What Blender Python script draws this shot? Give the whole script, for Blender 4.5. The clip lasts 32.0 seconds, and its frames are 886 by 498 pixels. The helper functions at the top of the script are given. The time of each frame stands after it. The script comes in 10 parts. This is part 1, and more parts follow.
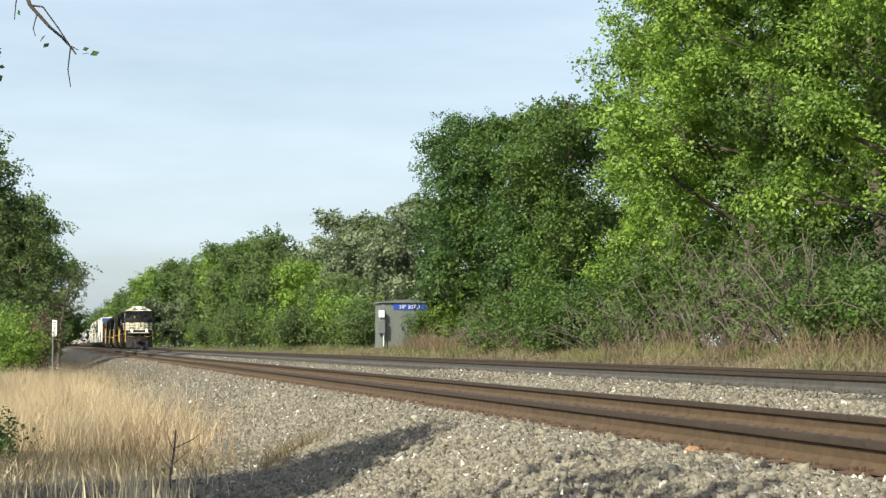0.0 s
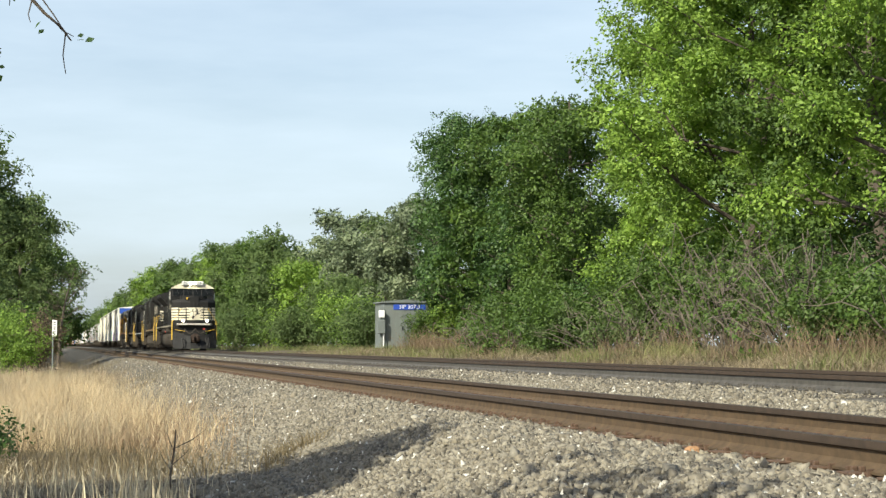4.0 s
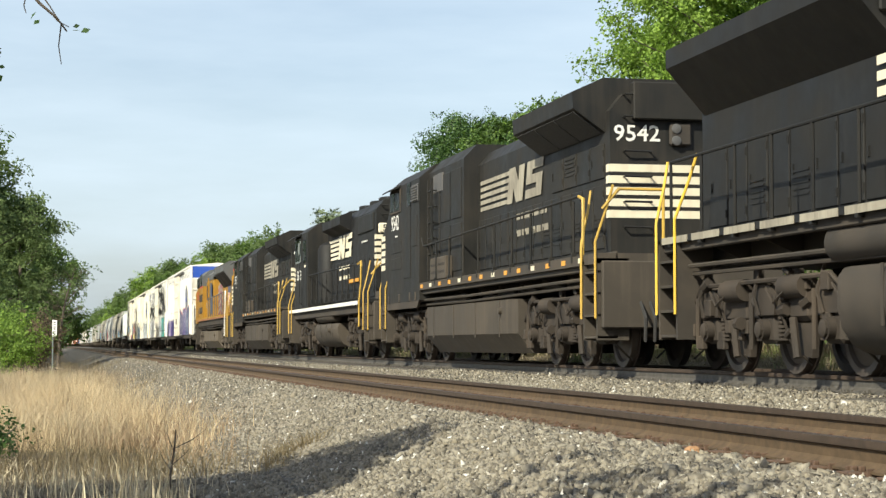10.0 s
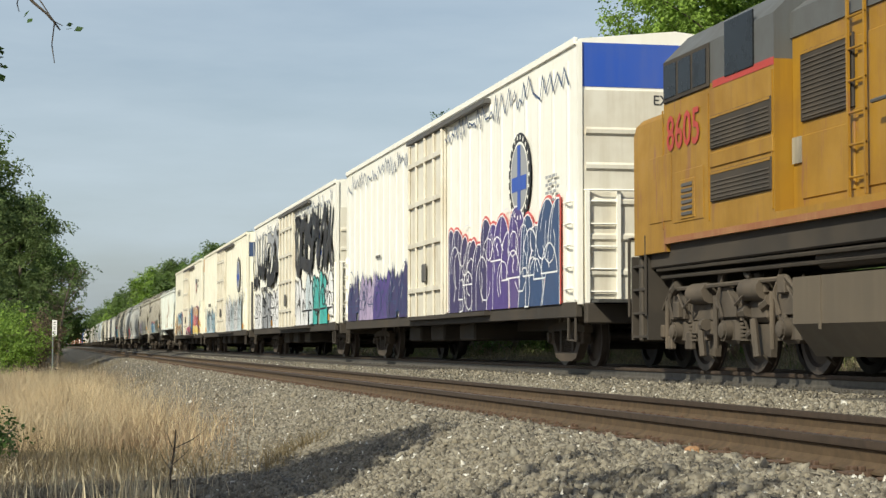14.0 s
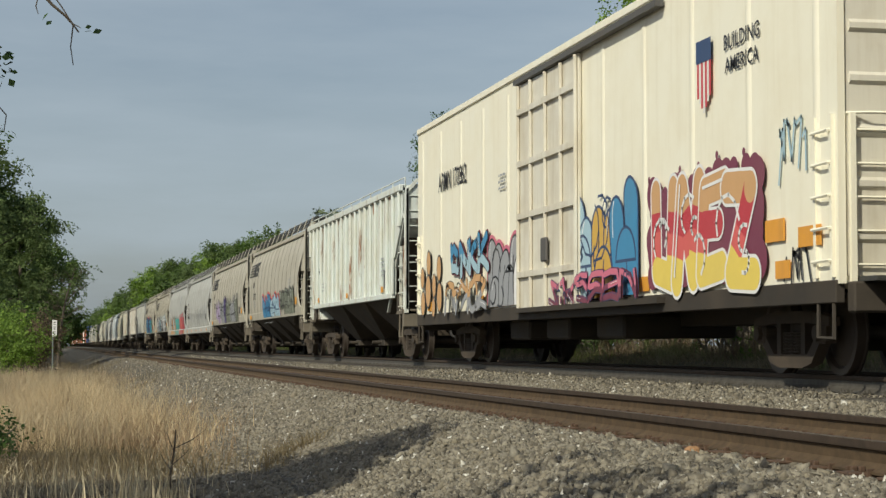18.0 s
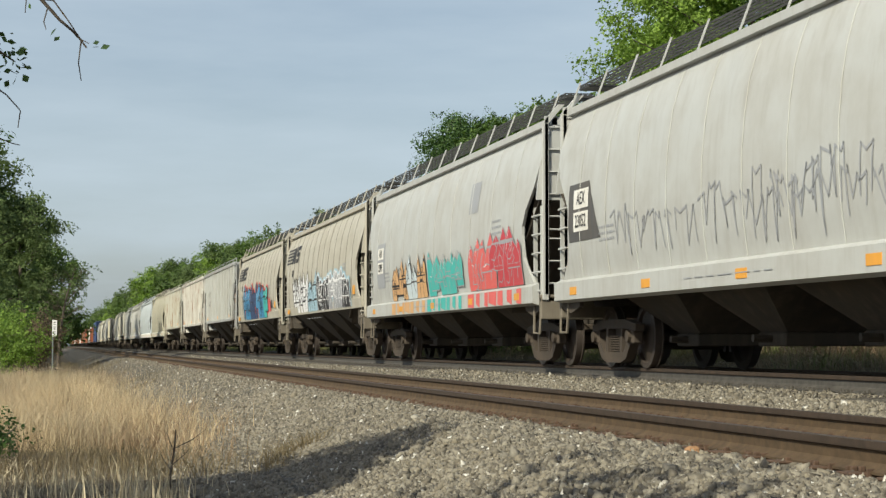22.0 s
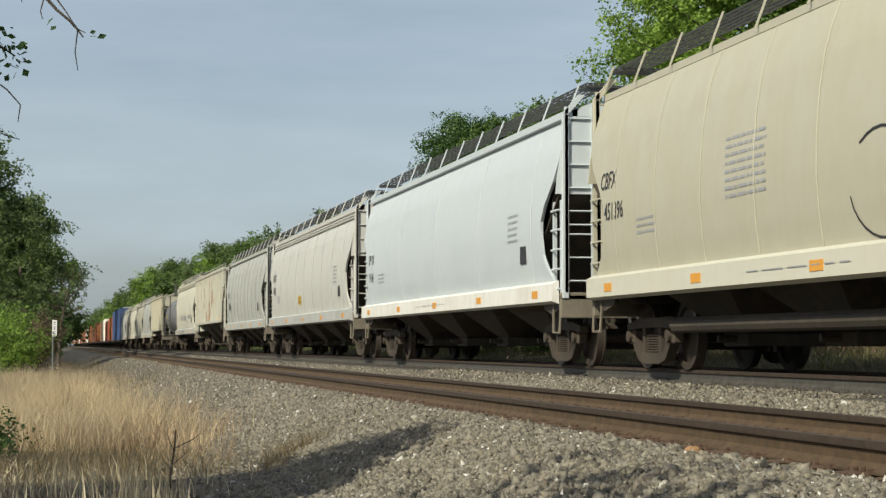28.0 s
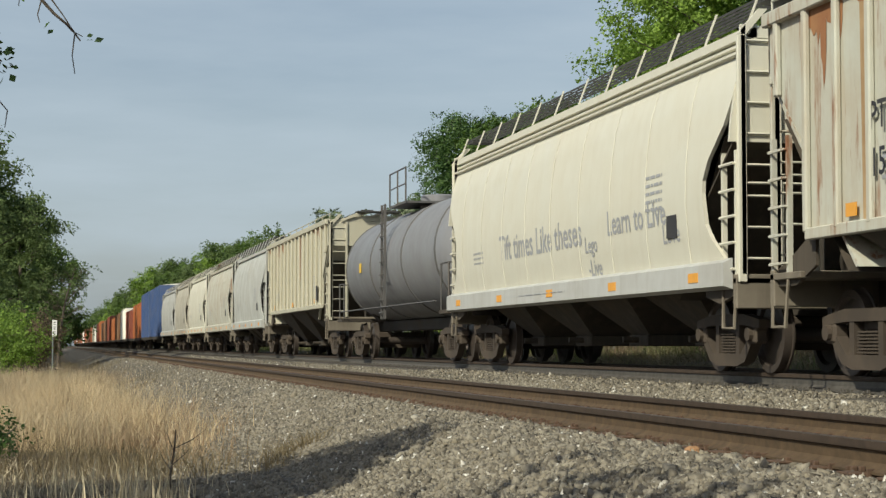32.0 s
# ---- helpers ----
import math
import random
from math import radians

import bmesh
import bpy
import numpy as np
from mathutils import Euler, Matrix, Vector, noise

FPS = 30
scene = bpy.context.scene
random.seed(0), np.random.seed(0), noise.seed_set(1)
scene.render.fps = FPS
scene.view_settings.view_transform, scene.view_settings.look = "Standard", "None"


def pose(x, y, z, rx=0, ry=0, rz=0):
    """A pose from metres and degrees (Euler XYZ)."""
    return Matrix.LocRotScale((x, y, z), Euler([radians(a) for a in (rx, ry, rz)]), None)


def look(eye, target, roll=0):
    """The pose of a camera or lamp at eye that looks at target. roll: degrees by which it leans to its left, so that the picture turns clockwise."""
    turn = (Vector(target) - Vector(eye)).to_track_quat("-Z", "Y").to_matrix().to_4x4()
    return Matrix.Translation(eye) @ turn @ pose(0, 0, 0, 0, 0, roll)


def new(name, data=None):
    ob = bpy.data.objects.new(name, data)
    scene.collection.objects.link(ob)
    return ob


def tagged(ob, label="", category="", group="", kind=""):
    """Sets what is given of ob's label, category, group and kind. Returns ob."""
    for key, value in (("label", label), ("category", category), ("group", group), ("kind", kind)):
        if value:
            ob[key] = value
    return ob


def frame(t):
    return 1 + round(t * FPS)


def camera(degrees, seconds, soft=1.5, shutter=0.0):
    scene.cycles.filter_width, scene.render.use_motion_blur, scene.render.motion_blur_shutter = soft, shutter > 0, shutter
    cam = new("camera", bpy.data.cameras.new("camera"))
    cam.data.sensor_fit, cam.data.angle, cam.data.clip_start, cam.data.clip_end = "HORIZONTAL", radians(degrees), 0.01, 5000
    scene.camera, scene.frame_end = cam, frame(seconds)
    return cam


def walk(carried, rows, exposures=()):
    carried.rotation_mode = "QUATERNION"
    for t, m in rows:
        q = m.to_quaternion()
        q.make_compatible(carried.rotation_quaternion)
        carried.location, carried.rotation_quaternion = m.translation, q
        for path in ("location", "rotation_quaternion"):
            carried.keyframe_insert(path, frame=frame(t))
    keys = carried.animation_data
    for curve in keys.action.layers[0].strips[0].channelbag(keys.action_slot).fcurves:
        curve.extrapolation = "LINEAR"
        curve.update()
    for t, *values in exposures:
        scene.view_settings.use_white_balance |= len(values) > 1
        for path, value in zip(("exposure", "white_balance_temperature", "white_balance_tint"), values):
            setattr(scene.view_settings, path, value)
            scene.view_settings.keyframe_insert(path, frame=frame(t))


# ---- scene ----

# ---------------------------------------------------------------- camera
EYE = (0.0, 0.0, 0.34)
LENS = 26.93
cam = camera(LENS, 32.0, soft=1.4, shutter=0.0)
STAND = pose(EYE[0], EYE[1], EYE[2], 90 + 2.989, 0, -11.848)
walk(cam, [(0, STAND), (32, STAND)],
     exposures=[(0, 0.6), (6, 0.6), (9, 0.57), (11, 0.57), (13, 0.47), (14, 0.05), (17, -0.32), (18, -0.4), (19, -0.27), (20, -0.06), (21, 0.05), (23, 0.05), (25, 0.12), (28, -0.1), (32, -0.12)])

# ---------------------------------------------------------------- light
SUN_EL, SUN_AZ = 38.0, 230.0          # degrees; azimuth clockwise from +y, where the sun stands


def make_world():
    w = bpy.data.worlds.new("sky")
    scene.world = w
    w.use_nodes = True
    nt = w.node_tree
    nt.nodes.clear()
    out = nt.nodes.new("ShaderNodeOutputWorld")
    bg = nt.nodes.new("ShaderNodeBackground")
    sky = nt.nodes.new("ShaderNodeTexSky")
    sky.sky_type = "NISHITA"
    sky.sun_disc = False
    sky.sun_elevation = radians(SUN_EL)
    sky.sun_rotation = radians(SUN_AZ)
    sky.air_density, sky.dust_density, sky.ozone_density = 1.0, 2.0, 1.2
    tc = nt.nodes.new("ShaderNodeTexCoord")
    mp = nt.nodes.new("ShaderNodeMapping")
    mp.inputs["Scale"].default_value = (1.6, 1.6, 9.0)
    n1 = nt.nodes.new("ShaderNodeTexNoise")
    n1.inputs["Scale"].default_value = 2.6
    n1.inputs["Detail"].default_value = 9
    n1.inputs["Roughness"].default_value = 0.55
    rp = nt.nodes.new("ShaderNodeValToRGB")
    rp.color_ramp.elements[0].position, rp.color_ramp.elements[1].position = 0.36, 0.68
    rp.color_ramp.elements[0].color = (0.42, 0.42, 0.42, 1)
    rp.color_ramp.elements[1].color = (0.78, 0.78, 0.78, 1)
    mix = nt.nodes.new("ShaderNodeMixRGB")
    mix.inputs[2].default_value = (5.9, 7.0, 7.85, 1)      # thin high cloud
    nt.links.new(tc.outputs["Generated"], mp.inputs["Vector"])
    nt.links.new(mp.outputs[0], n1.inputs["Vector"])
    nt.links.new(n1.outputs["Fac"], rp.inputs["Fac"])
    # the haze thins out towards the zenith
    sep = nt.nodes.new("ShaderNodeSeparateXYZ")
    nt.links.new(tc.outputs["Generated"], sep.inputs[0])
    thin = nt.nodes.new("ShaderNodeMapRange")
    thin.inputs["From Min"].default_value, thin.inputs["From Max"].default_value = 0.05, 0.9
    thin.inputs["To Min"].default_value, thin.inputs["To Max"].default_value = 1.0, 0.25
    nt.links.new(sep.outputs["Z"], thin.inputs["Value"])
    fac = nt.nodes.new("ShaderNodeMath")
    fac.operation = "MULTIPLY"
    nt.links.new(rp.outputs[0], fac.inputs[0])
    nt.links.new(thin.outputs["Result"], fac.inputs[1])
    nt.links.new(fac.outputs[0], mix.inputs[0])
    nt.links.new(sky.outputs[0], mix.inputs[1])
    nt.links.new(mix.outputs[0], bg.inputs["Color"])
    bg.inputs["Strength"].default_value = 0.095
    nt.links.new(bg.outputs[0], out.inputs[0])


make_world()
SUN_WAY = Vector((math.sin(radians(SUN_AZ)) * math.cos(radians(SUN_EL)), math.cos(radians(SUN_AZ)) * math.cos(radians(SUN_EL)), math.sin(radians(SUN_EL))))
sun_lamp = new("sun", bpy.data.lights.new("sun", "SUN"))
sun_lamp.data.energy, sun_lamp.data.angle, sun_lamp.data.color = 5.0, radians(0.6), (0.975, 0.93, 0.76)
sun_lamp.matrix_world = look(Vector((0, 0, 60)) + SUN_WAY * 5, (0, 0, 60))

# ---------------------------------------------------------------- materials


def material(name):
    m = bpy.data.materials.new(name)
    m.use_nodes = True
    nt = m.node_tree
    return m, nt, nt.nodes["Principled BSDF"]


def noise_node(nt, scale, detail=6, stretch=(1, 1, 1), rough=0.6, coords="Object"):
    tc = nt.nodes.new("ShaderNodeTexCoord")
    mp = nt.nodes.new("ShaderNodeMapping")
    mp.inputs["Scale"].default_value = stretch
    n = nt.nodes.new("ShaderNodeTexNoise")
    n.inputs["Scale"].default_value, n.inputs["Detail"].default_value, n.inputs["Roughness"].default_value = scale, detail, rough
    nt.links.new(tc.outputs[coords], mp.inputs["Vector"])
    nt.links.new(mp.outputs[0], n.inputs["Vector"])
    return n


def ramp(nt, source, lo, hi, a=(0, 0, 0, 1), b=(1, 1, 1, 1)):
    r = nt.nodes.new("ShaderNodeValToRGB")
    r.color_ramp.elements[0].position, r.color_ramp.elements[1].position = lo, hi
    r.color_ramp.elements[0].color, r.color_ramp.elements[1].color = a, b
    nt.links.new(source, r.inputs["Fac"])
    return r


def blend(nt, fac, a, b):
    m = nt.nodes.new("ShaderNodeMixRGB")
    for i, v in ((0, fac), (1, a), (2, b)):
        if isinstance(v, (int, float)):
            m.inputs[i].default_value = v
        elif isinstance(v, tuple):
            m.inputs[i].default_value = (*v[:3], 1)
        else:
            nt.links.new(v, m.inputs[i])
    return m


def bump(nt, bsdf, height, strength=0.3, distance=0.02):
    b = nt.nodes.new("ShaderNodeBump")
    b.inputs["Strength"].default_value, b.inputs["Distance"].default_value = strength, distance
    nt.links.new(height, b.inputs["Height"])
    nt.links.new(b.outputs[0], bsdf.inputs["Normal"])


def paint(name, colour, rough=0.5, grime=(0.16, 0.13, 0.10), amount=0.35, rust=0.0, metallic=0.0, streak=True):
    """Weathered paint: grime in patches, streaks that run down, rust spots."""
    m, nt, b = material(name)
    patch = noise_node(nt, 1.1, 8)
    r1 = ramp(nt, patch.outputs["Fac"], 0.42, 0.78)
    k = nt.nodes.new("ShaderNodeMath")
    k.operation = "MULTIPLY"
    k.inputs[1].default_value = amount
    nt.links.new(r1.outputs[0], k.inputs[0])
    c = blend(nt, k.outputs[0], colour, grime)
    if streak:
        s = noise_node(nt, 1.0, 5, (5.0, 5.0, 0.35))
        r2 = ramp(nt, s.outputs["Fac"], 0.5, 0.82)
        k2 = nt.nodes.new("ShaderNodeMath")
        k2.operation = "MULTIPLY"
        k2.inputs[1].default_value = amount * 1.1
        nt.links.new(r2.outputs[0], k2.inputs[0])
        c = blend(nt, k2.outputs[0], c.outputs[0], grime)
    if rust > 0:
        s = noise_node(nt, 1.3, 9, (3.2, 3.2, 0.5), 0.68)
        r3 = ramp(nt, s.outputs["Fac"], 0.60 - 0.14 * rust, 0.66)
        c = blend(nt, r3.outputs[0], c.outputs[0], (0.23, 0.105, 0.05))
    nt.links.new(c.outputs[0], b.inputs["Base Color"])
    fine = noise_node(nt, 24, 4)
    rr = ramp(nt, patch.outputs["Fac"], 0.3, 0.8, (rough - 0.1,) * 3 + (1,), (min(1, rough + 0.25),) * 3 + (1,))
    nt.links.new(rr.outputs[0], b.inputs["Roughness"])
    b.inputs["Metallic"].default_value = metallic
    b.inputs["Specular IOR Level"].default_value = 0.3 if max(colour) < 0.06 else 0.5
    bump(nt, b, fine.outputs["Fac"], 0.12, 0.006)
    return m


def plain(name, colour, rough=0.6, metallic=0.0, spread=0.25, scale=6.0):
    m, nt, b = material(name)
    n = noise_node(nt, scale, 6)
    lo = tuple(c * (1 - spread) for c in colour)
    hi = tuple(min(1, c * (1 + spread)) for c in colour)
    r = ramp(nt, n.outputs["Fac"], 0.3, 0.7, (*lo, 1), (*hi, 1))
    nt.links.new(r.outputs[0], b.inputs["Base Color"])
    b.inputs["Roughness"].default_value, b.inputs["Metallic"].default_value = rough, metallic
    bump(nt, b, n.outputs["Fac"], 0.15, 0.01)
    return m


def leafy(name, dark, light, translucent=0.3, rough=0.5):
    """Foliage: hue varies leaf by leaf, part of the light goes through."""
    m, nt, b = material(name)
    g = nt.nodes.new("ShaderNodeNewGeometry")
    r = ramp(nt, g.outputs["Random Per Island"], 0.0, 1.0, (*dark, 1), (*light, 1))
    big = noise_node(nt, 0.45, 3)
    r2 = ramp(nt, big.outputs["Fac"], 0.35, 0.65, (0.72, 0.74, 0.7, 1), (1.15, 1.12, 0.95, 1))
    mul = nt.nodes.new("ShaderNodeMixRGB")
    mul.blend_type = "MULTIPLY"
    mul.inputs[0].default_value = 1
    nt.links.new(r.outputs[0], mul.inputs[1])
    nt.links.new(r2.outputs[0], mul.inputs[2])
    nt.links.new(mul.outputs[0], b.inputs["Base Color"])
    b.inputs["Roughness"].default_value = rough
    tr = nt.nodes.new("ShaderNodeBsdfTranslucent")
    nt.links.new(mul.outputs[0], tr.inputs["Color"])
    ms = nt.nodes.new("ShaderNodeMixShader")
    ms.inputs[0].default_value = translucent
    nt.links.new(b.outputs[0], ms.inputs[1])
    nt.links.new(tr.outputs[0], ms.inputs[2])
    nt.links.new(ms.outputs[0], nt.nodes["Material Output"].inputs["Surface"])
    return m


def islands(name, dark, light, rough=0.9, scale=30.0, rare=None, mids=()):
    """Many small pieces, each with its own tone, and grain on each."""
    m, nt, b = material(name)
    g = nt.nodes.new("ShaderNodeNewGeometry")
    r = ramp(nt, g.outputs["Random Per Island"], 0.0, 1.0, (*dark, 1), (*light, 1))
    for p, c in mids:
        e = r.color_ramp.elements.new(p)
        e.color = (*c, 1)
    if rare:
        for p, c in ((0.982, light), (0.988, rare)):
            e = r.color_ramp.elements.new(p)
            e.color = (*c, 1)
        r.color_ramp.elements[-1].color = (*rare, 1)
    n = noise_node(nt, scale, 5)
    r2 = ramp(nt, n.outputs["Fac"], 0.3, 0.7, (0.8, 0.8, 0.8, 1), (1.15, 1.15, 1.15, 1))
    mul = nt.nodes.new("ShaderNodeMixRGB")
    mul.blend_type = "MULTIPLY"
    mul.inputs[0].default_value = 1
    nt.links.new(r.outputs[0], mul.inputs[1])
    nt.links.new(r2.outputs[0], mul.inputs[2])
    nt.links.new(mul.outputs[0], b.inputs["Base Color"])
    b.inputs["Roughness"].default_value = rough
    bump(nt, b, n.outputs["Fac"], 0.4, 0.01)
    return m


def glow(name, colour, strength):
    m, nt, b = material(name)
    b.inputs["Base Color"].default_value = (*colour, 1)
    b.inputs["Emission Color"].default_value = (*colour, 1)
    b.inputs["Emission Strength"].default_value = strength
    return m


def glassy(name, colour=(0.02, 0.025, 0.03), sheen=0.7):
    m, nt, b = material(name)
    n = noise_node(nt, 3, 3)
    r = ramp(nt, n.outputs["Fac"], 0.3, 0.7, (0.12, 0.12, 0.12, 1), (0.35, 0.35, 0.35, 1))
    nt.links.new(r.outputs[0], b.inputs["Roughness"])
    b.inputs["Base Color"].default_value = (*colour, 1)
    b.inputs["Specular IOR Level"].default_value = sheen
    return m


def ground_material():
    m, nt, b = material("soil_and_grass")
    n = noise_node(nt, 0.35, 8, (1, 1, 1), 0.65)
    r = ramp(nt, n.outputs["Fac"], 0.35, 0.65, (0.075, 0.06, 0.042, 1), (0.16, 0.13, 0.085, 1))
    f = noise_node(nt, 22, 6)
    r2 = ramp(nt, f.outputs["Fac"], 0.35, 0.7, (0.55, 0.55, 0.5, 1), (1.2, 1.15, 1.0, 1))
    mul = nt.nodes.new("ShaderNodeMixRGB")
    mul.blend_type, mul.inputs[0].default_value = "MULTIPLY", 1
    nt.links.new(r.outputs[0], mul.inputs[1])
    nt.links.new(r2.outputs[0], mul.inputs[2])
    nt.links.new(mul.outputs[0], b.inputs["Base Color"])
    b.inputs["Roughness"].default_value = 0.95
    bump(nt, b, f.outputs["Fac"], 0.6, 0.04)
    return m


def ballast_material():
    m, nt, b = material("crushed_stone_bed")
    tc = nt.nodes.new("ShaderNodeTexCoord")
    v = nt.nodes.new("ShaderNodeTexVoronoi")
    v.inputs["Scale"].default_value = 17
    nt.links.new(tc.outputs["Object"], v.inputs["Vector"])
    r = ramp(nt, v.outputs["Color"], 0.1, 0.9, (0.085, 0.078, 0.065, 1), (0.21, 0.195, 0.162, 1))
    # each cell darkens towards its rim: shade painted into gaps between stones
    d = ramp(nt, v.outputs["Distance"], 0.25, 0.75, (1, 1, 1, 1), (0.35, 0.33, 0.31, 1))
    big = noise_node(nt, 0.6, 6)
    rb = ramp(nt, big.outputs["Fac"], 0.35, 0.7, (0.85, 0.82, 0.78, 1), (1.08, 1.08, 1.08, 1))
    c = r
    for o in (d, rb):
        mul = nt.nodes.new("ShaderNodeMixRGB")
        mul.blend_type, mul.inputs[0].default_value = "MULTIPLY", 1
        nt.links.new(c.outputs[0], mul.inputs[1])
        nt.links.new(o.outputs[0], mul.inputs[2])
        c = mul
    nt.links.new(c.outputs[0], b.inputs["Base Color"])
    b.inputs["Roughness"].default_value = 0.92
    inv = nt.nodes.new("ShaderNodeMath")
    inv.operation, inv.inputs[0].default_value = "SUBTRACT", 1.0
    nt.links.new(v.outputs["Distance"], inv.inputs[1])
    bump(nt, b, inv.outputs[0], 0.9, 0.04)
    return m


SOIL = ground_material()
BALLAST = ballast_material()
STONE = islands("crushed_stone", (0.10, 0.089, 0.071), (0.275, 0.247, 0.19), 0.95, 40, (0.58, 0.56, 0.5), ((0.25, (0.15, 0.13, 0.096)), (0.45, (0.19, 0.174, 0.14)), (0.6, (0.222, 0.192, 0.138)), (0.78, (0.228, 0.208, 0.165))))
RAIL_RUST = plain("rusty_rail_steel", (0.092, 0.060, 0.032), 0.8, 0.2, 0.35, 9)
RAIL_SIDE = plain("dark_rail_head_side", (0.056, 0.038, 0.026), 0.75, 0.2, 0.3, 9)
RAIL_DARK = plain("dusty_grey_rail_web", (0.105, 0.096, 0.083), 0.6, 0.4, 0.3, 9)
RAIL_TOP = plain("worn_rail_head", (0.07, 0.052, 0.04), 0.55, 0.4, 0.2, 14)
TIE = plain("weathered_tie_wood", (0.11, 0.084, 0.062), 0.95, 0, 0.4, 14)
TIE_DARK = plain("oily_tie_wood", (0.055, 0.047, 0.04), 0.9, 0, 0.3, 14)
PLATE_RUST = plain("rusty_tie_plate", (0.095, 0.057, 0.036), 0.85, 0.1, 0.4, 20)
BARK = plain("grey_brown_bark", (0.085, 0.069, 0.053), 0.95, 0, 0.35, 12)

# ---------------------------------------------------------------- mesh tools


class Build:
    """Collects faces for one mesh."""

    def __init__(self):
        self.v, self.f, self.m, self.slot = [], [], [], 0

    def face(self, pts):
        n = len(self.v)
        self.v.extend(tuple(p) for p in pts)
        self.f.append(tuple(range(n, n + len(pts))))
        self.m.append(self.slot)

    def add(self, verts, faces):
        n = len(self.v)
        self.v.extend(tuple(p) for p in verts)
        for f in faces:
            self.f.append(tuple(n + i for i in f))
            self.m.append(self.slot)

    def convex(self, verts, faces):
        """Faces of a convex body, turned to face outward."""
        c = [sum(p[i] for p in verts) / len(verts) for i in range(3)]
        out = []
        for f in faces:
            a, b, d = (verts[f[0]], verts[f[1]], verts[f[2]])
            u = [b[i] - a[i] for i in range(3)]
            w = [d[i] - a[i] for i in range(3)]
            n = (u[1] * w[2] - u[2] * w[1], u[2] * w[0] - u[0] * w[2], u[0] * w[1] - u[1] * w[0])
            s = sum(n[i] * (a[i] - c[i]) for i in range(3))
            out.append(f if s >= 0 else tuple(reversed(f)))
        self.add(verts, out)

    def box(self, x0, x1, y0, y1, z0, z1, ch=0.0):
        x0, x1, y0, y1, z0, z1 = min(x0, x1), max(x0, x1), min(y0, y1), max(y0, y1), min(z0, z1), max(z0, z1)
        if ch <= 0:
            v = [(x, y, z) for x in (x0, x1) for y in (y0, y1) for z in (z0, z1)]
            self.convex(v, [(0, 1, 3, 2), (4, 5, 7, 6), (0, 1, 5, 4), (2, 3, 7, 6), (0, 2, 6, 4), (1, 3, 7, 5)])
            return self
        ch = min(ch, 0.45 * min(x1 - x0, y1 - y0, z1 - z0))
        v, ix = [], {}
        for a in (0, 1):
            for b in (0, 1):
                for c in (0, 1):
                    X, Y, Z = (x0, x1)[a], (y0, y1)[b], (z0, z1)[c]
                    dx, dy, dz = (ch, -ch)[a], (ch, -ch)[b], (ch, -ch)[c]
                    for k, p in enumerate(((X, Y + dy, Z + dz), (X + dx, Y, Z + dz), (X + dx, Y + dy, Z))):
                        ix[a, b, c, k] = len(v)
                        v.append(p)
        f = []
        for s in (0, 1):
            f.append(tuple(ix[s, b, c, 0] for b, c in ((0, 0), (0, 1), (1, 1), (1, 0))))
            f.append(tuple(ix[a, s, c, 1] for a, c in ((0, 0), (0, 1), (1, 1), (1, 0))))
            f.append(tuple(ix[a, b, s, 2] for a, b in ((0, 0), (0, 1), (1, 1), (1, 0))))
            for q in (0, 1):
                f.append((ix[s, q, 0, 0], ix[s, q, 0, 1], ix[s, q, 1, 1], ix[s, q, 1, 0]))
                f.append((ix[s, 0, q, 0], ix[s, 0, q, 2], ix[s, 1, q, 2], ix[s, 1, q, 0]))
                f.append((ix[0, s, q, 1], ix[0, s, q, 2], ix[1, s, q, 2], ix[1, s, q, 1]))
                f.extend((ix[s, q, c, 0], ix[s, q, c, 1], ix[s, q, c, 2]) for c in (0, 1))
        self.convex(v, f)
        return self

    def prism(self, poly, axis, lo, hi):
        """A polygon (in the other two axes, in order) drawn out along an axis."""
        n = len(poly)
        lo, hi = min(lo, hi), max(lo, hi)

        def at(p, w):
            return {"x": (w, p[0], p[1]), "y": (p[0], w, p[1]), "z": (p[0], p[1], w)}[axis]
        area = sum(poly[i][0] * poly[(i + 1) % n][1] - poly[(i + 1) % n][0] * poly[i][1] for i in range(n))
        flip = (area > 0) == (axis == "y")
        v = [at(p, lo) for p in poly] + [at(p, hi) for p in poly]
        f = [tuple(range(n - 1, -1, -1)), tuple(range(n, 2 * n))] + [(i, (i + 1) % n, n + (i + 1) % n, n + i) for i in range(n)]
        self.add(v, [tuple(reversed(q)) for q in f] if flip else f)
        return self

    def cyl(self, p0, p1, r, n=10, r1=None, caps=True):
        r1 = r if r1 is None else r1
        a, b = Vector(p0), Vector(p1)
        d = (b - a).normalized()
        u = d.orthogonal().normalized()
        w = d.cross(u)
        v = []
        for c, q in ((a, r), (b, r1)):
            v += [tuple(c + (u * math.cos(2 * math.pi * i / n) + w * math.sin(2 * math.pi * i / n)) * q) for i in range(n)]
        f = [(i, (i + 1) % n, n + (i + 1) % n, n + i) for i in range(n)]
        if caps:
            f += [tuple(range(n - 1, -1, -1)), tuple(range(n, 2 * n))]
        self.add(v, f)
        return self

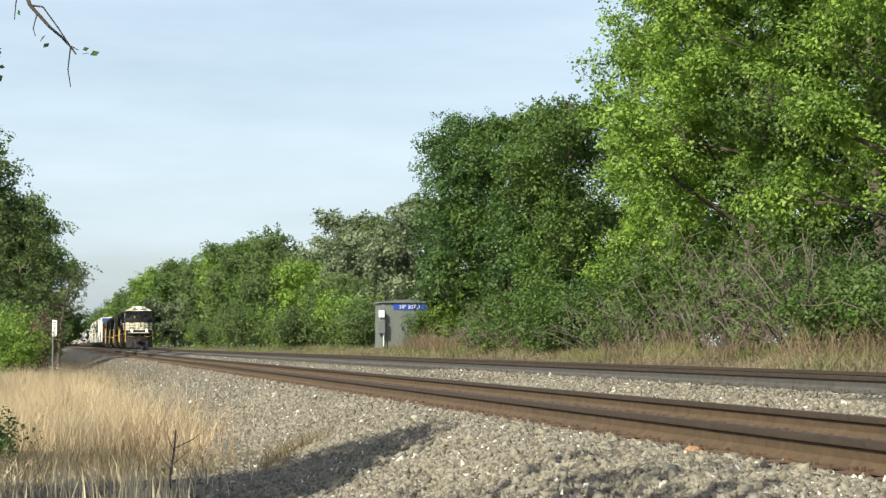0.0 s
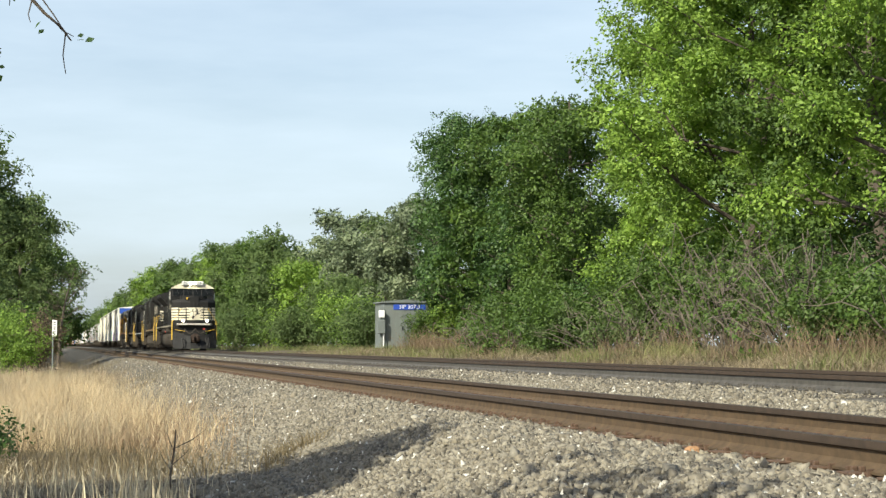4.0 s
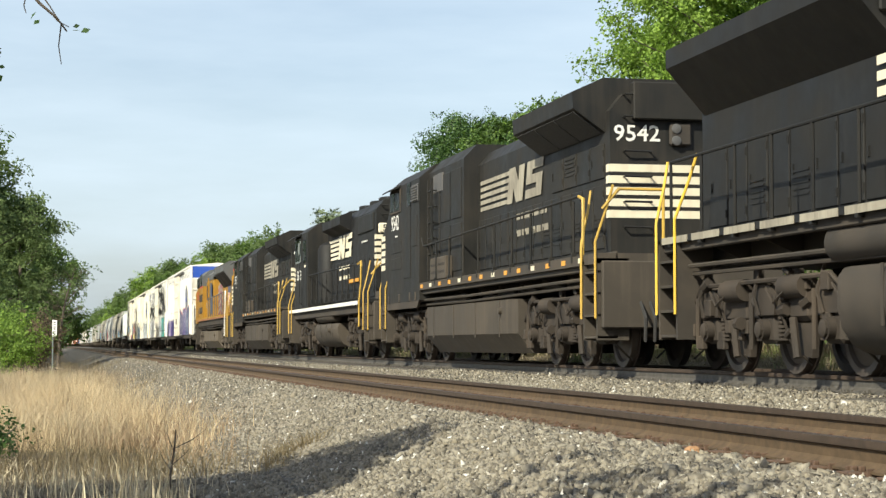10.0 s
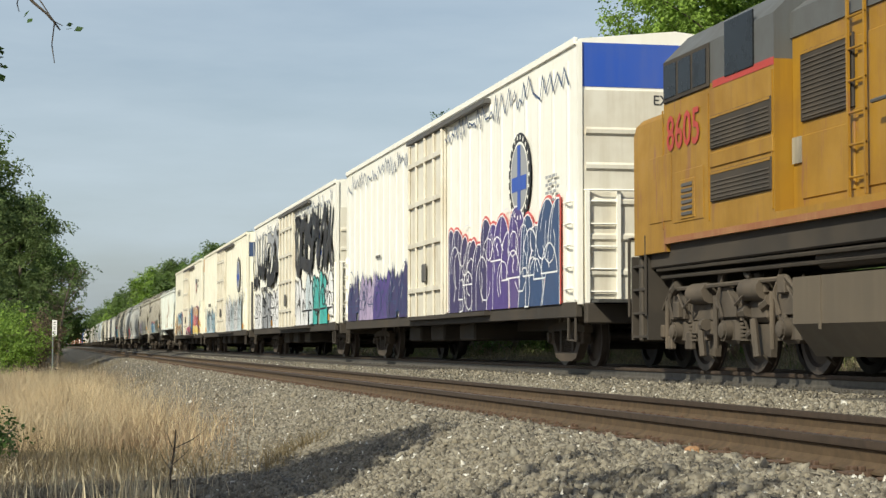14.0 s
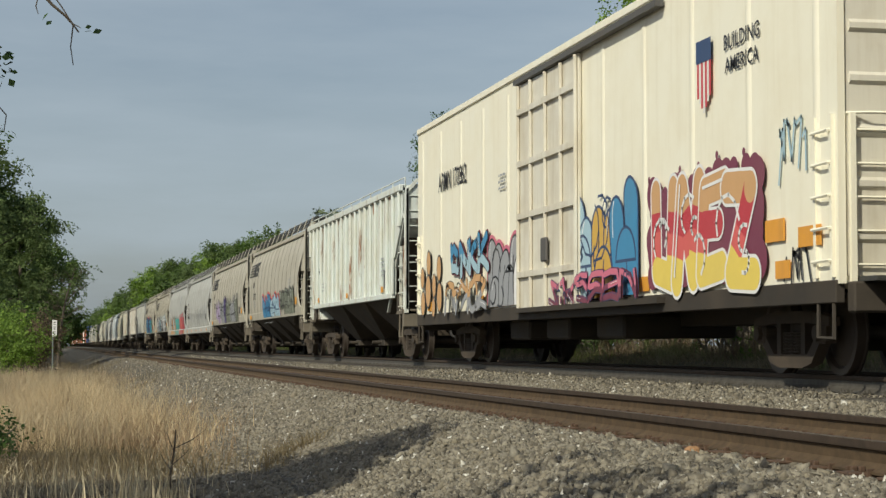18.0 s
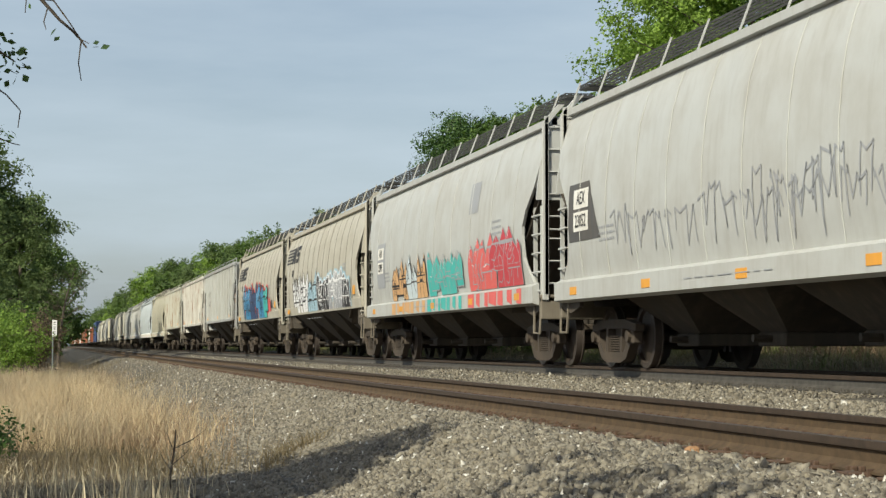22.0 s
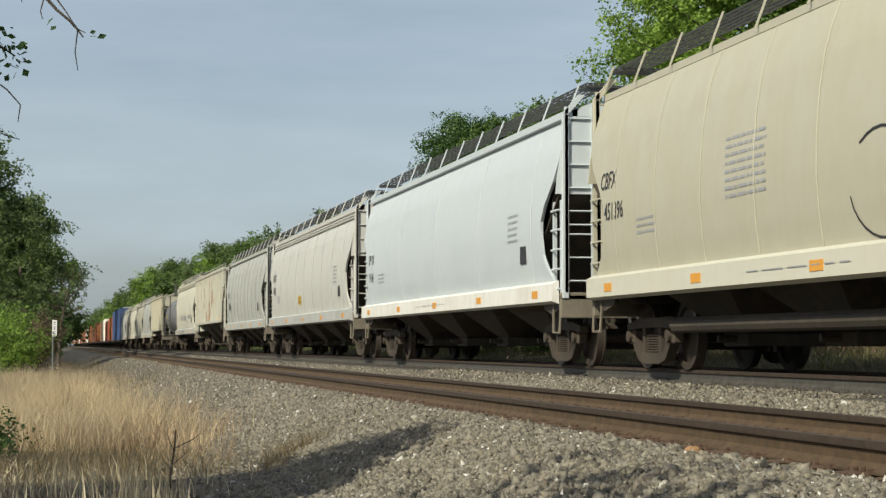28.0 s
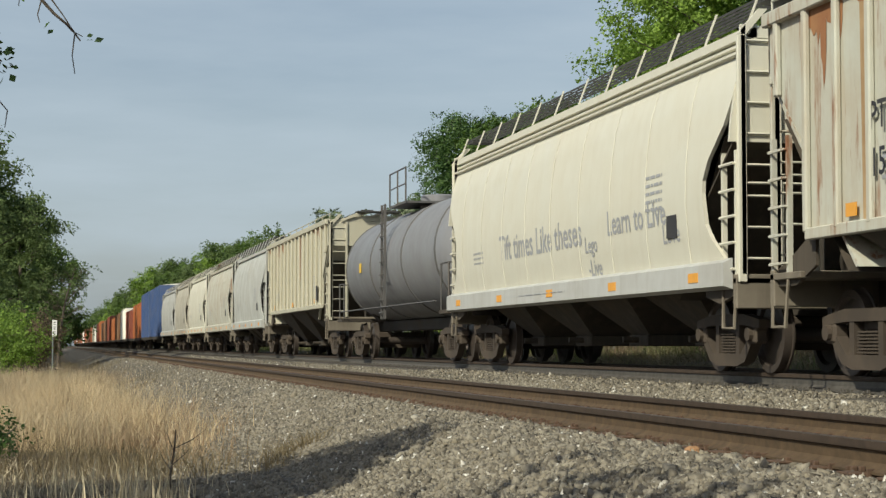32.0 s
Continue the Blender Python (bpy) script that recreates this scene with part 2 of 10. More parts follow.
    def pipe(self, pts, r, n=6):
        """A tube along points, as one connected skin with closed ends."""
        p = [Vector(pts[0])]
        for q in pts[1:]:
            if (Vector(q) - p[-1]).length > 1e-4:
                p.append(Vector(q))
        u, rings = None, []
        for i, c in enumerate(p):
            d0 = (c - p[i - 1]).normalized() if i else (p[1] - c).normalized()
            d1 = (p[i + 1] - c).normalized() if i < len(p) - 1 else d0
            d = d0 + d1
            d = d.normalized() if d.length > 1e-3 else d1
            u = d.orthogonal() if u is None else u - d * u.dot(d)
            u = u.normalized() if u.length > 1e-6 else d.orthogonal().normalized()
            w = d.cross(u)
            k = r / max(0.5, d.dot(d1))
            rings.append([tuple(c + (u * math.cos(2 * math.pi * j / n) + w * math.sin(2 * math.pi * j / n)) * k) for j in range(n)])
        return self.loft(rings)

    def lathe(self, c, axis, prof, n=20):
        """A profile of (along, radius) turned about an axis through c."""
        v, f = [], []
        for t, r in prof:
            for i in range(n):
                a, b = r * math.cos(2 * math.pi * i / n), r * math.sin(2 * math.pi * i / n)
                v.append({"x": (c[0] + t, c[1] + a, c[2] + b), "y": (c[0] - a, c[1] + t, c[2] + b), "z": (c[0] + a, c[1] + b, c[2] + t)}[axis])
        for k in range(len(prof) - 1):
            f += [(k * n + i, k * n + (i + 1) % n, (k + 1) * n + (i + 1) % n, (k + 1) * n + i) for i in range(n)]
        f += [tuple(range(n - 1, -1, -1)), tuple(range((len(prof) - 1) * n, len(prof) * n))]
        self.add(v, f)
        return self

    def loft(self, rings, closed=True, caps=True):
        n = len(rings[0])
        v = [p for r in rings for p in r]
        f = []
        for k in range(len(rings) - 1):
            for i in range(n if closed else n - 1):
                f.append((k * n + i, k * n + (i + 1) % n, (k + 1) * n + (i + 1) % n, (k + 1) * n + i))
        if caps:
            f += [tuple(range(n - 1, -1, -1)), tuple(range((len(rings) - 1) * n, len(rings) * n))]
        self.add(v, f)
        return self

    def mesh(self, name, mats, smooth=35):
        me = bpy.data.meshes.new(name)
        me.from_pydata(self.v, [], self.f)
        mats = mats if isinstance(mats, (list, tuple)) else [mats]
        for m in mats:
            me.materials.append(m)
        if len(mats) > 1:
            me.polygons.foreach_set("material_index", self.m)
        if smooth:
            me.shade_smooth()
            me.set_sharp_from_angle(angle=radians(smooth))
        me.update()
        return me


def part(name, b, mats, parent=None, label="", at=None, smooth=35):
    """Links a Build (or a ready mesh) as one mesh object under a thing or a part."""
    me = b.mesh(name, mats, smooth) if isinstance(b, Build) else b
    ob = new(name, me)
    if parent is not None:
        ob.parent = parent
    if at is not None:
        ob.matrix_basis = at if isinstance(at, Matrix) else Matrix.Translation(at)
    if label:
        ob["label"] = label
    return ob


def thing(name, label, category, group="", at=None, kind=""):
    ob = new(name)
    ob.empty_display_size = 0.3
    if at is not None:
        ob.matrix_basis = at
    return tagged(ob, label, category, group, kind)


def quad_mesh(name, verts, quads, mats, smooth=False):
    """A large mesh from arrays: verts n x 3, faces k x 3 or k x 4."""
    me = bpy.data.meshes.new(name)
    k, c = quads.shape
    me.vertices.add(len(verts))
    me.vertices.foreach_set("co", np.ascontiguousarray(verts, dtype=np.float32).ravel())
    me.loops.add(k * c)
    me.loops.foreach_set("vertex_index", np.ascontiguousarray(quads, dtype=np.int32).ravel())
    me.polygons.add(k)
    me.polygons.foreach_set("loop_start", np.arange(0, k * c, c, dtype=np.int32))
    me.update(calc_edges=True)
    me.materials.append(mats)
    if smooth:
        me.shade_smooth()
    return me


# ---------------------------------------------------------------- ground and tracks
# x runs across the tracks, y along them; z = 0 is the railhead of the far track.
NEAR, FAR = 5.305, 9.505            # centre lines
NEAR_TOP, FAR_TOP = -0.20, 0.0      # railheads
HALF = 0.755                        # centre of a railhead from the centre line
PROFILE = [(-3000, -0.9), (-60, -0.95), (-8, -1.05), (0.9, -1.12), (1.7, -1.08), (2.2, -0.98), (3.55, -0.44), (4.0, -0.41), (4.42, -0.41), (4.6, -0.47), (6.3, -0.47), (6.6, -0.42), (7.35, -0.36),
           (7.9, -0.23), (8.2, -0.205), (10.8, -0.205), (11.3, -0.22), (12.2, -0.12), (13.5, 0.02), (16, 0.10), (40, 0.15), (3000, 0.2)]


def ground_z(x, y=0.0):
    for (a, p), (b, q) in zip(PROFILE, PROFILE[1:]):
        if x <= b:
            return p + (q - p) * (x - a) / (b - a)
    return PROFILE[-1][1]


def sheet(name, xs, ys, mat, lift=0.0, rough=0.0):
    b = Build()
    v = []
    for y in ys:
        for x in xs:
            n = noise.noise((x * 0.9, y * 0.5, 3.1)) * rough if rough and y < 60 else 0
            v.append((x, y, ground_z(x, y) + lift + n))
    k = len(xs)
    f = [(j * k + i, j * k + i + 1, (j + 1) * k + i + 1, (j + 1) * k + i) for j in range(len(ys) - 1) for i in range(k - 1)]
    b.add(v, f)
    return part(name, b, mat, smooth=60)


def make_ground():
    ys = [-400, -100, -40, -15, 0] + [4 + 2 * i for i in range(40)] + [90, 110, 140, 180, 240, 340, 500, 800, 1400, 2500]
    g = sheet("ground", [-3000, -600, -200, -60, -30, -15, -8, -5, -3, -1, 0, 0.9, 1.7, 2.2, 3.0, 12.2, 13.5, 16, 22, 40, 90, 300, 1000, 3000], ys, SOIL, -0.03, 0.02)
    tagged(g, "dry brown soil and flattened dead grass beside the tracks", "ground", kind="structure")
    xs = [1.3, 1.7, 2.0, 2.4, 2.8, 3.2, 3.55, 3.8, 4.0, 4.42, 4.6, 5.3, 6.3, 6.6, 7.0, 7.35, 7.6, 7.9, 8.2, 9.5, 10.8, 11.1, 11.4, 11.8, 12.2]
    ys = [-300, -60, -20, 0] + [4 + 0.8 * i for i in range(60)] + [56 + 4 * i for i in range(15)] + [120, 150, 200, 300, 500, 900, 1600, 2500]
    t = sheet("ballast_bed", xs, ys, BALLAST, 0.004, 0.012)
    tagged(t, "grey crushed stone ballast under both tracks", "ballast", kind="structure")


RAIL_HEAD = [(-0.037, 0), (0.037, 0), (0.038, -0.028), (0.035, -0.044), (0.012, -0.054), (-0.012, -0.054), (-0.035, -0.044), (-0.038, -0.028)]
RAIL_FOOT = [(-0.011, -0.05), (0.011, -0.05), (0.010, -0.12), (0.03, -0.142), (0.076, -0.165), (0.076, -0.18), (-0.076, -0.18), (-0.076, -0.165), (-0.03, -0.142), (-0.010, -0.12)]


def make_track(name, cx, top, rail_mat, tie_mat, label, seed):
    rnd = random.Random(seed)
    tr = thing(name, label, "railway track", kind="structure")
    for s in (-1, 1):
        b = Build()
        b.prism([(cx + s * HALF + x, top + z) for x, z in RAIL_FOOT], "y", -300, 2400)
        b.slot = 1
        b.prism([(cx + s * HALF + x, top + z) for x, z in RAIL_HEAD], "y", -300, 2400)
        b.slot = 2
        b.box(cx + s * HALF - 0.03, cx + s * HALF + 0.03, -300, 2400, top - 0.004, top + 0.003)
        part("rail", b, [rail_mat, RAIL_SIDE, RAIL_TOP], tr, "long steel rail with a dark head and dusty web", smooth=20)
    # ties one by one where the camera passes nearest, joined beyond that
    mt = Build().box(-1.3, 1.3, -0.115, 0.115, -0.17, 0, 0.012).mesh("tie", tie_mat)
    for i in range(150):
        y = 4 + i * 0.53
        m = pose(cx + rnd.uniform(-0.03, 0.03), y + rnd.uniform(-0.02, 0.02), top - 0.192 + rnd.uniform(-0.006, 0.004), 0, 0, rnd.uniform(-0.8, 0.8))
        part("tie", mt, None, tr, at=m)
    far = Build()
    for i in range(160):
        y = 4 + 150 * 0.53 + i * 0.53
        far.box(cx - 1.3, cx + 1.3, y - 0.115, y + 0.115, top - 0.36, top - 0.192)
    tagged(part("far_ties", far, tie_mat, tr), kind="stuff")
    # tie plates, spikes and anchors along the rail feet
    hw = Build()
    for i in range(150):
        y = 4 + i * 0.53
        for s in (-1, 1):
            x = cx + s * HALF
            hw.box(x - 0.18, x + 0.18, y - 0.095, y + 0.095, top - 0.192, top - 0.172, 0.006)
            for q in (-1, 1):
                for e in (-1, 1):
                    if rnd.random() < 0.85:
                        yy = y + e * rnd.uniform(0.03, 0.07)
                        hw.box(x + q * 0.072, x + q * 0.108, yy - 0.016, yy + 0.016, top - 0.18, top - 0.158 + rnd.uniform(0, 0.02), 0.006)
            if rnd.random() < 0.75:
                for e in (-1, 1):
                    yy = y + e * 0.14
                    hw.box(x - 0.095, x + 0.095, yy - 0.012, yy + 0.012, top - 0.2, top - 0.15, 0.004)
    tagged(part("rail_fastenings", hw, PLATE_RUST if tie_mat is TIE else RAIL_DARK, tr, "rusty tie plates, spikes and rail anchors"), kind="stuff")
    return tr


def make_stones():
    """Loose ballast as real angular stones, thinning out with distance."""
    rng = np.random.default_rng(5)
    body = np.array([(1, 0, 0), (-1, 0, 0), (0, 1, 0), (0, -1, 0), (0, 0, 1), (0, 0, -1)], dtype=float)
    faces = np.array([(0, 2, 4), (2, 1, 4), (1, 3, 4), (3, 0, 4), (2, 0, 5), (1, 2, 5), (3, 1, 5), (0, 3, 5)])
    spots = []
    for y0, y1, dens, x0, x1 in ((7.2, 9, 1500, 3.0, 4.9), (9, 13, 1500, 0.9, 7.9), (13, 20, 1200, 1.1, 7.9), (20, 32, 640, 1.2, 7.9), (32, 60, 190, 1.3, 7.9), (60, 110, 36, 1.4, 7.9), (18, 40, 200, 7.9, 12.0)):
        k = int((y1 - y0) * (x1 - x0) * dens)
        spots.append(np.c_[rng.uniform(x0, x1, k), rng.uniform(y0, y1, k), np.full(k, 1.0 + max(0, y0 - 18) * 0.006)])
    p = np.vstack(spots)
    # thin out at the toe of the shoulder, and keep the view's wedge only
    wedge = p[:, 0] < p[:, 1] * 0.47 + 0.8
    toe = rng.random(len(p)) < np.clip((p[:, 0] - 1.0) / 1.1, 0.06, 1)
    p = p[wedge & toe]
    # none on the near slope, which lies out of sight below
    p = p[p[:, 1] > 10.8 * (0.34 - np.array([ground_z(x) for x in p[:, 0]]))]
    clear = np.ones(len(p), bool)
    for c in (NEAR, FAR):
        for s in (-1, 1):
            clear &= np.abs(p[:, 0] - (c + s * HALF)) > 0.1
    p = p[clear]
    k = len(p)
    size = rng.lognormal(math.log(0.0195), 0.3, k) * p[:, 2]
    z = np.array([ground_z(x) for x in p[:, 0]]) + size * 0.3
    sh = (body[None] * (0.7 + 0.6 * rng.random((k, 6, 1))) + rng.normal(size=(k, 6, 3)) * 0.22) * (size[:, None] * rng.uniform(0.7, 1.25, (k, 3)))[:, None, :]
    q = rng.normal(size=(k, 4))
    q /= np.linalg.norm(q, axis=1)[:, None]
    w, a, b, c = q.T
    R = np.stack([np.stack([1 - 2 * (b * b + c * c), 2 * (a * b - c * w), 2 * (a * c + b * w)], -1), np.stack([2 * (a * b + c * w), 1 - 2 * (a * a + c * c), 2 * (b * c - a * w)], -1),
                  np.stack([2 * (a * c - b * w), 2 * (b * c + a * w), 1 - 2 * (a * a + b * b)], -1)], 1)
    v = np.einsum("kij,kvj->kvi", R, sh) + np.c_[p[:, 0], p[:, 1], z][:, None, :]
    f = (faces[None] + (np.arange(k) * 6)[:, None, None]).reshape(-1, 3)
    ob = new("ballast_stones", quad_mesh("ballast_stones", v.reshape(-1, 3), f, STONE))
    tagged(ob, "loose angular grey ballast stones with a few white ones", "ballast", kind="stuff")
    rock = thing("stone", "single orange-brown angular stone beside the nearer rail", "stone", at=pose(4.27, 12.05, ground_z(4.27)))
    b = Build().loft([[(0.062 * k * math.cos(a) * (1 + 0.18 * math.sin(3 * a)), 0.045 * k * math.sin(a), z) for a in (0.2, 1.1, 2.3, 3.0, 4.1, 5.4)] for z, k in ((-0.02, 0.8), (0.02, 1.0), (0.05, 0.86), (0.066, 0.45))])
    part("body", b, plain("orange_brown_stone", (0.3, 0.17, 0.085), 0.95, 0, 0.35, 40), rock, smooth=0)


make_ground()
make_track("near_track", NEAR, NEAR_TOP, RAIL_RUST, TIE, "nearer railway track with rusty brown rails on wooden ties", 1)
make_track("far_track", FAR, FAR_TOP, RAIL_DARK, TIE_DARK, "farther railway track with dark rails on oily ties", 2)
make_stones()

# ---------------------------------------------------------------- plants
LEAF_BRIGHT = leafy("bright_spring_leaves", (0.125, 0.225, 0.034), (0.3, 0.45, 0.083), 0.42, 0.6)
LEAF_MID = leafy("green_leaves", (0.055, 0.11, 0.02), (0.13, 0.215, 0.042), 0.35, 0.6)
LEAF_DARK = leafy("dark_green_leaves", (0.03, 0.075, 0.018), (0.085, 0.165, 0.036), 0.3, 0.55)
LEAF_DEEP = leafy("deep_green_leaves", (0.042, 0.09, 0.016), (0.115, 0.195, 0.034), 0.33, 0.6)
LEAF_PALE = leafy("pale_silvery_leaves", (0.12, 0.165, 0.09), (0.235, 0.285, 0.18), 0.3, 0.6)
LEAF_FAR = leafy("distant_green_leaves", (0.125, 0.19, 0.07), (0.16, 0.235, 0.085), 0.5, 0.8)
LEAF_DULL = leafy("dull_olive_leaves", (0.1, 0.155, 0.055), (0.16, 0.225, 0.085), 0.45, 0.8)
TWIG = plain("grey_brown_twigs", (0.125, 0.106, 0.085), 0.95, 0, 0.4, 10)
STRAW = leafy("dry_straw_grass", (0.44, 0.345, 0.24), (0.76, 0.63, 0.46), 0.3, 0.8)
STRAW_PINK = leafy("pinkish_brown_dry_grass", (0.25, 0.165, 0.105), (0.47, 0.345, 0.235), 0.2, 0.8)
STALK = leafy("grey_dead_stalks", (0.085, 0.066, 0.048), (0.27, 0.215, 0.155), 0.1, 0.9)
STALK_PALE = leafy("pale_dead_stalks", (0.36, 0.305, 0.23), (0.68, 0.605, 0.49), 0.1, 0.9)
WEED = leafy("dull_dry_weeds", (0.11, 0.088, 0.055), (0.235, 0.187, 0.12), 0.15, 0.9)
BROWN = leafy("brown_dead_brush", (0.085, 0.062, 0.04), (0.19, 0.14, 0.09), 0.2, 0.9)
PALEGRASS = leafy("pale_yellow_green_weeds", (0.15, 0.16, 0.068), (0.29, 0.285, 0.145), 0.3, 0.8)
REDBROWN = leafy("reddish_dead_weeds", (0.15, 0.105, 0.072), (0.31, 0.225, 0.155), 0.2, 0.9)
MATTED = leafy("matted_dry_grass", (0.19, 0.155, 0.108), (0.37, 0.31, 0.225), 0.2, 0.9)
GRASS = leafy("green_grass_blades", (0.11, 0.14, 0.045), (0.24, 0.26, 0.1), 0.3, 0.7)


def unit(a):
    return a / (np.linalg.norm(a, axis=1)[:, None] + 1e-9)


def leaves(name, centres, spread, count, size, mat, rng, droop=0.2, per=14, tri=False):
    """Leaf blades in small flat sprays, the sprays scattered round the clump centres and facing outward and up."""
    k, m = len(centres), max(1, count // per)
    off = rng.normal(size=(m, 3)) * spread * np.array([1, 1, 0.7])
    sc = centres[rng.integers(0, k, m)] + off
    sn = unit(unit(off) * 0.75 + rng.normal(size=(m, 3)) * 0.4 + np.array([0, 0, 0.75]))
    sx = unit(np.cross(sn, rng.normal(size=(m, 3))))
    sy = np.cross(sn, sx)
    i = rng.integers(0, m, count)
    a, q = rng.uniform(0, 6.283, count), np.sqrt(rng.uniform(0.0, 1.0, count)) * size * rng.uniform(1.3, 3.2, m)[i]
    out = sx[i] * np.cos(a)[:, None] + sy[i] * np.sin(a)[:, None]
    c = sc[i] + out * q[:, None] + sn[i] * (rng.normal(size=count) * size * 0.45 - q * 0.22)[:, None]
    n = unit(sn[i] + rng.normal(size=(count, 3)) * 0.42)
    d = out * 0.7 + rng.normal(size=(count, 3)) * 0.6
    d[:, 2] -= droop
    d = unit(d - n * np.sum(d * n, axis=1)[:, None])
    s = np.cross(d, n)
    L = (size * rng.uniform(0.6, 1.35, count))[:, None]
    if tri:
        v = np.stack([c - d * L * 0.4 + s * L * 0.42, c + d * L * 0.7, c - d * L * 0.4 - s * L * 0.42], 1).reshape(-1, 3)
        return quad_mesh(name, v, np.arange(3 * count).reshape(-1, 3), mat)
    v = np.stack([c, c + d * L * 0.5 + s * L * 0.34 + n * L * 0.07, c + d * L, c + d * L * 0.5 - s * L * 0.34 + n * L * 0.07], 1).reshape(-1, 3)
    return quad_mesh(name, v, np.arange(4 * count).reshape(-1, 4), mat)


def limb(b, pts, r0, r1, n=6):
    k = len(pts) - 1
    for i in range(k):
        b.cyl(pts[i], pts[i + 1], r0 + (r1 - r0) * i / k, n, r0 + (r1 - r0) * (i + 1) / k, caps=(i in (0, k - 1)))
    return b


def tree(x, y, height, spread, mat, seed, count, size, label, low=0.22, clump=0.45, group="trees along the railway", name="tree", bark=None, lean=0.0, twigs=0.5, tri=False, sparse=0.12, sway=1.0):
    """A tapered trunk with limbs, side branches and a crown of loose leaf clumps."""
    rnd = random.Random(seed)
    rng = np.random.default_rng(seed)
    z0 = ground_z(x, y) - 0.08
    t = thing(name, label, name.split("_")[-1], group, at=pose(x, y, z0))
    wood = Build()
    r = 0.012 * height + 0.04
    top = Vector((rnd.uniform(-0.1, 0.1) * height * sway + lean, rnd.uniform(-0.08, 0.08) * height * sway, height * 0.9))
    trunk = [Vector((0, 0, 0))]
    for i in range(1, 7):
        f = i / 6
        trunk.append(Vector((top.x * f * f + rnd.uniform(-1, 1) * 0.012 * height, top.y * f * f + rnd.uniform(-1, 1) * 0.012 * height, top.z * f)))
    limb(wood, trunk, r, r * 0.2, 8)
    clumps = []
    n = 15 + int(height)
    for i in range(n):
        f = low + (0.95 - low) * (i + rnd.random()) / n
        k = min(5, int(f * 6))
        base = trunk[k].lerp(trunk[k + 1], f * 6 - k)
        az = i * 2.4 + rnd.uniform(-0.5, 0.5)
        g = (f - low) / (1 - low)
        reach = spread * (0.62 + 0.5 * math.sin(math.pi * min(1, 0.22 + g * 0.72))) * rnd.uniform(0.55, 1.08) * (1.0 if g < 0.72 else 1.0 - (g - 0.72) * 2.0)
        rise = reach * rnd.uniform(0.15, 0.75)
        end = base + Vector((math.cos(az) * reach, math.sin(az) * reach, rise))
        mid = base.lerp(end, 0.5) + Vector((rnd.uniform(-1, 1), rnd.uniform(-1, 1), -0.6)) * reach * 0.08
        kink = mid.lerp(end, 0.5) + Vector((rnd.uniform(-1, 1), rnd.uniform(-1, 1), rnd.uniform(-0.5, 0.8))) * reach * 0.1
        limb(wood, [base, mid, kink, end], r * 0.4 * (1.05 - f), 0.01, 5)
        clumps += [end, mid.lerp(end, 0.55)]
        for j in range(rnd.randint(3, 5)):
            s = mid.lerp(end, rnd.uniform(-0.2, 0.95))
            e = s + Vector((rnd.uniform(-1, 1), rnd.uniform(-1, 1), rnd.uniform(-0.45, 0.9))) * reach * 0.42
            wood.cyl(s, e, 0.02, 4, 0.006)
            clumps += [e, s.lerp(e, 0.6)]
            if rnd.random() < twigs:
                wood.cyl(e, e + Vector((rnd.uniform(-1, 1), rnd.uniform(-1, 1), rnd.uniform(-0.3, 1))) * 0.8, 0.008, 3, 0.003)
    part("trunk", wood, bark or BARK, t)
    c = np.array([tuple(p) for p in clumps])
    c[:, 2] = np.maximum(c[:, 2], 0.25)
    keep = np.array([rnd.random() > sparse for _ in clumps])
    part("crown", leaves("crown", c[keep], clump, count, size, mat, rng, tri=tri), None, t)
    return t


def bush(x, y, height, spread, mat, seed, count, size, label, clump=0.28, name="bush", stems=9, leafless=False):
    rnd = random.Random(seed)
    rng = np.random.default_rng(seed)
    z0 = ground_z(x, y) - 0.05
    t = thing(name, label, "bush", "brush along the railway", at=pose(x, y, z0))
    wood, clumps = Build(), []
    for i in range(stems):
        az, lean = rnd.uniform(0, 6.28), rnd.uniform(0.15, 1.0)
        tip = Vector((math.cos(az) * spread * lean, math.sin(az) * spread * lean, height * (1.05 - 0.35 * lean) * rnd.uniform(0.7, 1.05)))
        mid = tip * 0.5 + Vector((0, 0, height * 0.14))
        limb(wood, [Vector((rnd.uniform(-0.15, 0.15), rnd.uniform(-0.15, 0.15), 0)), mid, tip], 0.035, 0.006, 5)
        clumps += [tip, mid, mid.lerp(tip, 0.5), mid * 0.55]
        for j in range(6 if leafless else 4):
            s = mid.lerp(tip, rnd.uniform(-0.6, 0.9))
            e = s + Vector((rnd.uniform(-1, 1), rnd.uniform(-1, 1), rnd.uniform(-0.3, 0.9))) * height * 0.28
            wood.cyl(s, e, 0.012, 4, 0.004)
            clumps.append(e)
            if leafless:
                for q in range(3):
                    wood.cyl(s.lerp(e, 0.3 + 0.3 * q), s.lerp(e, 0.3 + 0.3 * q) + Vector((rnd.uniform(-1, 1), rnd.uniform(-1, 1), rnd.uniform(-0.2, 1))) * 0.5, 0.006, 3, 0.003)
    part("branchwork", wood, TWIG, t)
    c = np.array([tuple(p) for p in clumps])
    part("foliage", leaves("foliage", c, clump, count, size, mat, rng), None, t)
    return t


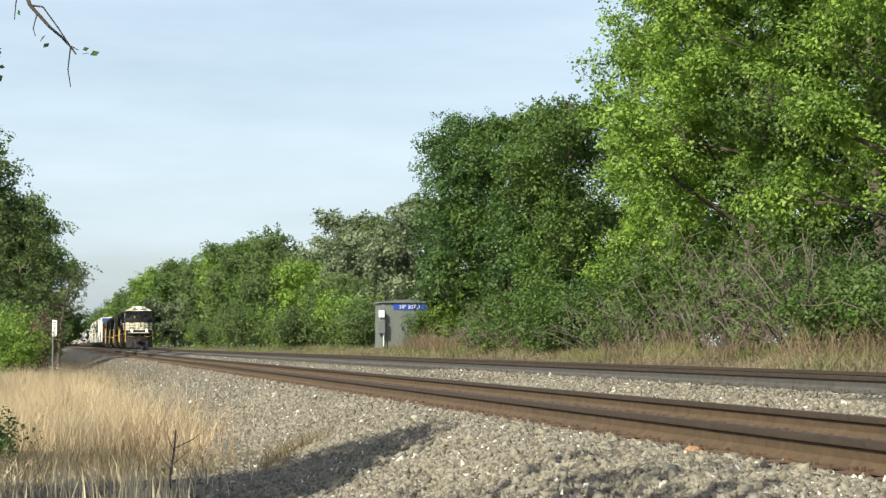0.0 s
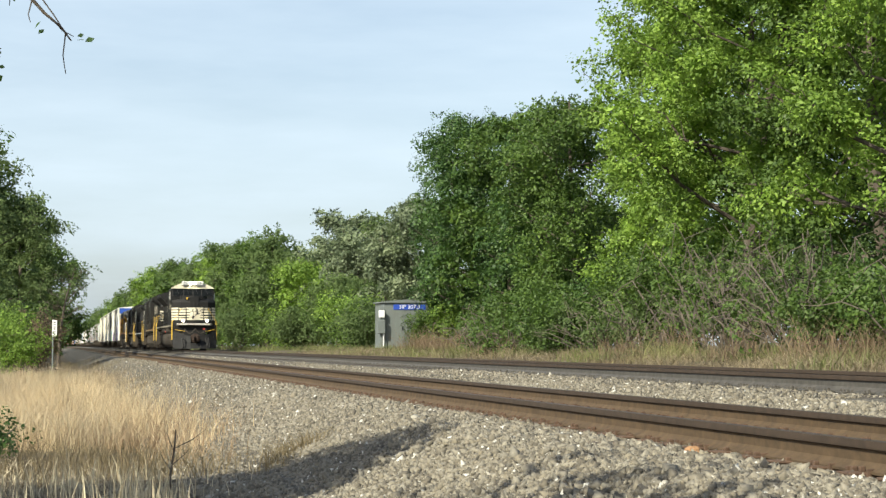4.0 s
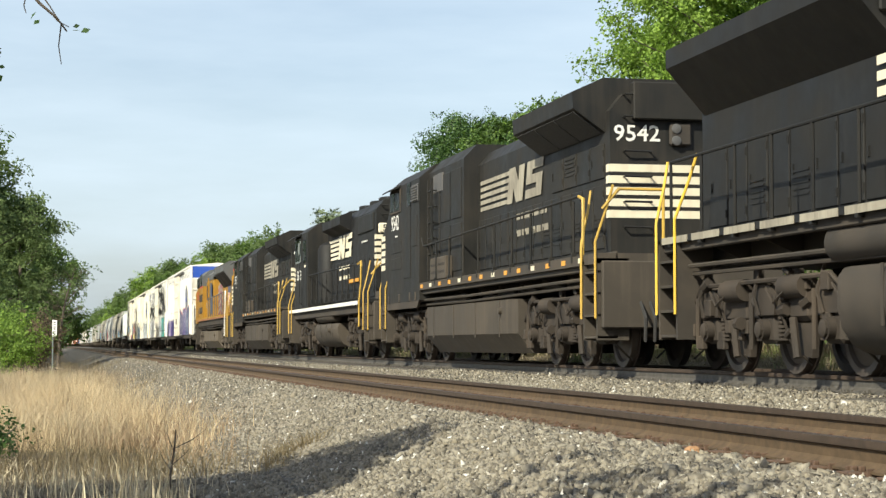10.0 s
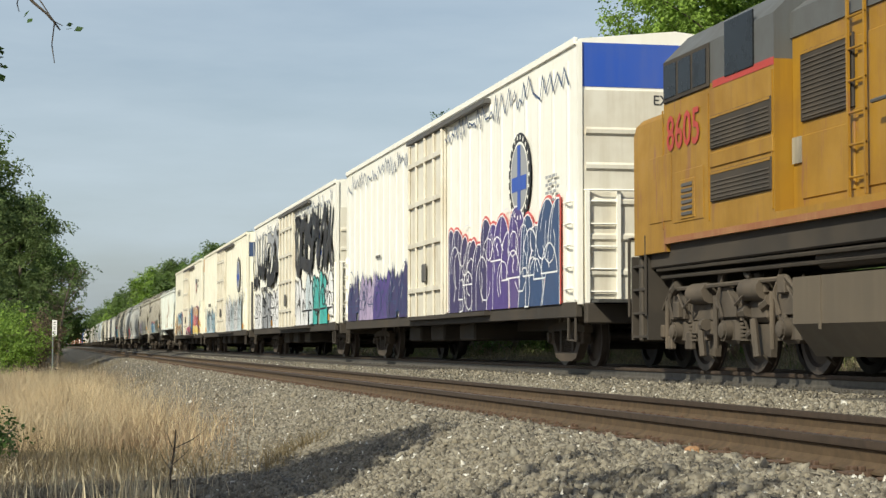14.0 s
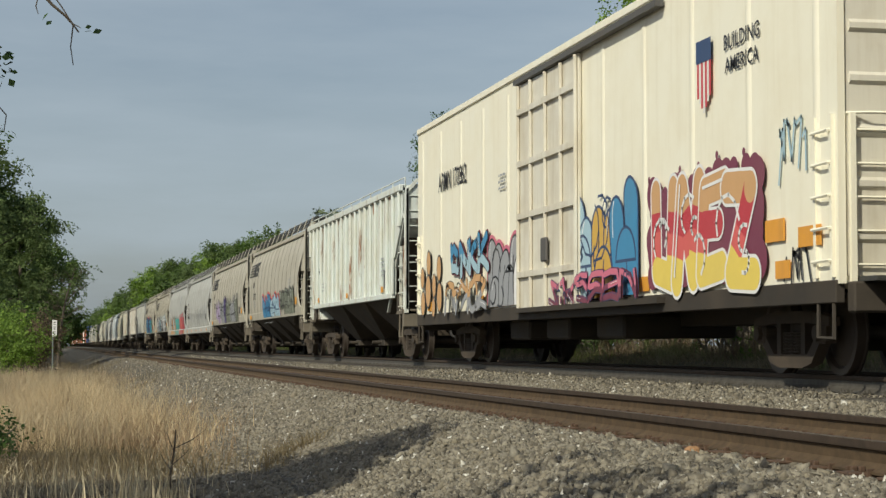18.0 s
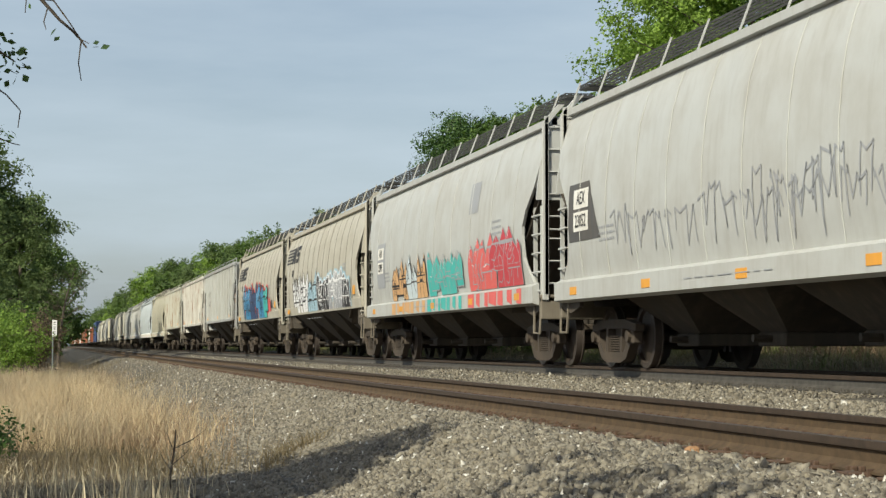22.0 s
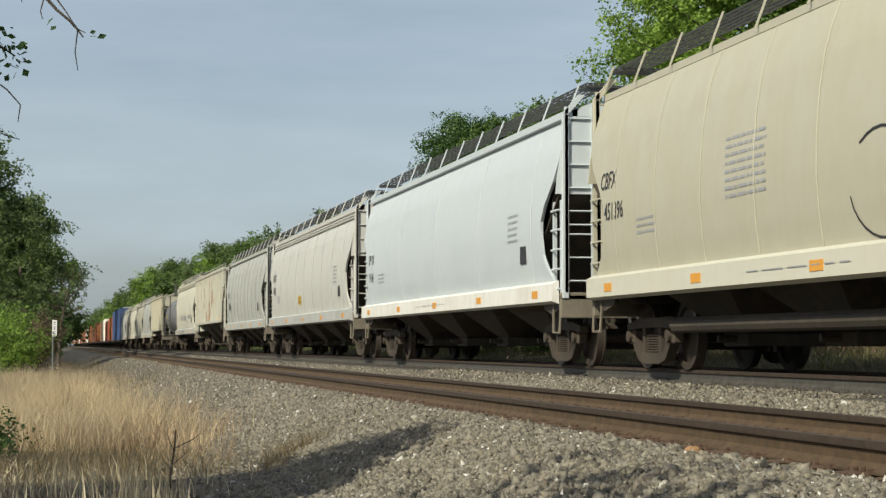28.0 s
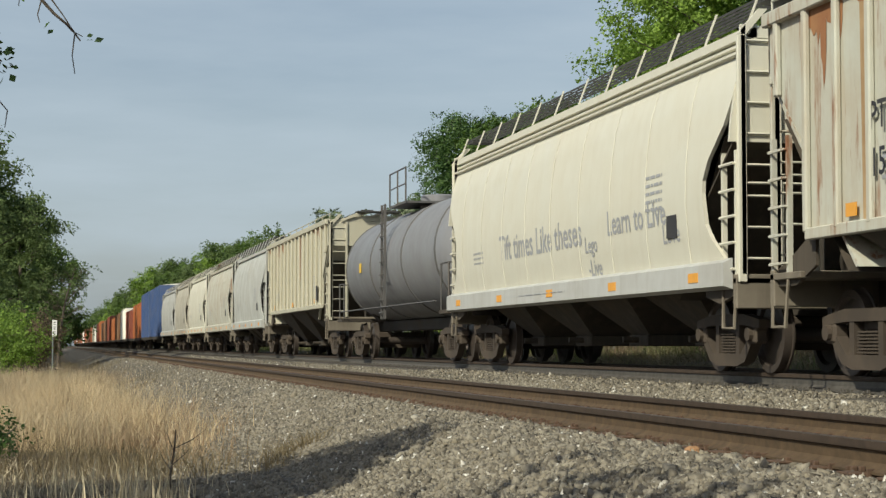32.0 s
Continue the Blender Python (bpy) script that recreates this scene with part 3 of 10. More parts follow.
def blades(name, spots, height, width, mat, rng, lean=0.25, label="", category="grass"):
    """Upright grass blades of two bent pieces."""
    k = len(spots)
    h = (height * rng.uniform(0.4, 1.15, k) * (0.86 + 0.3 * np.sin(spots[:, 0] * 2.3 + 1.0) * np.sin(spots[:, 1] * 0.8) + 0.14 * np.sin(spots[:, 0] * 5.1 + spots[:, 1] * 2.7)))[:, None]
    az = rng.uniform(0, 6.283, k)
    side = np.c_[np.cos(az), np.sin(az), np.zeros(k)] * (width * rng.uniform(0.6, 1.4, k))[:, None]
    bend = np.c_[rng.normal(size=k), rng.normal(size=k), np.zeros(k)] * lean
    mid = spots + np.c_[np.zeros(k), np.zeros(k), np.ones(k)] * h * 0.55 + bend * h * 0.3
    tip = spots + np.c_[np.zeros(k), np.zeros(k), np.ones(k)] * h * 0.97 + bend * h
    v = np.stack([spots - side, spots + side, mid + side * 0.7, mid - side * 0.7, tip + side * 0.15, tip - side * 0.15], 1).reshape(-1, 3)
    q = (np.array([(0, 1, 2, 3), (3, 2, 4, 5)])[None] + (np.arange(k) * 6)[:, None, None]).reshape(-1, 4)
    return tagged(new(name, quad_mesh(name, v, q, mat)), label, category, kind="stuff")


def patch(rng, n, x0, x1, y0, y1, clumpy=0.0, each=40):
    if clumpy:
        m = max(1, n // each)
        cx, cy = rng.uniform(x0, x1, m), rng.uniform(y0, y1, m)
        i = rng.integers(0, m, n)
        x, y = cx[i] + rng.normal(size=n) * clumpy, cy[i] + rng.normal(size=n) * clumpy
    else:
        x, y = rng.uniform(x0, x1, n), rng.uniform(y0, y1, n)
    return np.c_[x, y, [ground_z(a) - 0.04 for a in x]]


TALL = "tall tree in bright spring leaf with bare twigs showing"
GREENT = "leafy green tree at the edge of the railway"


def thicket(x, y, height, spread, seed, label="tangled thicket of bare brown arching branches"):
    """Bare arching canes that cross one another, with a few leaves."""
    rnd = random.Random(seed)
    t = thing("thicket", label, "bush", "brush along the railway", at=pose(x, y, ground_z(x) - 0.05))
    wood, ends = Build(), []
    for i in range(32):
        az, reach, top = rnd.uniform(0, 6.28), spread * rnd.uniform(0.4, 1.25), height * rnd.uniform(0.35, 1.05)
        o = Vector((rnd.uniform(-0.5, 0.5) * spread, rnd.uniform(-0.5, 0.5) * spread, 0))
        pts = [o + Vector((math.cos(az) * reach * f + rnd.uniform(-0.07, 0.07), math.sin(az) * reach * f + rnd.uniform(-0.07, 0.07), top * (1.9 * f - 0.95 * f * f * rnd.uniform(0.8, 1.35)))) for f in (0, 0.2, 0.42, 0.66, 0.85, 1.0)]
        limb(wood, pts, rnd.uniform(0.015, 0.036), 0.006, 4)
        for j in range(4):
            s0 = pts[rnd.randint(1, 4)]
            e = s0 + Vector((rnd.uniform(-1, 1), rnd.uniform(-1, 1), rnd.uniform(-0.4, 0.9))) * height * 0.2
            wood.cyl(s0, e, 0.008, 3, 0.003)
            ends.append(tuple(e))
    part("branchwork", wood, TWIG, t)
    part("foliage", leaves("foliage", np.array(ends), 0.22, 2600, 0.075, (LEAF_DULL, LEAF_MID)[seed % 2], np.random.default_rng(seed), tri=True), None, t)
    return t


def plant_all():
    # tall trees across the tracks
    for i, (x, y, h, s, m, n, q, low) in enumerate((
            (18.6, 37.5, 14.5, 3.6, LEAF_BRIGHT, 56000, 0.1, 0.2), (20.3, 43, 17, 4.4, LEAF_MID, 70000, 0.1, 0.12), (19.0, 48.6, 15, 4.0, LEAF_BRIGHT, 80000, 0.1, 0.15), (21.0, 54.5, 17, 4.2, LEAF_BRIGHT, 80000, 0.105, 0.12),
            (25, 50, 18, 5.5, LEAF_MID, 30000, 0.17, 0.1), (25.5, 60, 18, 4.8, LEAF_MID, 30000, 0.17, 0.1), (25, 41, 15, 4.8, LEAF_MID, 16000, 0.16, 0.05))):
        tree(x, y, h, s, m, 20 + i, n, q * (1.2 if i < 4 else 1.0), TALL, low=low, clump=0.3, sparse=0.42 if i < 4 else 0.1, tri=i > 3)
    for i, (x, y, h, s, m, n, q, lab) in enumerate((
            (20.5, 60, 15.4, 2.7, LEAF_BRIGHT, 58000, 0.125, GREENT), (19.5, 68, 10.7, 2.7, LEAF_MID, 42000, 0.125, GREENT), (19.8, 74, 10.2, 2.7, LEAF_DARK, 40000, 0.13, GREENT), (21.2, 92, 13.2, 3.0, LEAF_DARK, 52000, 0.12, "dense dark green maple tree"),
            (20.6, 83, 12.3, 2.8, LEAF_DEEP, 32000, 0.14, GREENT), (19.3, 85, 9.4, 2.6, LEAF_DARK, 26000, 0.13, "dense dark green tree behind the bungalow"), (22.5, 115, 10.2, 3.4, LEAF_PALE, 26000, 0.18, "pale silvery tree in young leaf"),
            (21.4, 137, 11.2, 3.0, LEAF_PALE, 26000, 0.19, "pale silvery tree in young leaf"), (20.2, 127, 8.2, 2.6, LEAF_PALE, 16000, 0.18, "pale silvery tree in young leaf"), (15.8, 250, 6.0, 4.2, LEAF_PALE, 12000, 0.24, "low tree in pale blossom beside the line"))):
        tree(x, y, h, s, m, 46 + i, n, q, lab, low=0.1, clump=0.36, tri=i > 3)
    # the wood that follows the line into the distance
    for i in range(26):
        rnd = random.Random(100 + i)
        y = 122 * 1.105 ** i
        h = (5.2, 6.8, 9.1, 10.1, 10.9, 11.8, 12.7, 13.8, 14.8, 15.4, 15.8)[min(i, 10)] * rnd.uniform(0.84, 1.08)
        tree(17.5 + rnd.uniform(0, 2.5) + i * 0.12, y, h, 2.6 + 0.12 * i, (LEAF_FAR, LEAF_BRIGHT, LEAF_DULL, LEAF_FAR, LEAF_MID)[i % 5], 60 + i, 15000 if i < 14 else 8000, 0.16 + 0.017 * i, "leafy green tree in the wood along the line", low=0.04, clump=0.45 + 0.04 * i, twigs=0, tri=True)
    for i in range(14):
        rnd = random.Random(300 + i)
        tree(24 + rnd.uniform(0, 8), 88 + i * 15, rnd.uniform(7.4, 9) + i * 0.3, 3.4, (LEAF_FAR, LEAF_DULL)[i % 2], 330 + i, 10000, 0.24, "leafy green tree in the wood along the line", low=0.05, clump=0.55, twigs=0, tri=True)
    # trees on the camera's side, farther along
    for i, (x, y, h, s, m, n, q) in enumerate(((-5.4, 112, 15.0, 4.2, LEAF_DULL, 34000, 0.17), (-2.6, 138, 13.8, 3.2, LEAF_DULL, 26000, 0.19), (-6, 150, 14, 4, LEAF_DARK, 12000, 0.3),
                                               (-0.2, 172, 11.4, 3.0, LEAF_MID, 16000, 0.22), (-3, 200, 10, 3.2, LEAF_DULL, 12000, 0.3), (-2, 260, 10, 3.6, LEAF_FAR, 10000, 0.36), (-3, 340, 11, 4.5, LEAF_FAR, 10000, 0.45))):
        tree(x, y, h, s, m, 400 + i, n, q, GREENT, low=0.08, clump=0.45, tri=True)
    tree(0.25, 130, 7.6, 1.6, LEAF_DULL, 441, 700, 0.15, "slender young tree, almost bare", lean=1.6, low=0.35, clump=0.4, tri=True, twigs=0.9)
    # tall trees added behind them, kept out of view, to shade the far train
    for i in range(3, 16):
        rnd = random.Random(450 + i)
        tree(-13.5 + rnd.uniform(-1.2, 1.2), 100 + 22 * i, rnd.uniform(29, 33), 5.2, LEAF_MID, 460 + i, 5200, 0.62, "tall leafy tree added out of view to shade the line", low=0.08, clump=0.8, twigs=0, tri=True)
    # brush below the trees across the tracks
    k = 0
    for y in [30 + 2.2 * i for i in range(29)]:
        rnd = random.Random(500 + k)
        x = 15.0 + rnd.uniform(-0.7, 1.2)
        if 68 < y < 92:
            x += 4.2
        kind = (0, 1, 2, 1, 3, 0, 1)[k % 7]
        if kind == 1 or 38 < y < 46 or y < 34:
            thicket(x - 0.2 + (1.5 if y < 46 else 0.4), y, rnd.uniform(2.3, 3.2) if y < 46 else rnd.uniform(1.2, 2.0), 1.8 if y < 46 else 1.5, 520 + k)
        else:
            bush(x + 0.8, y, rnd.uniform(1.4, 2.9), 1.7, (LEAF_DEEP, BROWN, LEAF_MID, LEAF_DEEP)[kind], 520 + k, 9000, 0.09, "green leafy bush below the trees", clump=0.32)
        k += 1
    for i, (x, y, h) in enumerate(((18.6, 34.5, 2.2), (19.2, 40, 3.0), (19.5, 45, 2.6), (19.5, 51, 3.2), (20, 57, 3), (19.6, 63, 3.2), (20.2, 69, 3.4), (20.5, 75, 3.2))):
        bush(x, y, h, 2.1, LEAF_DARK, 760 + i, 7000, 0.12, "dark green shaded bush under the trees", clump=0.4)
    for i in range(14):
        rnd = random.Random(700 + i)
        bush(16.2 + rnd.uniform(-0.5, 1.5), 96 + i * 9, rnd.uniform(2.2, 4.2), 2.2, (LEAF_FAR, LEAF_BRIGHT, LEAF_MID, LEAF_DULL)[i % 4], 720 + i, 7000, 0.14, "green leafy bush below the trees", clump=0.42)
    # brush on the camera's side
    for i, (x, y, h, s, m) in enumerate(((-3.0, 66, 3.2, 1.7, LEAF_BRIGHT), (-1.9, 80, 2.8, 1.5, LEAF_BRIGHT), (-1.8, 100, 3.2, 1.5, LEAF_MID), (-0.75, 97, 3.0, 1.0, BROWN), (-1.2, 150, 4.0, 1.7, LEAF_DARK), (-1.4, 190, 4.5, 2.0, LEAF_DARK), (-0.8, 24, 0.65, 0.42, LEAF_DARK))):
        bush(x, y, h, s, m, 800 + i, 9000 if h > 1 else 1400, 0.1 if h > 1 else 0.05, "green leafy bush beside the railway" if m is not BROWN else "brown dry brush beside the railway", clump=0.34 if h > 1 else 0.12)
    bush(16.9, 85.4, 1.9, 0.8, LEAF_MID, 811, 4000, 0.09, "green vine and bush against the bungalow", clump=0.25)
    bush(17.9, 85.6, 2.4, 1.0, LEAF_BRIGHT, 812, 5000, 0.1, "green leafy bush beside the bungalow", clump=0.3)
    rng = np.random.default_rng(9)
    blades("dry_grass", np.vstack([patch(rng, 15000, -1.5, 1.25, 26.0, 42, 0.3, 90), patch(rng, 11000, -3, 1.9, 38, 80, 0.45, 70), patch(rng, 700, 1.2, 2.1, 24.5, 36, 0.25, 60)]), 0.72, 0.0036, STRAW, rng, 0.34, "tall pale straw-coloured dry grass")
    blades("brown_dry_grass", np.vstack([patch(rng, 9000, -1.5, 1.3, 25, 44, 0.3, 80), patch(rng, 6000, -3, 2.1, 40, 80, 0.4, 70), patch(rng, 900, 1.2, 2.5, 21, 34, 0.22, 50)]), 0.58, 0.0038, STRAW_PINK, rng, 0.5, "pinkish brown dry grass among the straw")
    blades("green_undergrowth", patch(rng, 600, -1.4, 0.2, 24, 30, 0.25, 60), 0.14, 0.006, GRASS, rng, 0.6, "low green grass at the foot of the straw")
    blades("ballast_weeds", np.vstack([patch(rng, 5000, 0.2, 2.9, 50, 150, 0.35, 70), patch(rng, 1800, -0.8, 1.8, 20.0, 25, 0.3), patch(rng, 420, 2.0, 2.8, 18.8, 21.5, 0.14, 70)]), 0.34, 0.0045, WEED, rng, 0.5, "low brown weeds at the edge of the ballast")
    blades("dead_stalks", np.vstack([patch(rng, 60, -0.7, 1.35, 16.2, 21.5), patch(rng, 60, -0.4, 1.3, 16.6, 20.0, 0.16, 9), patch(rng, 150, 0.45, 1.15, 15.6, 17.4, 0.12, 14), patch(rng, 40, -0.5, 0.3, 15.8, 17.0), patch(rng, 10, 1.4, 2.3, 16.8, 20)]), 0.5, 0.0062, STALK_PALE, rng, 0.13, "short pale broken dead stalks")
    blades("fallen_stalks", np.vstack([patch(rng, 7000, -1.2, 1.3, 16.5, 24.5, 0.4), patch(rng, 900, 1.0, 2.0, 16.5, 22, 0.4)]), 0.08, 0.005, STALK, rng, 3.0, "flattened dead stalks and litter")
    blades("tangled_stalks", np.vstack([patch(rng, 560, -0.7, 1.1, 17.6, 23.0, 0.25, 14), patch(rng, 240, 0.3, 1.1, 17.0, 19.5, 0.15, 12)]), 0.2, 0.0055, STALK_PALE, rng, 1.4, "tangled pale broken stalks lying over one another")
    blades("trackside_grass", np.vstack([patch(rng, 3600, 12.6, 15.0, 26, 90, 0.5, 160), patch(rng, 5000, 12.6, 15.5, 84, 220, 0.6, 90)]), 0.36, 0.008, GRASS, rng, 0.45, "green and yellow grass along the far track")
    blades("trackside_straw", np.vstack([patch(rng, 16000, 12.1, 14.9, 24, 95, 0.5, 120)]), 0.26, 0.0055, MATTED, rng, 1.0, "short pinkish dry grass along the far track")
    blades("trackside_litter", np.vstack([patch(rng, 12000, 12.1, 15.2, 24, 95, 0.5, 120)]), 0.24, 0.006, WEED, rng, 1.2, "matted brown dead weeds along the far track")
    blades("pale_weeds", np.vstack([patch(rng, 6000, 13.8, 16.2, 26, 80, 0.45, 240), patch(rng, 2500, 15.4, 17, 80, 120, 0.5)]), 0.45, 0.006, PALEGRASS, rng, 0.6, "pale yellow-green weeds in front of the bushes")
    blades("tall_dead_brush", np.vstack([patch(rng, 2600, 13.9, 15.6, 27, 78, 0.4, 260), patch(rng, 2000, 14.6, 15.6, 62, 78, 0.5, 300)]), 0.95, 0.0055, REDBROWN, rng, 0.55, "tall reddish brown dead weeds below the trees")
    sapling = thing("dead_sapling", "thin dark dead sapling with a few bare side twigs", "sapling")
    g = ground_z(1.08)
    part("stem", limb(Build(), [(1.06, 17.2, g - 0.05), (1.05, 17.2, g + 0.25), (1.09, 17.22, g + 0.5), (1.10, 17.2, g + 0.68)], 0.014, 0.006), BARK, sapling)
    for a, c, h0, h1 in ((0.16, 0.06, 0.36, 0.5), (-0.1, 0.03, 0.3, 0.45), (0.3, -0.04, 0.5, 0.68), (-0.05, 0.02, 0.52, 0.66)):
        part("twig", limb(Build(), [(1.07, 17.2, g + h0), (1.07 + a * 0.6, 17.2 + c, g + (h0 + h1) / 2), (1.07 + a, 17.2 + c, g + h1)], 0.006, 0.003), BARK, sapling)
    # trees beside the camera, whose shade falls on the ballast
    for k, (x, y, h, sp, low, n) in enumerate(((-2.7, 12.6, 7.3, 0.45, 0.78, 1400), (-3.5, 13.2, 7.4, 0.68, 0.74, 2400), (-4.3, 13.5, 7.4, 0.9, 0.72, 3200), (-5.1, 13.8, 7.4, 1.0, 0.76, 3400))):
        tree(x, y, h, sp, LEAF_MID, 901 + k, n, 0.17, "slim leafy tree standing beside the camera", low=low, clump=0.34, sway=0)
    tree(-3.6, 6.2, 6.2, 2.2, LEAF_DARK, 911, 5000, 0.2, "small leafy tree standing beside the camera", low=0.5, clump=0.4)


plant_all()

# ---------------------------------------------------------------- trackside things
GREYSTEEL = paint("grey_galvanised_steel", (0.20, 0.225, 0.215), 0.5, (0.13, 0.13, 0.11), 0.35, metallic=0.3)
SIGNWHITE = plain("sign_white", (0.78, 0.78, 0.76), 0.5, 0, 0.06)
SIGNBLUE = plain("sign_blue", (0.03, 0.08, 0.42), 0.45, 0, 0.1)
SIGNBLACK = plain("sign_black", (0.02, 0.02, 0.02), 0.5, 0, 0.2)
CONCRETE = plain("pale_concrete", (0.45, 0.43, 0.39), 0.9, 0, 0.15)
HOUSEWALL = plain("white_house_siding", (0.62, 0.6, 0.55), 0.7, 0, 0.1, 2)
HOUSEROOF = plain("brown_roof_shingles", (0.20, 0.13, 0.09), 0.9, 0, 0.3, 8)
HOUSEGLASS = glassy("house_window_glass")


def flat_words(words, size):
    cu = bpy.data.curves.new("letters", "FONT")
    cu.body, cu.size, cu.align_x, cu.align_y, cu.resolution_u = words, size, "CENTER", "CENTER", 2
    ob = bpy.data.objects.new("letters", cu)
    scene.collection.objects.link(ob)
    me = bpy.data.meshes.new_from_object(ob.evaluated_get(bpy.context.evaluated_depsgraph_get()))
    v, f = [tuple(p.co) for p in me.vertices], [tuple(p.vertices) for p in me.polygons]
    bpy.data.objects.remove(ob)
    return v, f


def signal_bungalow():
    t = thing("signal_bungalow", "grey metal railway signal bungalow with a blue sign", "equipment shed", at=pose(16.25, 87.2, 0.06))
    part("foundation", Build().box(-1.2, 1.2, -1.3, 1.3, -0.15, 0.14, 0.02), CONCRETE, t)
    part("wall", Build().box(-1.06, 1.06, -1.2, 1.2, 0.14, 2.3, 0.02), GREYSTEEL, t)
    part("roof", Build().prism([(-1.15, 2.3), (-1.15, 2.36), (0, 2.46), (1.15, 2.36), (1.15, 2.3)], "y", -1.3, 1.3), GREYSTEEL, t)
    d = part("door", Build().box(-0.95, -0.05, -1.225, -1.19, 0.2, 1.95, 0.01), GREYSTEEL, t)
    part("handle", Build().box(-0.2, -0.14, -1.27, -1.22, 1.0, 1.2, 0.01), SIGNBLACK, d)
    for i in range(6):
        part("wall_seam", Build().box(0.05 + i * 0.17, 0.07 + i * 0.17, -1.21, -1.195, 0.2, 1.9), GREYSTEEL, t)
    s = part("sign", Build().box(-0.6, 0.95, -1.235, -1.2, 1.98, 2.22), SIGNBLUE, t, "blue sign with white letters")
    v, f = flat_words("SIP 307.0", 0.26)
    b = Build()
    b.add([(0.17 + p[0] * 1.05, -1.24, 2.1 + p[1]) for p in v], f)
    part("lettering", b, SIGNWHITE, s, smooth=0)


def meter_post():
    t = thing("meter_post", "grey utility meter boxes on a short post", "utility post", at=pose(15.05, 85.9, 0.05))
    part("post", Build().box(-0.06, 0.06, -0.06, 0.06, -0.2, 2.1, 0.01), GREYSTEEL, t)
    part("box", Build().box(-0.2, 0.16, -0.22, -0.06, 0.85, 1.5, 0.02), GREYSTEEL, t)
    part("box", Build().box(-0.14, 0.14, -0.2, -0.06, 1.6, 1.95, 0.02), SIGNWHITE, t)
    part("conduit", Build().cyl((0.1, -0.1, -0.15), (0.1, -0.1, 0.9), 0.03, 8), SIGNWHITE, t)


def mile_post():
    t = thing("mile_post", "white trackside sign on a thin grey post", "sign", at=pose(-0.08, 92, ground_z(0) - 0.05))
    part("post", Build().box(-0.035, 0.035, -0.03, 0.03, -0.2, 2.75, 0.006), GREYSTEEL, t)
    p = part("sign_panel", Build().box(-0.03, 0.2, -0.05, -0.032, 1.95, 2.74, 0.006), SIGNWHITE, t)
    for z in (2.08, 2.17, 2.31, 2.4, 2.54, 2.63):
        part("marking", Build().box(0.03, 0.13, -0.056, -0.05, z - 0.018, z + 0.018), SIGNBLACK, p)


def far_house():
    t = thing("house", "small white house with brown roof behind the trees", "house", at=pose(27.6, 133, 0.05))
    part("wall", Build().box(-2.6, 2.6, 0, 6, -0.1, 3.1, 0.02), HOUSEWALL, t)
    part("roof", Build().prism([(-3.0, 3.0), (0, 4.3), (3.0, 3.0), (3.0, 3.15), (0, 4.5), (-3.0, 3.15)], "y", -0.4, 6.4), HOUSEROOF, t)
    part("gable", Build().prism([(-2.6, 3.1), (0, 4.25), (2.6, 3.1)], "y", 0.02, 0.1), HOUSEWALL, t)
    for x in (-1.4, 1.0):
        w = part("window", Build().box(x - 0.5, x + 0.5, -0.05, 0.0, 1.2, 2.5, 0.01), SIGNWHITE, t)
        part("pane", Build().box(x - 0.42, x + 0.42, -0.07, -0.05, 1.28, 2.42), HOUSEGLASS, w)
    part("chimney", Build().box(0.6, 1.1, 3, 3.5, 3.4, 5.0, 0.02), HOUSEROOF, t)


HANG = []


def hanging_branch(name, label, twigs, seed, leafy_spots, count):
    """A thin spray that hangs into view from the tree beside the camera; points are (x, z) on the plane y = 7."""
    t = thing(name, label, "branch")
    b = Build()
    for pts, r0, r1 in twigs:
        limb(b, [Vector((x, 0.0, z)) for x, z in pts], r0, r1, 5)
    part("twig", b, BARK, t)
    rng = np.random.default_rng(seed)
    c = np.array([(x, 0.0, z) for x, z in leafy_spots])
    part("leaves", leaves("leaves", c, 0.025, count, 0.034, LEAF_DARK, rng, 0.6, per=2), None, t)
    HANG.append(t)
    return t


def at_px(x, y, d=7.0):
    """The place at distance y = d along the line where the picture's point (x, y) of the plan lies."""
    return ((x - 96) / 3275 * d * 1.0, 0.34 + (612 - y) / 3275 * d)


def make_trackside():
    signal_bungalow()
    meter_post()
    mile_post()
    far_house()
    q = at_px
    hanging_branch("hanging_branch", "bare drooping twig hanging from a tree", [
        ([(-1.7, 4.4), (-0.9, 2.9), q(-60, -260), q(20, -60), q(48, 20), q(80, 55), q(110, 80), q(128, 104)], 0.014, 0.003),
        ([q(48, 20), q(70, 22), q(98, 60), q(124, 100)], 0.004, 0.002), ([q(118, 92), q(114, 130), q(119, 162)], 0.003, 0.0016),
        ([q(30, -30), q(24, 20), q(22, 46)], 0.003, 0.0016), ([q(95, 66), q(112, 86), q(132, 96)], 0.003, 0.0016), ([q(60, 36), q(54, 60), q(58, 74)], 0.003, 0.0016)], 61,
        [q(40, -10), q(70, 2), q(76, 8), q(104, 78), q(118, 90), q(125, 100), q(40, -60)], 14)
    hanging_branch("hanging_branch", "leafy drooping twig hanging from a tree", [
        ([(-1.8, 4.2), (-1.1, 2.7), q(-200, -160), q(-90, 20), q(-40, 80), q(0, 104), q(24, 120)], 0.014, 0.003),
        ([q(-60, 60), q(-30, 150), q(10, 178), q(34, 205), q(30, 235)], 0.004, 0.0018), ([q(-70, 200), q(-20, 246), q(20, 262), q(34, 265)], 0.003, 0.0016)], 62,
        [q(-30, 78), q(-10, 96), q(0, 74), q(14, 112), q(-25, 110), q(20, 118), q(4, 128)], 70)


make_trackside()

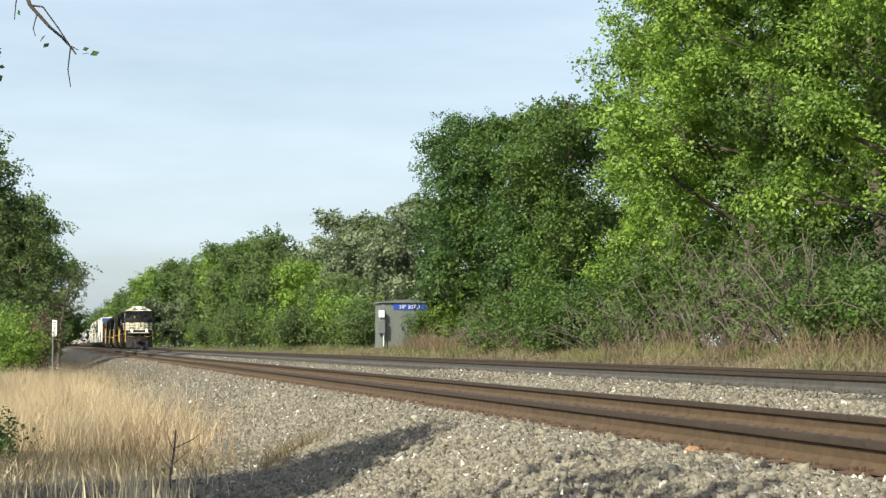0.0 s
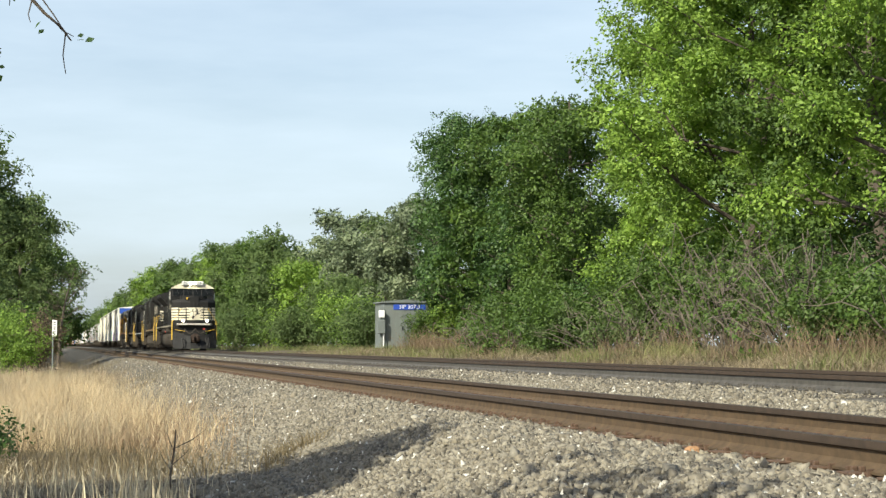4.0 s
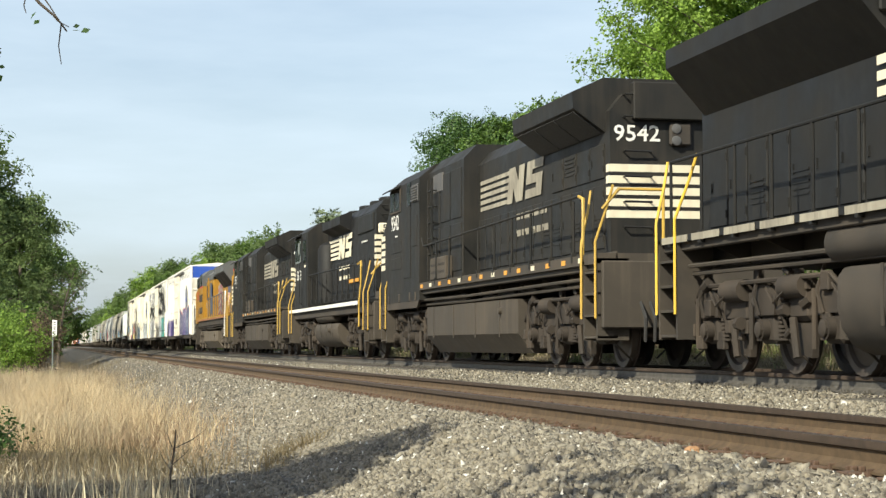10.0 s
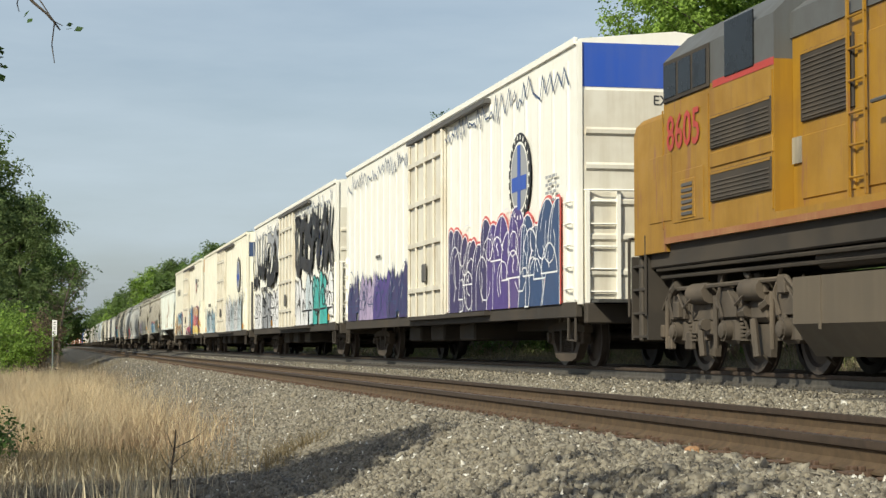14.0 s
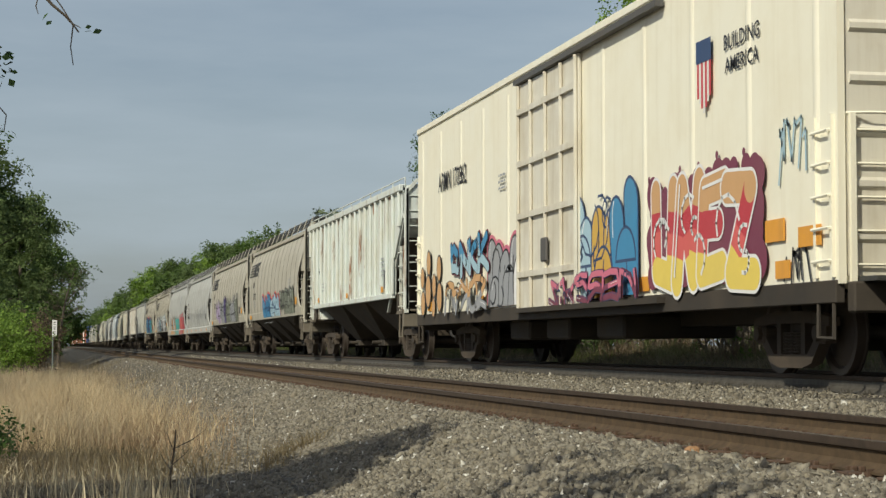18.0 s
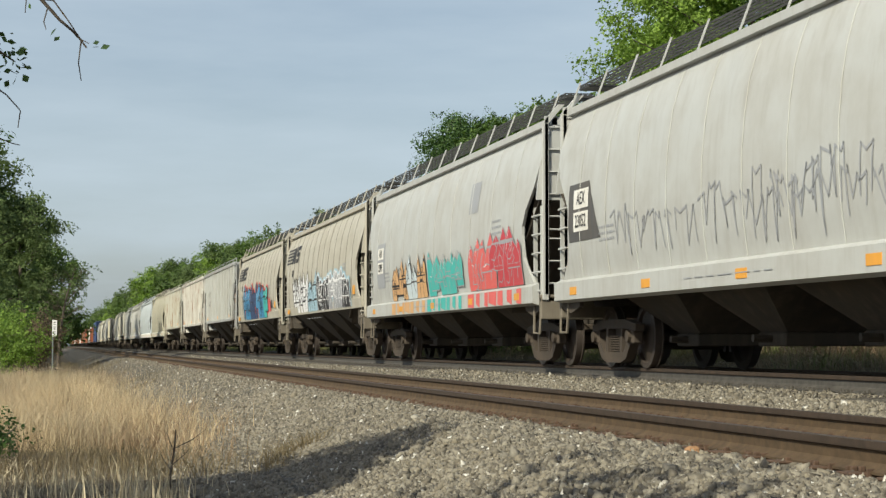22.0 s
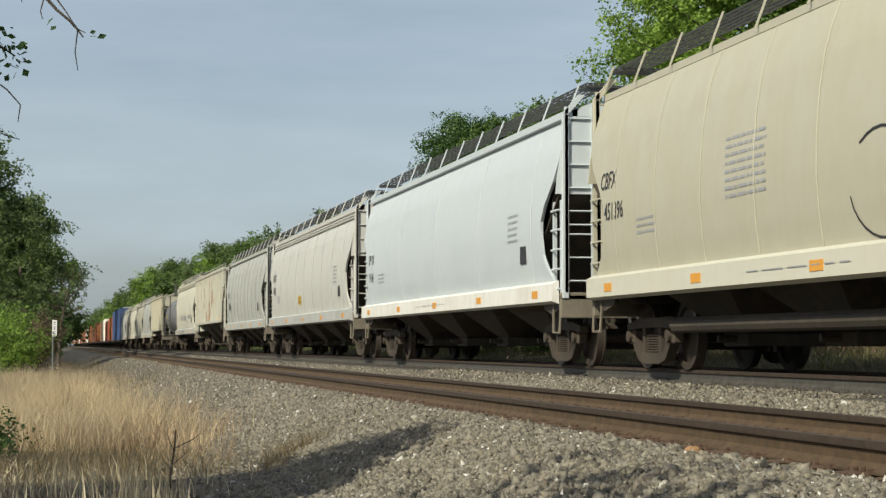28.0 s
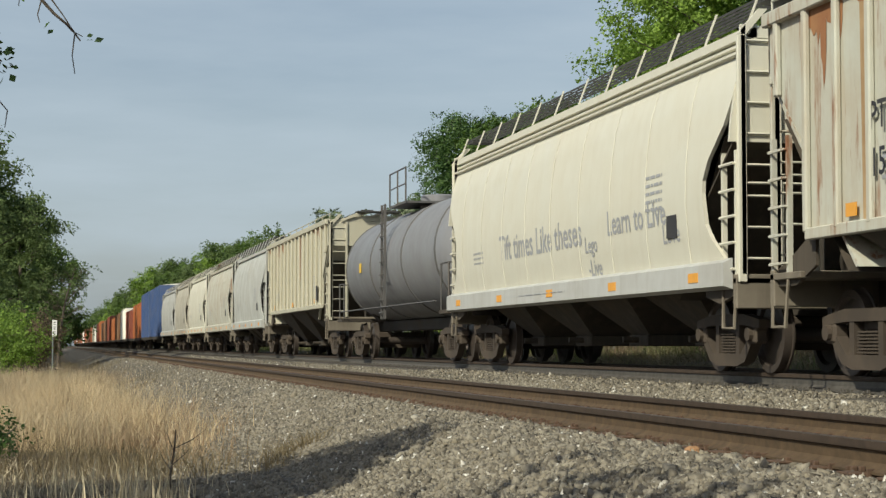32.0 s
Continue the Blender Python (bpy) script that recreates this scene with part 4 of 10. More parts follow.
# ---------------------------------------------------------------- train: paints
BLACK = paint("black_paint", (0.011, 0.011, 0.011), 0.58, (0.032, 0.029, 0.023), 0.4)
BLACK_DUSTY = paint("dusty_black_paint", (0.0125, 0.0125, 0.0115), 0.6, (0.045, 0.038, 0.029), 0.5)
UNDER = paint("grimy_underframe", (0.042, 0.036, 0.03), 0.75, (0.1, 0.08, 0.06), 0.6, streak=False)
ENDTAN = paint("grimy_tan_end_iron", (0.19, 0.165, 0.125), 0.7, (0.07, 0.056, 0.043), 0.6)
# dust over a base kept dark to stand in for shade below the bodies
BAY = paint("dusty_shade_dark_hopper_bottom", (0.05, 0.043, 0.035), 0.8, (0.13, 0.103, 0.075), 0.55)
UNDER_TAN = paint("dusty_fuel_tank", (0.052, 0.044, 0.035), 0.7, (0.115, 0.093, 0.07), 0.5)
TRUCK = paint("dusty_truck_iron", (0.058, 0.046, 0.036), 0.8, (0.15, 0.116, 0.085), 0.65, streak=False)
TANK_TAN = paint("dusty_brown_fuel_tank", (0.095, 0.077, 0.055), 0.7, (0.15, 0.12, 0.085), 0.5)
TRUCK_BLACK = paint("oily_loco_truck_iron", (0.032, 0.026, 0.021), 0.75, (0.115, 0.088, 0.064), 0.5, streak=False)
TRUCK_LOCO = paint("dusty_loco_truck_iron", (0.062, 0.05, 0.038), 0.8, (0.18, 0.14, 0.1), 0.6, streak=False)
WHEEL = paint("worn_wheel_steel", (0.075, 0.06, 0.049), 0.5, (0.05, 0.04, 0.035), 0.7, metallic=0.4, streak=False)
CREAM = paint("cream_white_paint", (0.72, 0.66, 0.50), 0.55, (0.32, 0.25, 0.16), 0.32)
WHITE = paint("white_paint", (0.78, 0.77, 0.72), 0.5, (0.36, 0.30, 0.22), 0.3)
YELLOW = paint("yellow_safety_paint", (0.72, 0.47, 0.05), 0.5, (0.3, 0.2, 0.1), 0.25)
OLDYELLOW = paint("faded_yellow_paint", (0.5, 0.32, 0.055), 0.55, (0.2, 0.13, 0.06), 0.45)
UPYELLOW = paint("weathered_yellow_paint", (0.325, 0.172, 0.013), 0.5, (0.14, 0.068, 0.02), 0.55, rust=0.16)
UPGREY = paint("grey_roof_paint", (0.10, 0.105, 0.105), 0.6, (0.06, 0.052, 0.043), 0.5)
RED = paint("red_paint", (0.42, 0.04, 0.028), 0.5, (0.2, 0.1, 0.07), 0.4)
BLUE = paint("blue_paint", (0.025, 0.085, 0.42), 0.45, (0.2, 0.2, 0.22), 0.15)
ORANGE = paint("orange_paint", (0.72, 0.33, 0.04), 0.5, (0.3, 0.18, 0.1), 0.25)
RUSTY = paint("rusted_iron", (0.042, 0.028, 0.021), 0.85, (0.05, 0.037, 0.03), 0.6, streak=False)
DARKGREY = paint("dark_grey_paint", (0.08, 0.08, 0.08), 0.6, (0.16, 0.13, 0.1), 0.35)
RUBBER = plain("black_rubber", (0.025, 0.024, 0.023), 0.75, 0, 0.2)
GRATE = plain("dark_grating", (0.06, 0.06, 0.058), 0.7, 0.3, 0.3, 30)
GLASS = glassy("dark_window_glass", (0.012, 0.014, 0.016), 0.14)
HEAD = glow("lit_headlight", (1.0, 0.9, 0.7), 90)
DITCH = glow("lit_ditch_light", (1.0, 0.88, 0.7), 30)
WHITE_R = paint("reefer_white_paint", (0.86, 0.845, 0.77), 0.42, (0.58, 0.5, 0.36), 0.25)
CREAM_R = paint("reefer_cream_paint", (0.87, 0.835, 0.69), 0.42, (0.6, 0.52, 0.36), 0.25)
HOPTAN = paint("tan_grey_hopper_paint", (0.455, 0.43, 0.36), 0.5, (0.27, 0.235, 0.18), 0.4)
HOPWHITE = paint("white_hopper_paint", (0.46, 0.468, 0.45), 0.45, (0.28, 0.255, 0.215), 0.4)
HOPRUST = paint("rust_streaked_white_paint", (0.64, 0.69, 0.66), 0.55, (0.5, 0.42, 0.27), 0.45, rust=0.2)
HOPGREY = paint("light_grey_hopper_paint", (0.45, 0.462, 0.435), 0.5, (0.29, 0.26, 0.21), 0.45)
HOPDIRTY = paint("dirty_grey_hopper_paint", (0.36, 0.375, 0.37), 0.55, (0.18, 0.14, 0.1), 0.55, rust=0.3)
HOPPEEL = paint("peeling_white_paint", (0.56, 0.55, 0.5), 0.6, (0.24, 0.19, 0.13), 0.55, rust=0.5)
HOPBEIGE = paint("beige_hopper_paint", (0.47, 0.448, 0.35), 0.45, (0.38, 0.34, 0.25), 0.3)
HOPBLUE = paint("pale_blue_white_paint", (0.54, 0.59, 0.61), 0.42, (0.5, 0.5, 0.48), 0.15)
HOPOLD = paint("rust_stained_grey_paint", (0.47, 0.475, 0.41), 0.6, (0.33, 0.22, 0.12), 0.45, rust=0.4)
HOPCREAM = paint("cream_hopper_paint", (0.60, 0.585, 0.49), 0.45, (0.46, 0.4, 0.3), 0.2)
TANKGREY = paint("grey_tank_paint", (0.20, 0.205, 0.22), 0.45, (0.13, 0.12, 0.11), 0.35)
BOXRED = paint("red_brown_boxcar_paint", (0.25, 0.068, 0.042), 0.6, (0.17, 0.1, 0.07), 0.4)
BOXORANGE = paint("orange_boxcar_paint", (0.40, 0.135, 0.045), 0.6, (0.25, 0.13, 0.07), 0.4)
BOXBLUE = paint("dark_blue_boxcar_paint", (0.05, 0.10, 0.24), 0.55, (0.2, 0.18, 0.16), 0.3)
BOXBROWN = paint("brown_boxcar_paint", (0.24, 0.13, 0.07), 0.65, (0.14, 0.1, 0.07), 0.4)
# darker tan that paints the line of shading along weld seams
SEAM = paint("shaded_weld_line", (0.2, 0.18, 0.15), 0.7, (0.13, 0.11, 0.09), 0.5)
STAIN = paint("run_rust_stain", (0.44, 0.31, 0.16), 0.7, (0.2, 0.1, 0.045), 0.9, rust=0.3)
RUSTRUN = paint("red_brown_rust", (0.24, 0.095, 0.04), 0.85, (0.36, 0.2, 0.09), 0.7)
FADED = paint("faded_cream_paint", (0.34, 0.31, 0.24), 0.65, (0.06, 0.05, 0.045), 0.7)
HOPCLEAN = paint("clean_white_hopper_paint", (0.57, 0.565, 0.525), 0.42, (0.4, 0.375, 0.33), 0.3)
PLOUGHBLACK = paint("scuffed_black_plough", (0.012, 0.012, 0.012), 0.75, (0.03, 0.027, 0.024), 0.5)
DOORWHITE = paint("grubby_door_paint", (0.68, 0.65, 0.56), 0.5, (0.40, 0.33, 0.22), 0.5)
INKS = {k: paint("spray_" + k, c, 0.5, (0.3, 0.27, 0.22), 0.15, streak=False) for k, c in {
    "black": (0.025, 0.025, 0.03), "white": (0.78, 0.78, 0.78), "purple": (0.042, 0.032, 0.115), "navy": (0.03, 0.065, 0.16), "ice": (0.55, 0.63, 0.66), "sky": (0.36, 0.53, 0.62), "teal": (0.05, 0.42, 0.38),
    "sage": (0.2, 0.22, 0.17), "violet": (0.075, 0.045, 0.21), "coral": (0.66, 0.12, 0.11), "red": (0.5, 0.045, 0.06), "pink": (0.62, 0.16, 0.24), "orange": (0.6, 0.35, 0.16), "yellow": (0.78, 0.6, 0.12), "grey": (0.32, 0.33, 0.35), "blue": (0.05, 0.25, 0.46), "green": (0.42, 0.52, 0.16),
    "lilac": (0.42, 0.33, 0.5), "maroon": (0.19, 0.04, 0.075), "lime": (0.36, 0.42, 0.06), "gold": (0.62, 0.38, 0.07), "crimson": (0.55, 0.05, 0.07)}.items()}

# ---------------------------------------------------------------- train: place in the line, and running gear
SHIFT = 1.67
RUN, WHEELS = [], []


def gone(t):
    """Metres that the train has run, counted from its place in the line."""
    early = max(0.0, 9.0 - t)
    return 27200e-6 * (717.607 * t + 2.256538 * t * t - 0.0191273 * t ** 3) - 0.5 * early - 0.083 * early * early


def vehicle(name, label, category, front, rear, group):
    """An empty car at its place in the line: local -y is the way it runs, -x faces the camera."""
    t = thing(name, label, category, group)
    c = (front + rear) / 2
    RUN.append((t, c))
    return t, (rear - front) / 2


CACHE = {}


def cached(key, make, mats):
    if key not in CACHE:
        b = Build()
        make(b)
        CACHE[key] = b.mesh(key, mats)
    return CACHE[key]


def wheelset_mesh(b, r=0.483):
    prof = [(-0.86, 0.07), (-0.84, 0.1), (-0.83, 0.2), (-0.79, r * 0.78), (-0.83, r * 0.84), (-0.83, r), (-0.73, r + 0.004), (-0.722, r + 0.028), (-0.70, r + 0.026), (-0.69, r * 0.84), (-0.74, r * 0.76),
            (-0.72, 0.17), (-0.68, 0.1), (0.68, 0.1), (0.72, 0.17), (0.74, r * 0.76), (0.69, r * 0.84), (0.70, r + 0.026), (0.722, r + 0.028), (0.73, r + 0.004), (0.83, r), (0.83, r * 0.84), (0.79, r * 0.78), (0.83, 0.2),
            (0.84, 0.1), (0.86, 0.07)]
    b.lathe((0, 0, 0), "x", prof, 28)
    for s in (-1, 1):
        b.cyl((s * 0.86, 0, 0), (s * 1.06, 0, 0), 0.075, 10)


def sideframe(b):
    for s in (-1, 1):
        x0, x1 = sorted((s * 0.92, s * 1.06))
        b.prism([(-1.12, 0.56), (-1.12, 0.66), (-0.55, 0.74), (0.55, 0.74), (1.12, 0.66), (1.12, 0.56), (0.52, 0.6), (-0.52, 0.6)], "x", x0, x1)
        b.prism([(-0.5, 0.12), (-0.5, 0.24), (0.5, 0.24), (0.5, 0.12), (0.36, 0.08), (-0.36, 0.08)], "x", x0, x1)
        for q in (-1, 1):
            b.prism([(q * 0.44, 0.1), (q * 0.5, 0.24), (q * 0.92, 0.58), (q * 1.08, 0.58), (q * 0.62, 0.14)], "x", x0, x1)
            b.prism([(q * 0.3, 0.22), (q * 0.3, 0.64), (q * 0.42, 0.64), (q * 0.42, 0.22)], "x", x0 + 0.01, x1 - 0.01)
            b.box(x0 - 0.02, x1 + 0.02, q * 0.89 - 0.14, q * 0.89 + 0.14, 0.36, 0.58, 0.03)
            b.cyl((s * 1.04, q * 0.89, 0.483), (s * 1.13, q * 0.89, 0.483), 0.09, 10)
    b.box(-0.95, 0.95, -0.22, 0.22, 0.5, 0.72, 0.02)
    for q in (-1, 1):
        b.box(-0.6, 0.6, q * 0.32 - 0.05, q * 0.32 + 0.05, 0.28, 0.38)


def springs(b):
    prof = []
    for i in range(7):
        prof += [(i * 0.037, 0.055), (i * 0.037 + 0.006, 0.08), (i * 0.037 + 0.02, 0.08), (i * 0.037 + 0.026, 0.055)]
    b.lathe((-0.99, 0, 0.25), "z", prof, 10)


def freight_truck(t, y):
    tr = part("truck", cached("truck", sideframe, TRUCK), None, t, "dusty cast-steel truck frame", at=(0, y, 0))
    for q in (-0.17, 0.0, 0.17):
        part("spring", cached("spring", springs, TRUCK), None, tr, at=(0, q, 0))
    for q in (-0.89, 0.89):
        w = part("wheelset", cached("wheelset", wheelset_mesh, WHEEL), None, tr, "steel wheels on an axle", at=(0, q, 0.483))
        WHEELS.append((w, q, 0.483))
    return tr


def loco_frame(axles):
    def make(b):
        a0, a1 = axles[0] - 0.75, axles[-1] + 0.75
        for s in (-1, 1):
            x0, x1 = sorted((s * 0.98, s * 1.16))
            b.prism([(a0, 0.62), (a0, 0.86), (a0 + 0.5, 0.95), (a1 - 0.5, 0.95), (a1, 0.86), (a1, 0.62), (a1 - 0.55, 0.68), (a0 + 0.55, 0.68)], "x", x0, x1)
            for q in axles:
                b.box(x0 - 0.03, x1 + 0.05, q - 0.24, q + 0.24, 0.36, 0.7, 0.05)
                b.cyl((s * 1.14, q, 0.53), (s * 1.28, q, 0.53), 0.13, 12)
                for e in (-0.34, 0.34):
                    for i in range(6):
                        b.cyl((s * 1.1, q + e, 0.4 + i * 0.05), (s * 1.1, q + e, 0.43 + i * 0.05), 0.085, 8)
            for q, q2 in zip(axles, axles[1:]):
                m = (q + q2) / 2
                b.box(x0 - 0.02, x1 + 0.1, m - 0.3, m + 0.3, 0.62, 1.0, 0.06)
                b.cyl((s * 1.2, m - 0.32, 1.02), (s * 1.2, m + 0.32, 1.02), 0.14, 12)
                b.cyl((s * 1.2, m, 0.2), (s * 1.2, m + 0.12, 0.66), 0.05, 8)
                b.prism([(m - 0.18, 0.2), (m + 0.2, 0.24), (m + 0.28, 0.6), (m - 0.24, 0.6)], "x", s * 1.02, s * 1.1)
            b.pipe([(s * 1.22, a0 + 0.1, 0.8), (s * 1.26, a0 + 0.6, 1.12), (s * 1.26, a1 - 0.6, 1.1), (s * 1.22, a1 - 0.1, 0.78)], 0.03, 6)
            rnd = random.Random(17)
            for k in range(26):
                y = rnd.uniform(a0, a1)
                z = rnd.uniform(0.35, 1.2)
                q = rnd.uniform(0.05, 0.14)
                x = s * rnd.uniform(1.12, 1.26)
                if k % 3:
                    b.box(x - 0.04, x + 0.04, y - q, y + q * 0.8, z - q * 0.8, z + q, 0.015)
                else:
                    b.cyl((x, y - q, z), (x, y + q, z + rnd.uniform(-0.08, 0.08)), rnd.uniform(0.035, 0.08), 8)
            for q in axles:
                b.pipe([(s * 1.2, q - 0.5, 1.15), (s * 1.24, q - 0.52, 0.8), (s * 1.1, q - 0.56, 0.35), (s * 0.85, q - 0.55, 0.12)], 0.018, 5)
                b.pipe([(s * 1.22, q + 0.1, 1.25), (s * 1.28, q + 0.2, 0.95), (s * 1.24, q + 0.12, 0.7)], 0.022, 5)
            for q in axles:
                b.prism([(q - 0.36, 0.95), (q - 0.3, 0.7), (q + 0.3, 0.7), (q + 0.36, 0.95), (q + 0.16, 1.06), (q - 0.16, 1.06)], "x", s * 1.14, s * 1.22)
                b.lathe((s * 1.26, q, 0.53), "x", [(0, 0.1), (s * 0.05, 0.1), (s * 0.07, 0.06), (s * 0.07, 0.01)], 10)
                b.cyl((s * 1.24, q + 0.36, 0.3), (s * 1.24, q + 0.36, 0.98), 0.035, 8)
                b.pipe([(s * 1.3, q - 0.9, 1.0), (s * 1.33, q - 0.55, 0.84), (s * 1.3, q - 0.25, 1.02)], 0.016, 5)
        b.box(-0.95, 0.95, a0 + 0.3, a1 - 0.3, 0.72, 0.92, 0.03)
    return make


def loco_truck(t, y, axles, key, mat=None):
    tr = part("truck", cached(key, loco_frame(axles), mat or TRUCK_BLACK), None, t, "dusty locomotive truck with brake gear", at=(0, y, 0))
    for q in axles:
        w = part("wheelset", cached("loco_wheelset", lambda b: wheelset_mesh(b, 0.53), WHEEL), None, tr, "steel wheels on an axle", at=(0, q, 0.53))
        WHEELS.append((w, q, 0.53))


def coupler(t, y, s, label="rusty knuckle coupler"):
    b = Build()
    b.box(-0.14, 0.14, y, y + s * 0.45, 0.72, 0.98, 0.03)
    b.box(-0.2, 0.16, y + s * 0.42, y + s * 0.72, 0.68, 1.02, 0.08)
    b.cyl((0.14, y + s * 0.62, 0.66), (0.14, y + s * 0.62, 1.04), 0.09, 10)
    part("coupler", b, RUSTY, t, label)
    h = Build()
    h.pipe([(-0.4, y + s * 0.1, 0.95), (-0.42, y + s * 0.35, 0.6), (-0.25, y + s * 0.6, 0.45), (-0.1, y + s * 0.8, 0.55)], 0.03, 6)
    part("air_hose", h, RUBBER, t)


# ---------------------------------------------------------------- train: writing and decoration


def text_shape(words, size):
    """Flat outline letters in the built-in font, as points and faces."""
    cu = bpy.data.curves.new("letters", "FONT")
    cu.body, cu.size, cu.align_x, cu.align_y, cu.resolution_u = words, size, "CENTER", "CENTER", 2
    cu.offset = size * 0.012
    ob = bpy.data.objects.new("letters", cu)
    scene.collection.objects.link(ob)
    me = bpy.data.meshes.new_from_object(ob.evaluated_get(bpy.context.evaluated_depsgraph_get()))
    v, f = [tuple(p.co) for p in me.vertices], [tuple(p.vertices) for p in me.polygons]
    bpy.data.objects.remove(ob)
    bpy.data.curves.remove(cu)
    bpy.data.meshes.remove(me)
    return v, f


def flat_side(x):
    return lambda z: x


def write(t, words, yc, zc, size, mat, side, squeeze=1.0, name="lettering", label="", off=0.006, lean=0.0):
    """Letters on the side that faces -x; side(z) is the half width there."""
    v, f = text_shape(words, size)
    b = Build()
    b.add([(-side(zc + q[1]) - off, yc - q[0] * squeeze - lean * q[1], zc + q[1]) for q in v], f)
    return part(name, b, mat, t, label, smooth=0)


def write_front(t, words, xc, zc, size, y, mat, squeeze=1.0, name="lettering"):
    v, f = text_shape(words, size)
    b = Build()
    b.add([(xc + q[0] * squeeze, y, zc + q[1]) for q in v], f)
    return part(name, b, mat, t, smooth=0)


def side_quad(b, side, pts, off):
    """A patch on the side: corner points (y, z), laid off the surface and bent with it."""
    (a, c), (d, e), (f, g), (h, k) = pts
    lo, hi = min(c, e, g, k), max(c, e, g, k)
    if abs(side((lo + hi) / 2) - (side(lo) + side(hi)) / 2) < 2e-4:
        b.face([(-side(z) - off, y, z) for y, z in pts])
        return
    m = max(1, math.ceil(max(abs(c - e), abs(g - k)) / 0.12))
    n = max(1, math.ceil(max(abs(c - k), abs(e - g)) / 0.12))

    def at(u, v):
        y = (a * (1 - u) + d * u) * (1 - v) + (h * (1 - u) + f * u) * v
        z = (c * (1 - u) + e * u) * (1 - v) + (k * (1 - u) + g * u) * v
        return (-side(z) - off, y, z)
    for i in range(m):
        for q in range(n):
            b.face([at(i / m, q / n), at((i + 1) / m, q / n), at((i + 1) / m, (q + 1) / n), at(i / m, (q + 1) / n)])


def bars(t, yc, zc, w, h, rows, mat, side, seed=1, name="small_lettering", off=0.006):
    """Writing too small to read: rows of short bars."""
    rnd = random.Random(seed)
    b = Build()
    rh = h / rows
    for i in range(rows):
        y = yc + w / 2
        z = zc + h / 2 - (i + 0.5) * rh
        while y > yc - w / 2 + 0.03:
            q = min(rnd.uniform(0.05, 0.22) * max(1.0, w), y - (yc - w / 2))
            side_quad(b, side, [(y, z - rh * 0.19), (y - q, z - rh * 0.19), (y - q, z + rh * 0.19), (y, z + rh * 0.19)], off)
            y -= q + 0.04 * max(1.0, w)
    return part(name, b, mat, t, smooth=0)


def ribbon(b, side, pts, half, off, over=0.6):
    """A broad stroke along points (y, z), with square joints."""
    for (a, c), (d, e) in zip(pts, pts[1:]):
        L = math.hypot(d - a, e - c) or 1e-6
        ux, uz = (d - a) / L, (e - c) / L
        a2, c2, d2, e2 = a - ux * half * over, c - uz * half * over, d + ux * half * over, e + uz * half * over
        n = max(1, int(abs(e2 - c2) / 0.35))
        for i in range(n):
            f0, f1 = i / n, (i + 1) / n
            p0, p1 = (a2 + (d2 - a2) * f0, c2 + (e2 - c2) * f0), (a2 + (d2 - a2) * f1, c2 + (e2 - c2) * f1)
            q = [(p0[0] - uz * half, p0[1] + ux * half), (p1[0] - uz * half, p1[1] + ux * half), (p1[0] + uz * half, p1[1] - ux * half), (p0[0] + uz * half, p0[1] - ux * half)]
            side_quad(b, side, q, off)


GLYPHS = {
    "U": [[(0.1, 1), (0.15, 0.12), (0.8, 0.06), (0.9, 1)]], "N": [[(0.1, 0), (0.15, 1), (0.8, 0.05), (0.9, 1)]], "E": [[(0.88, 0.95), (0.15, 0.9), (0.1, 0.06), (0.9, 0.1)], [(0.1, 0.5), (0.72, 0.53)]],
    "Z": [[(0.1, 0.93), (0.9, 0.9), (0.15, 0.08), (0.95, 0.05)]], "S": [[(0.9, 0.88), (0.2, 0.95), (0.15, 0.58), (0.85, 0.46), (0.8, 0.08), (0.1, 0.05)]], "P": [[(0.15, 0), (0.15, 1), (0.82, 0.9), (0.82, 0.58), (0.2, 0.5)]],
    "R": [[(0.15, 0), (0.15, 1), (0.82, 0.9), (0.8, 0.6), (0.2, 0.5), (0.9, 0.0)]], "O": [[(0.15, 0.2), (0.2, 0.85), (0.8, 0.95), (0.88, 0.2), (0.4, 0.02), (0.15, 0.2)]], "A": [[(0.05, 0), (0.45, 1), (0.92, 0)], [(0.22, 0.36), (0.8, 0.36)]],
    "K": [[(0.15, 0), (0.15, 1)], [(0.88, 1), (0.2, 0.5), (0.92, 0)]]}


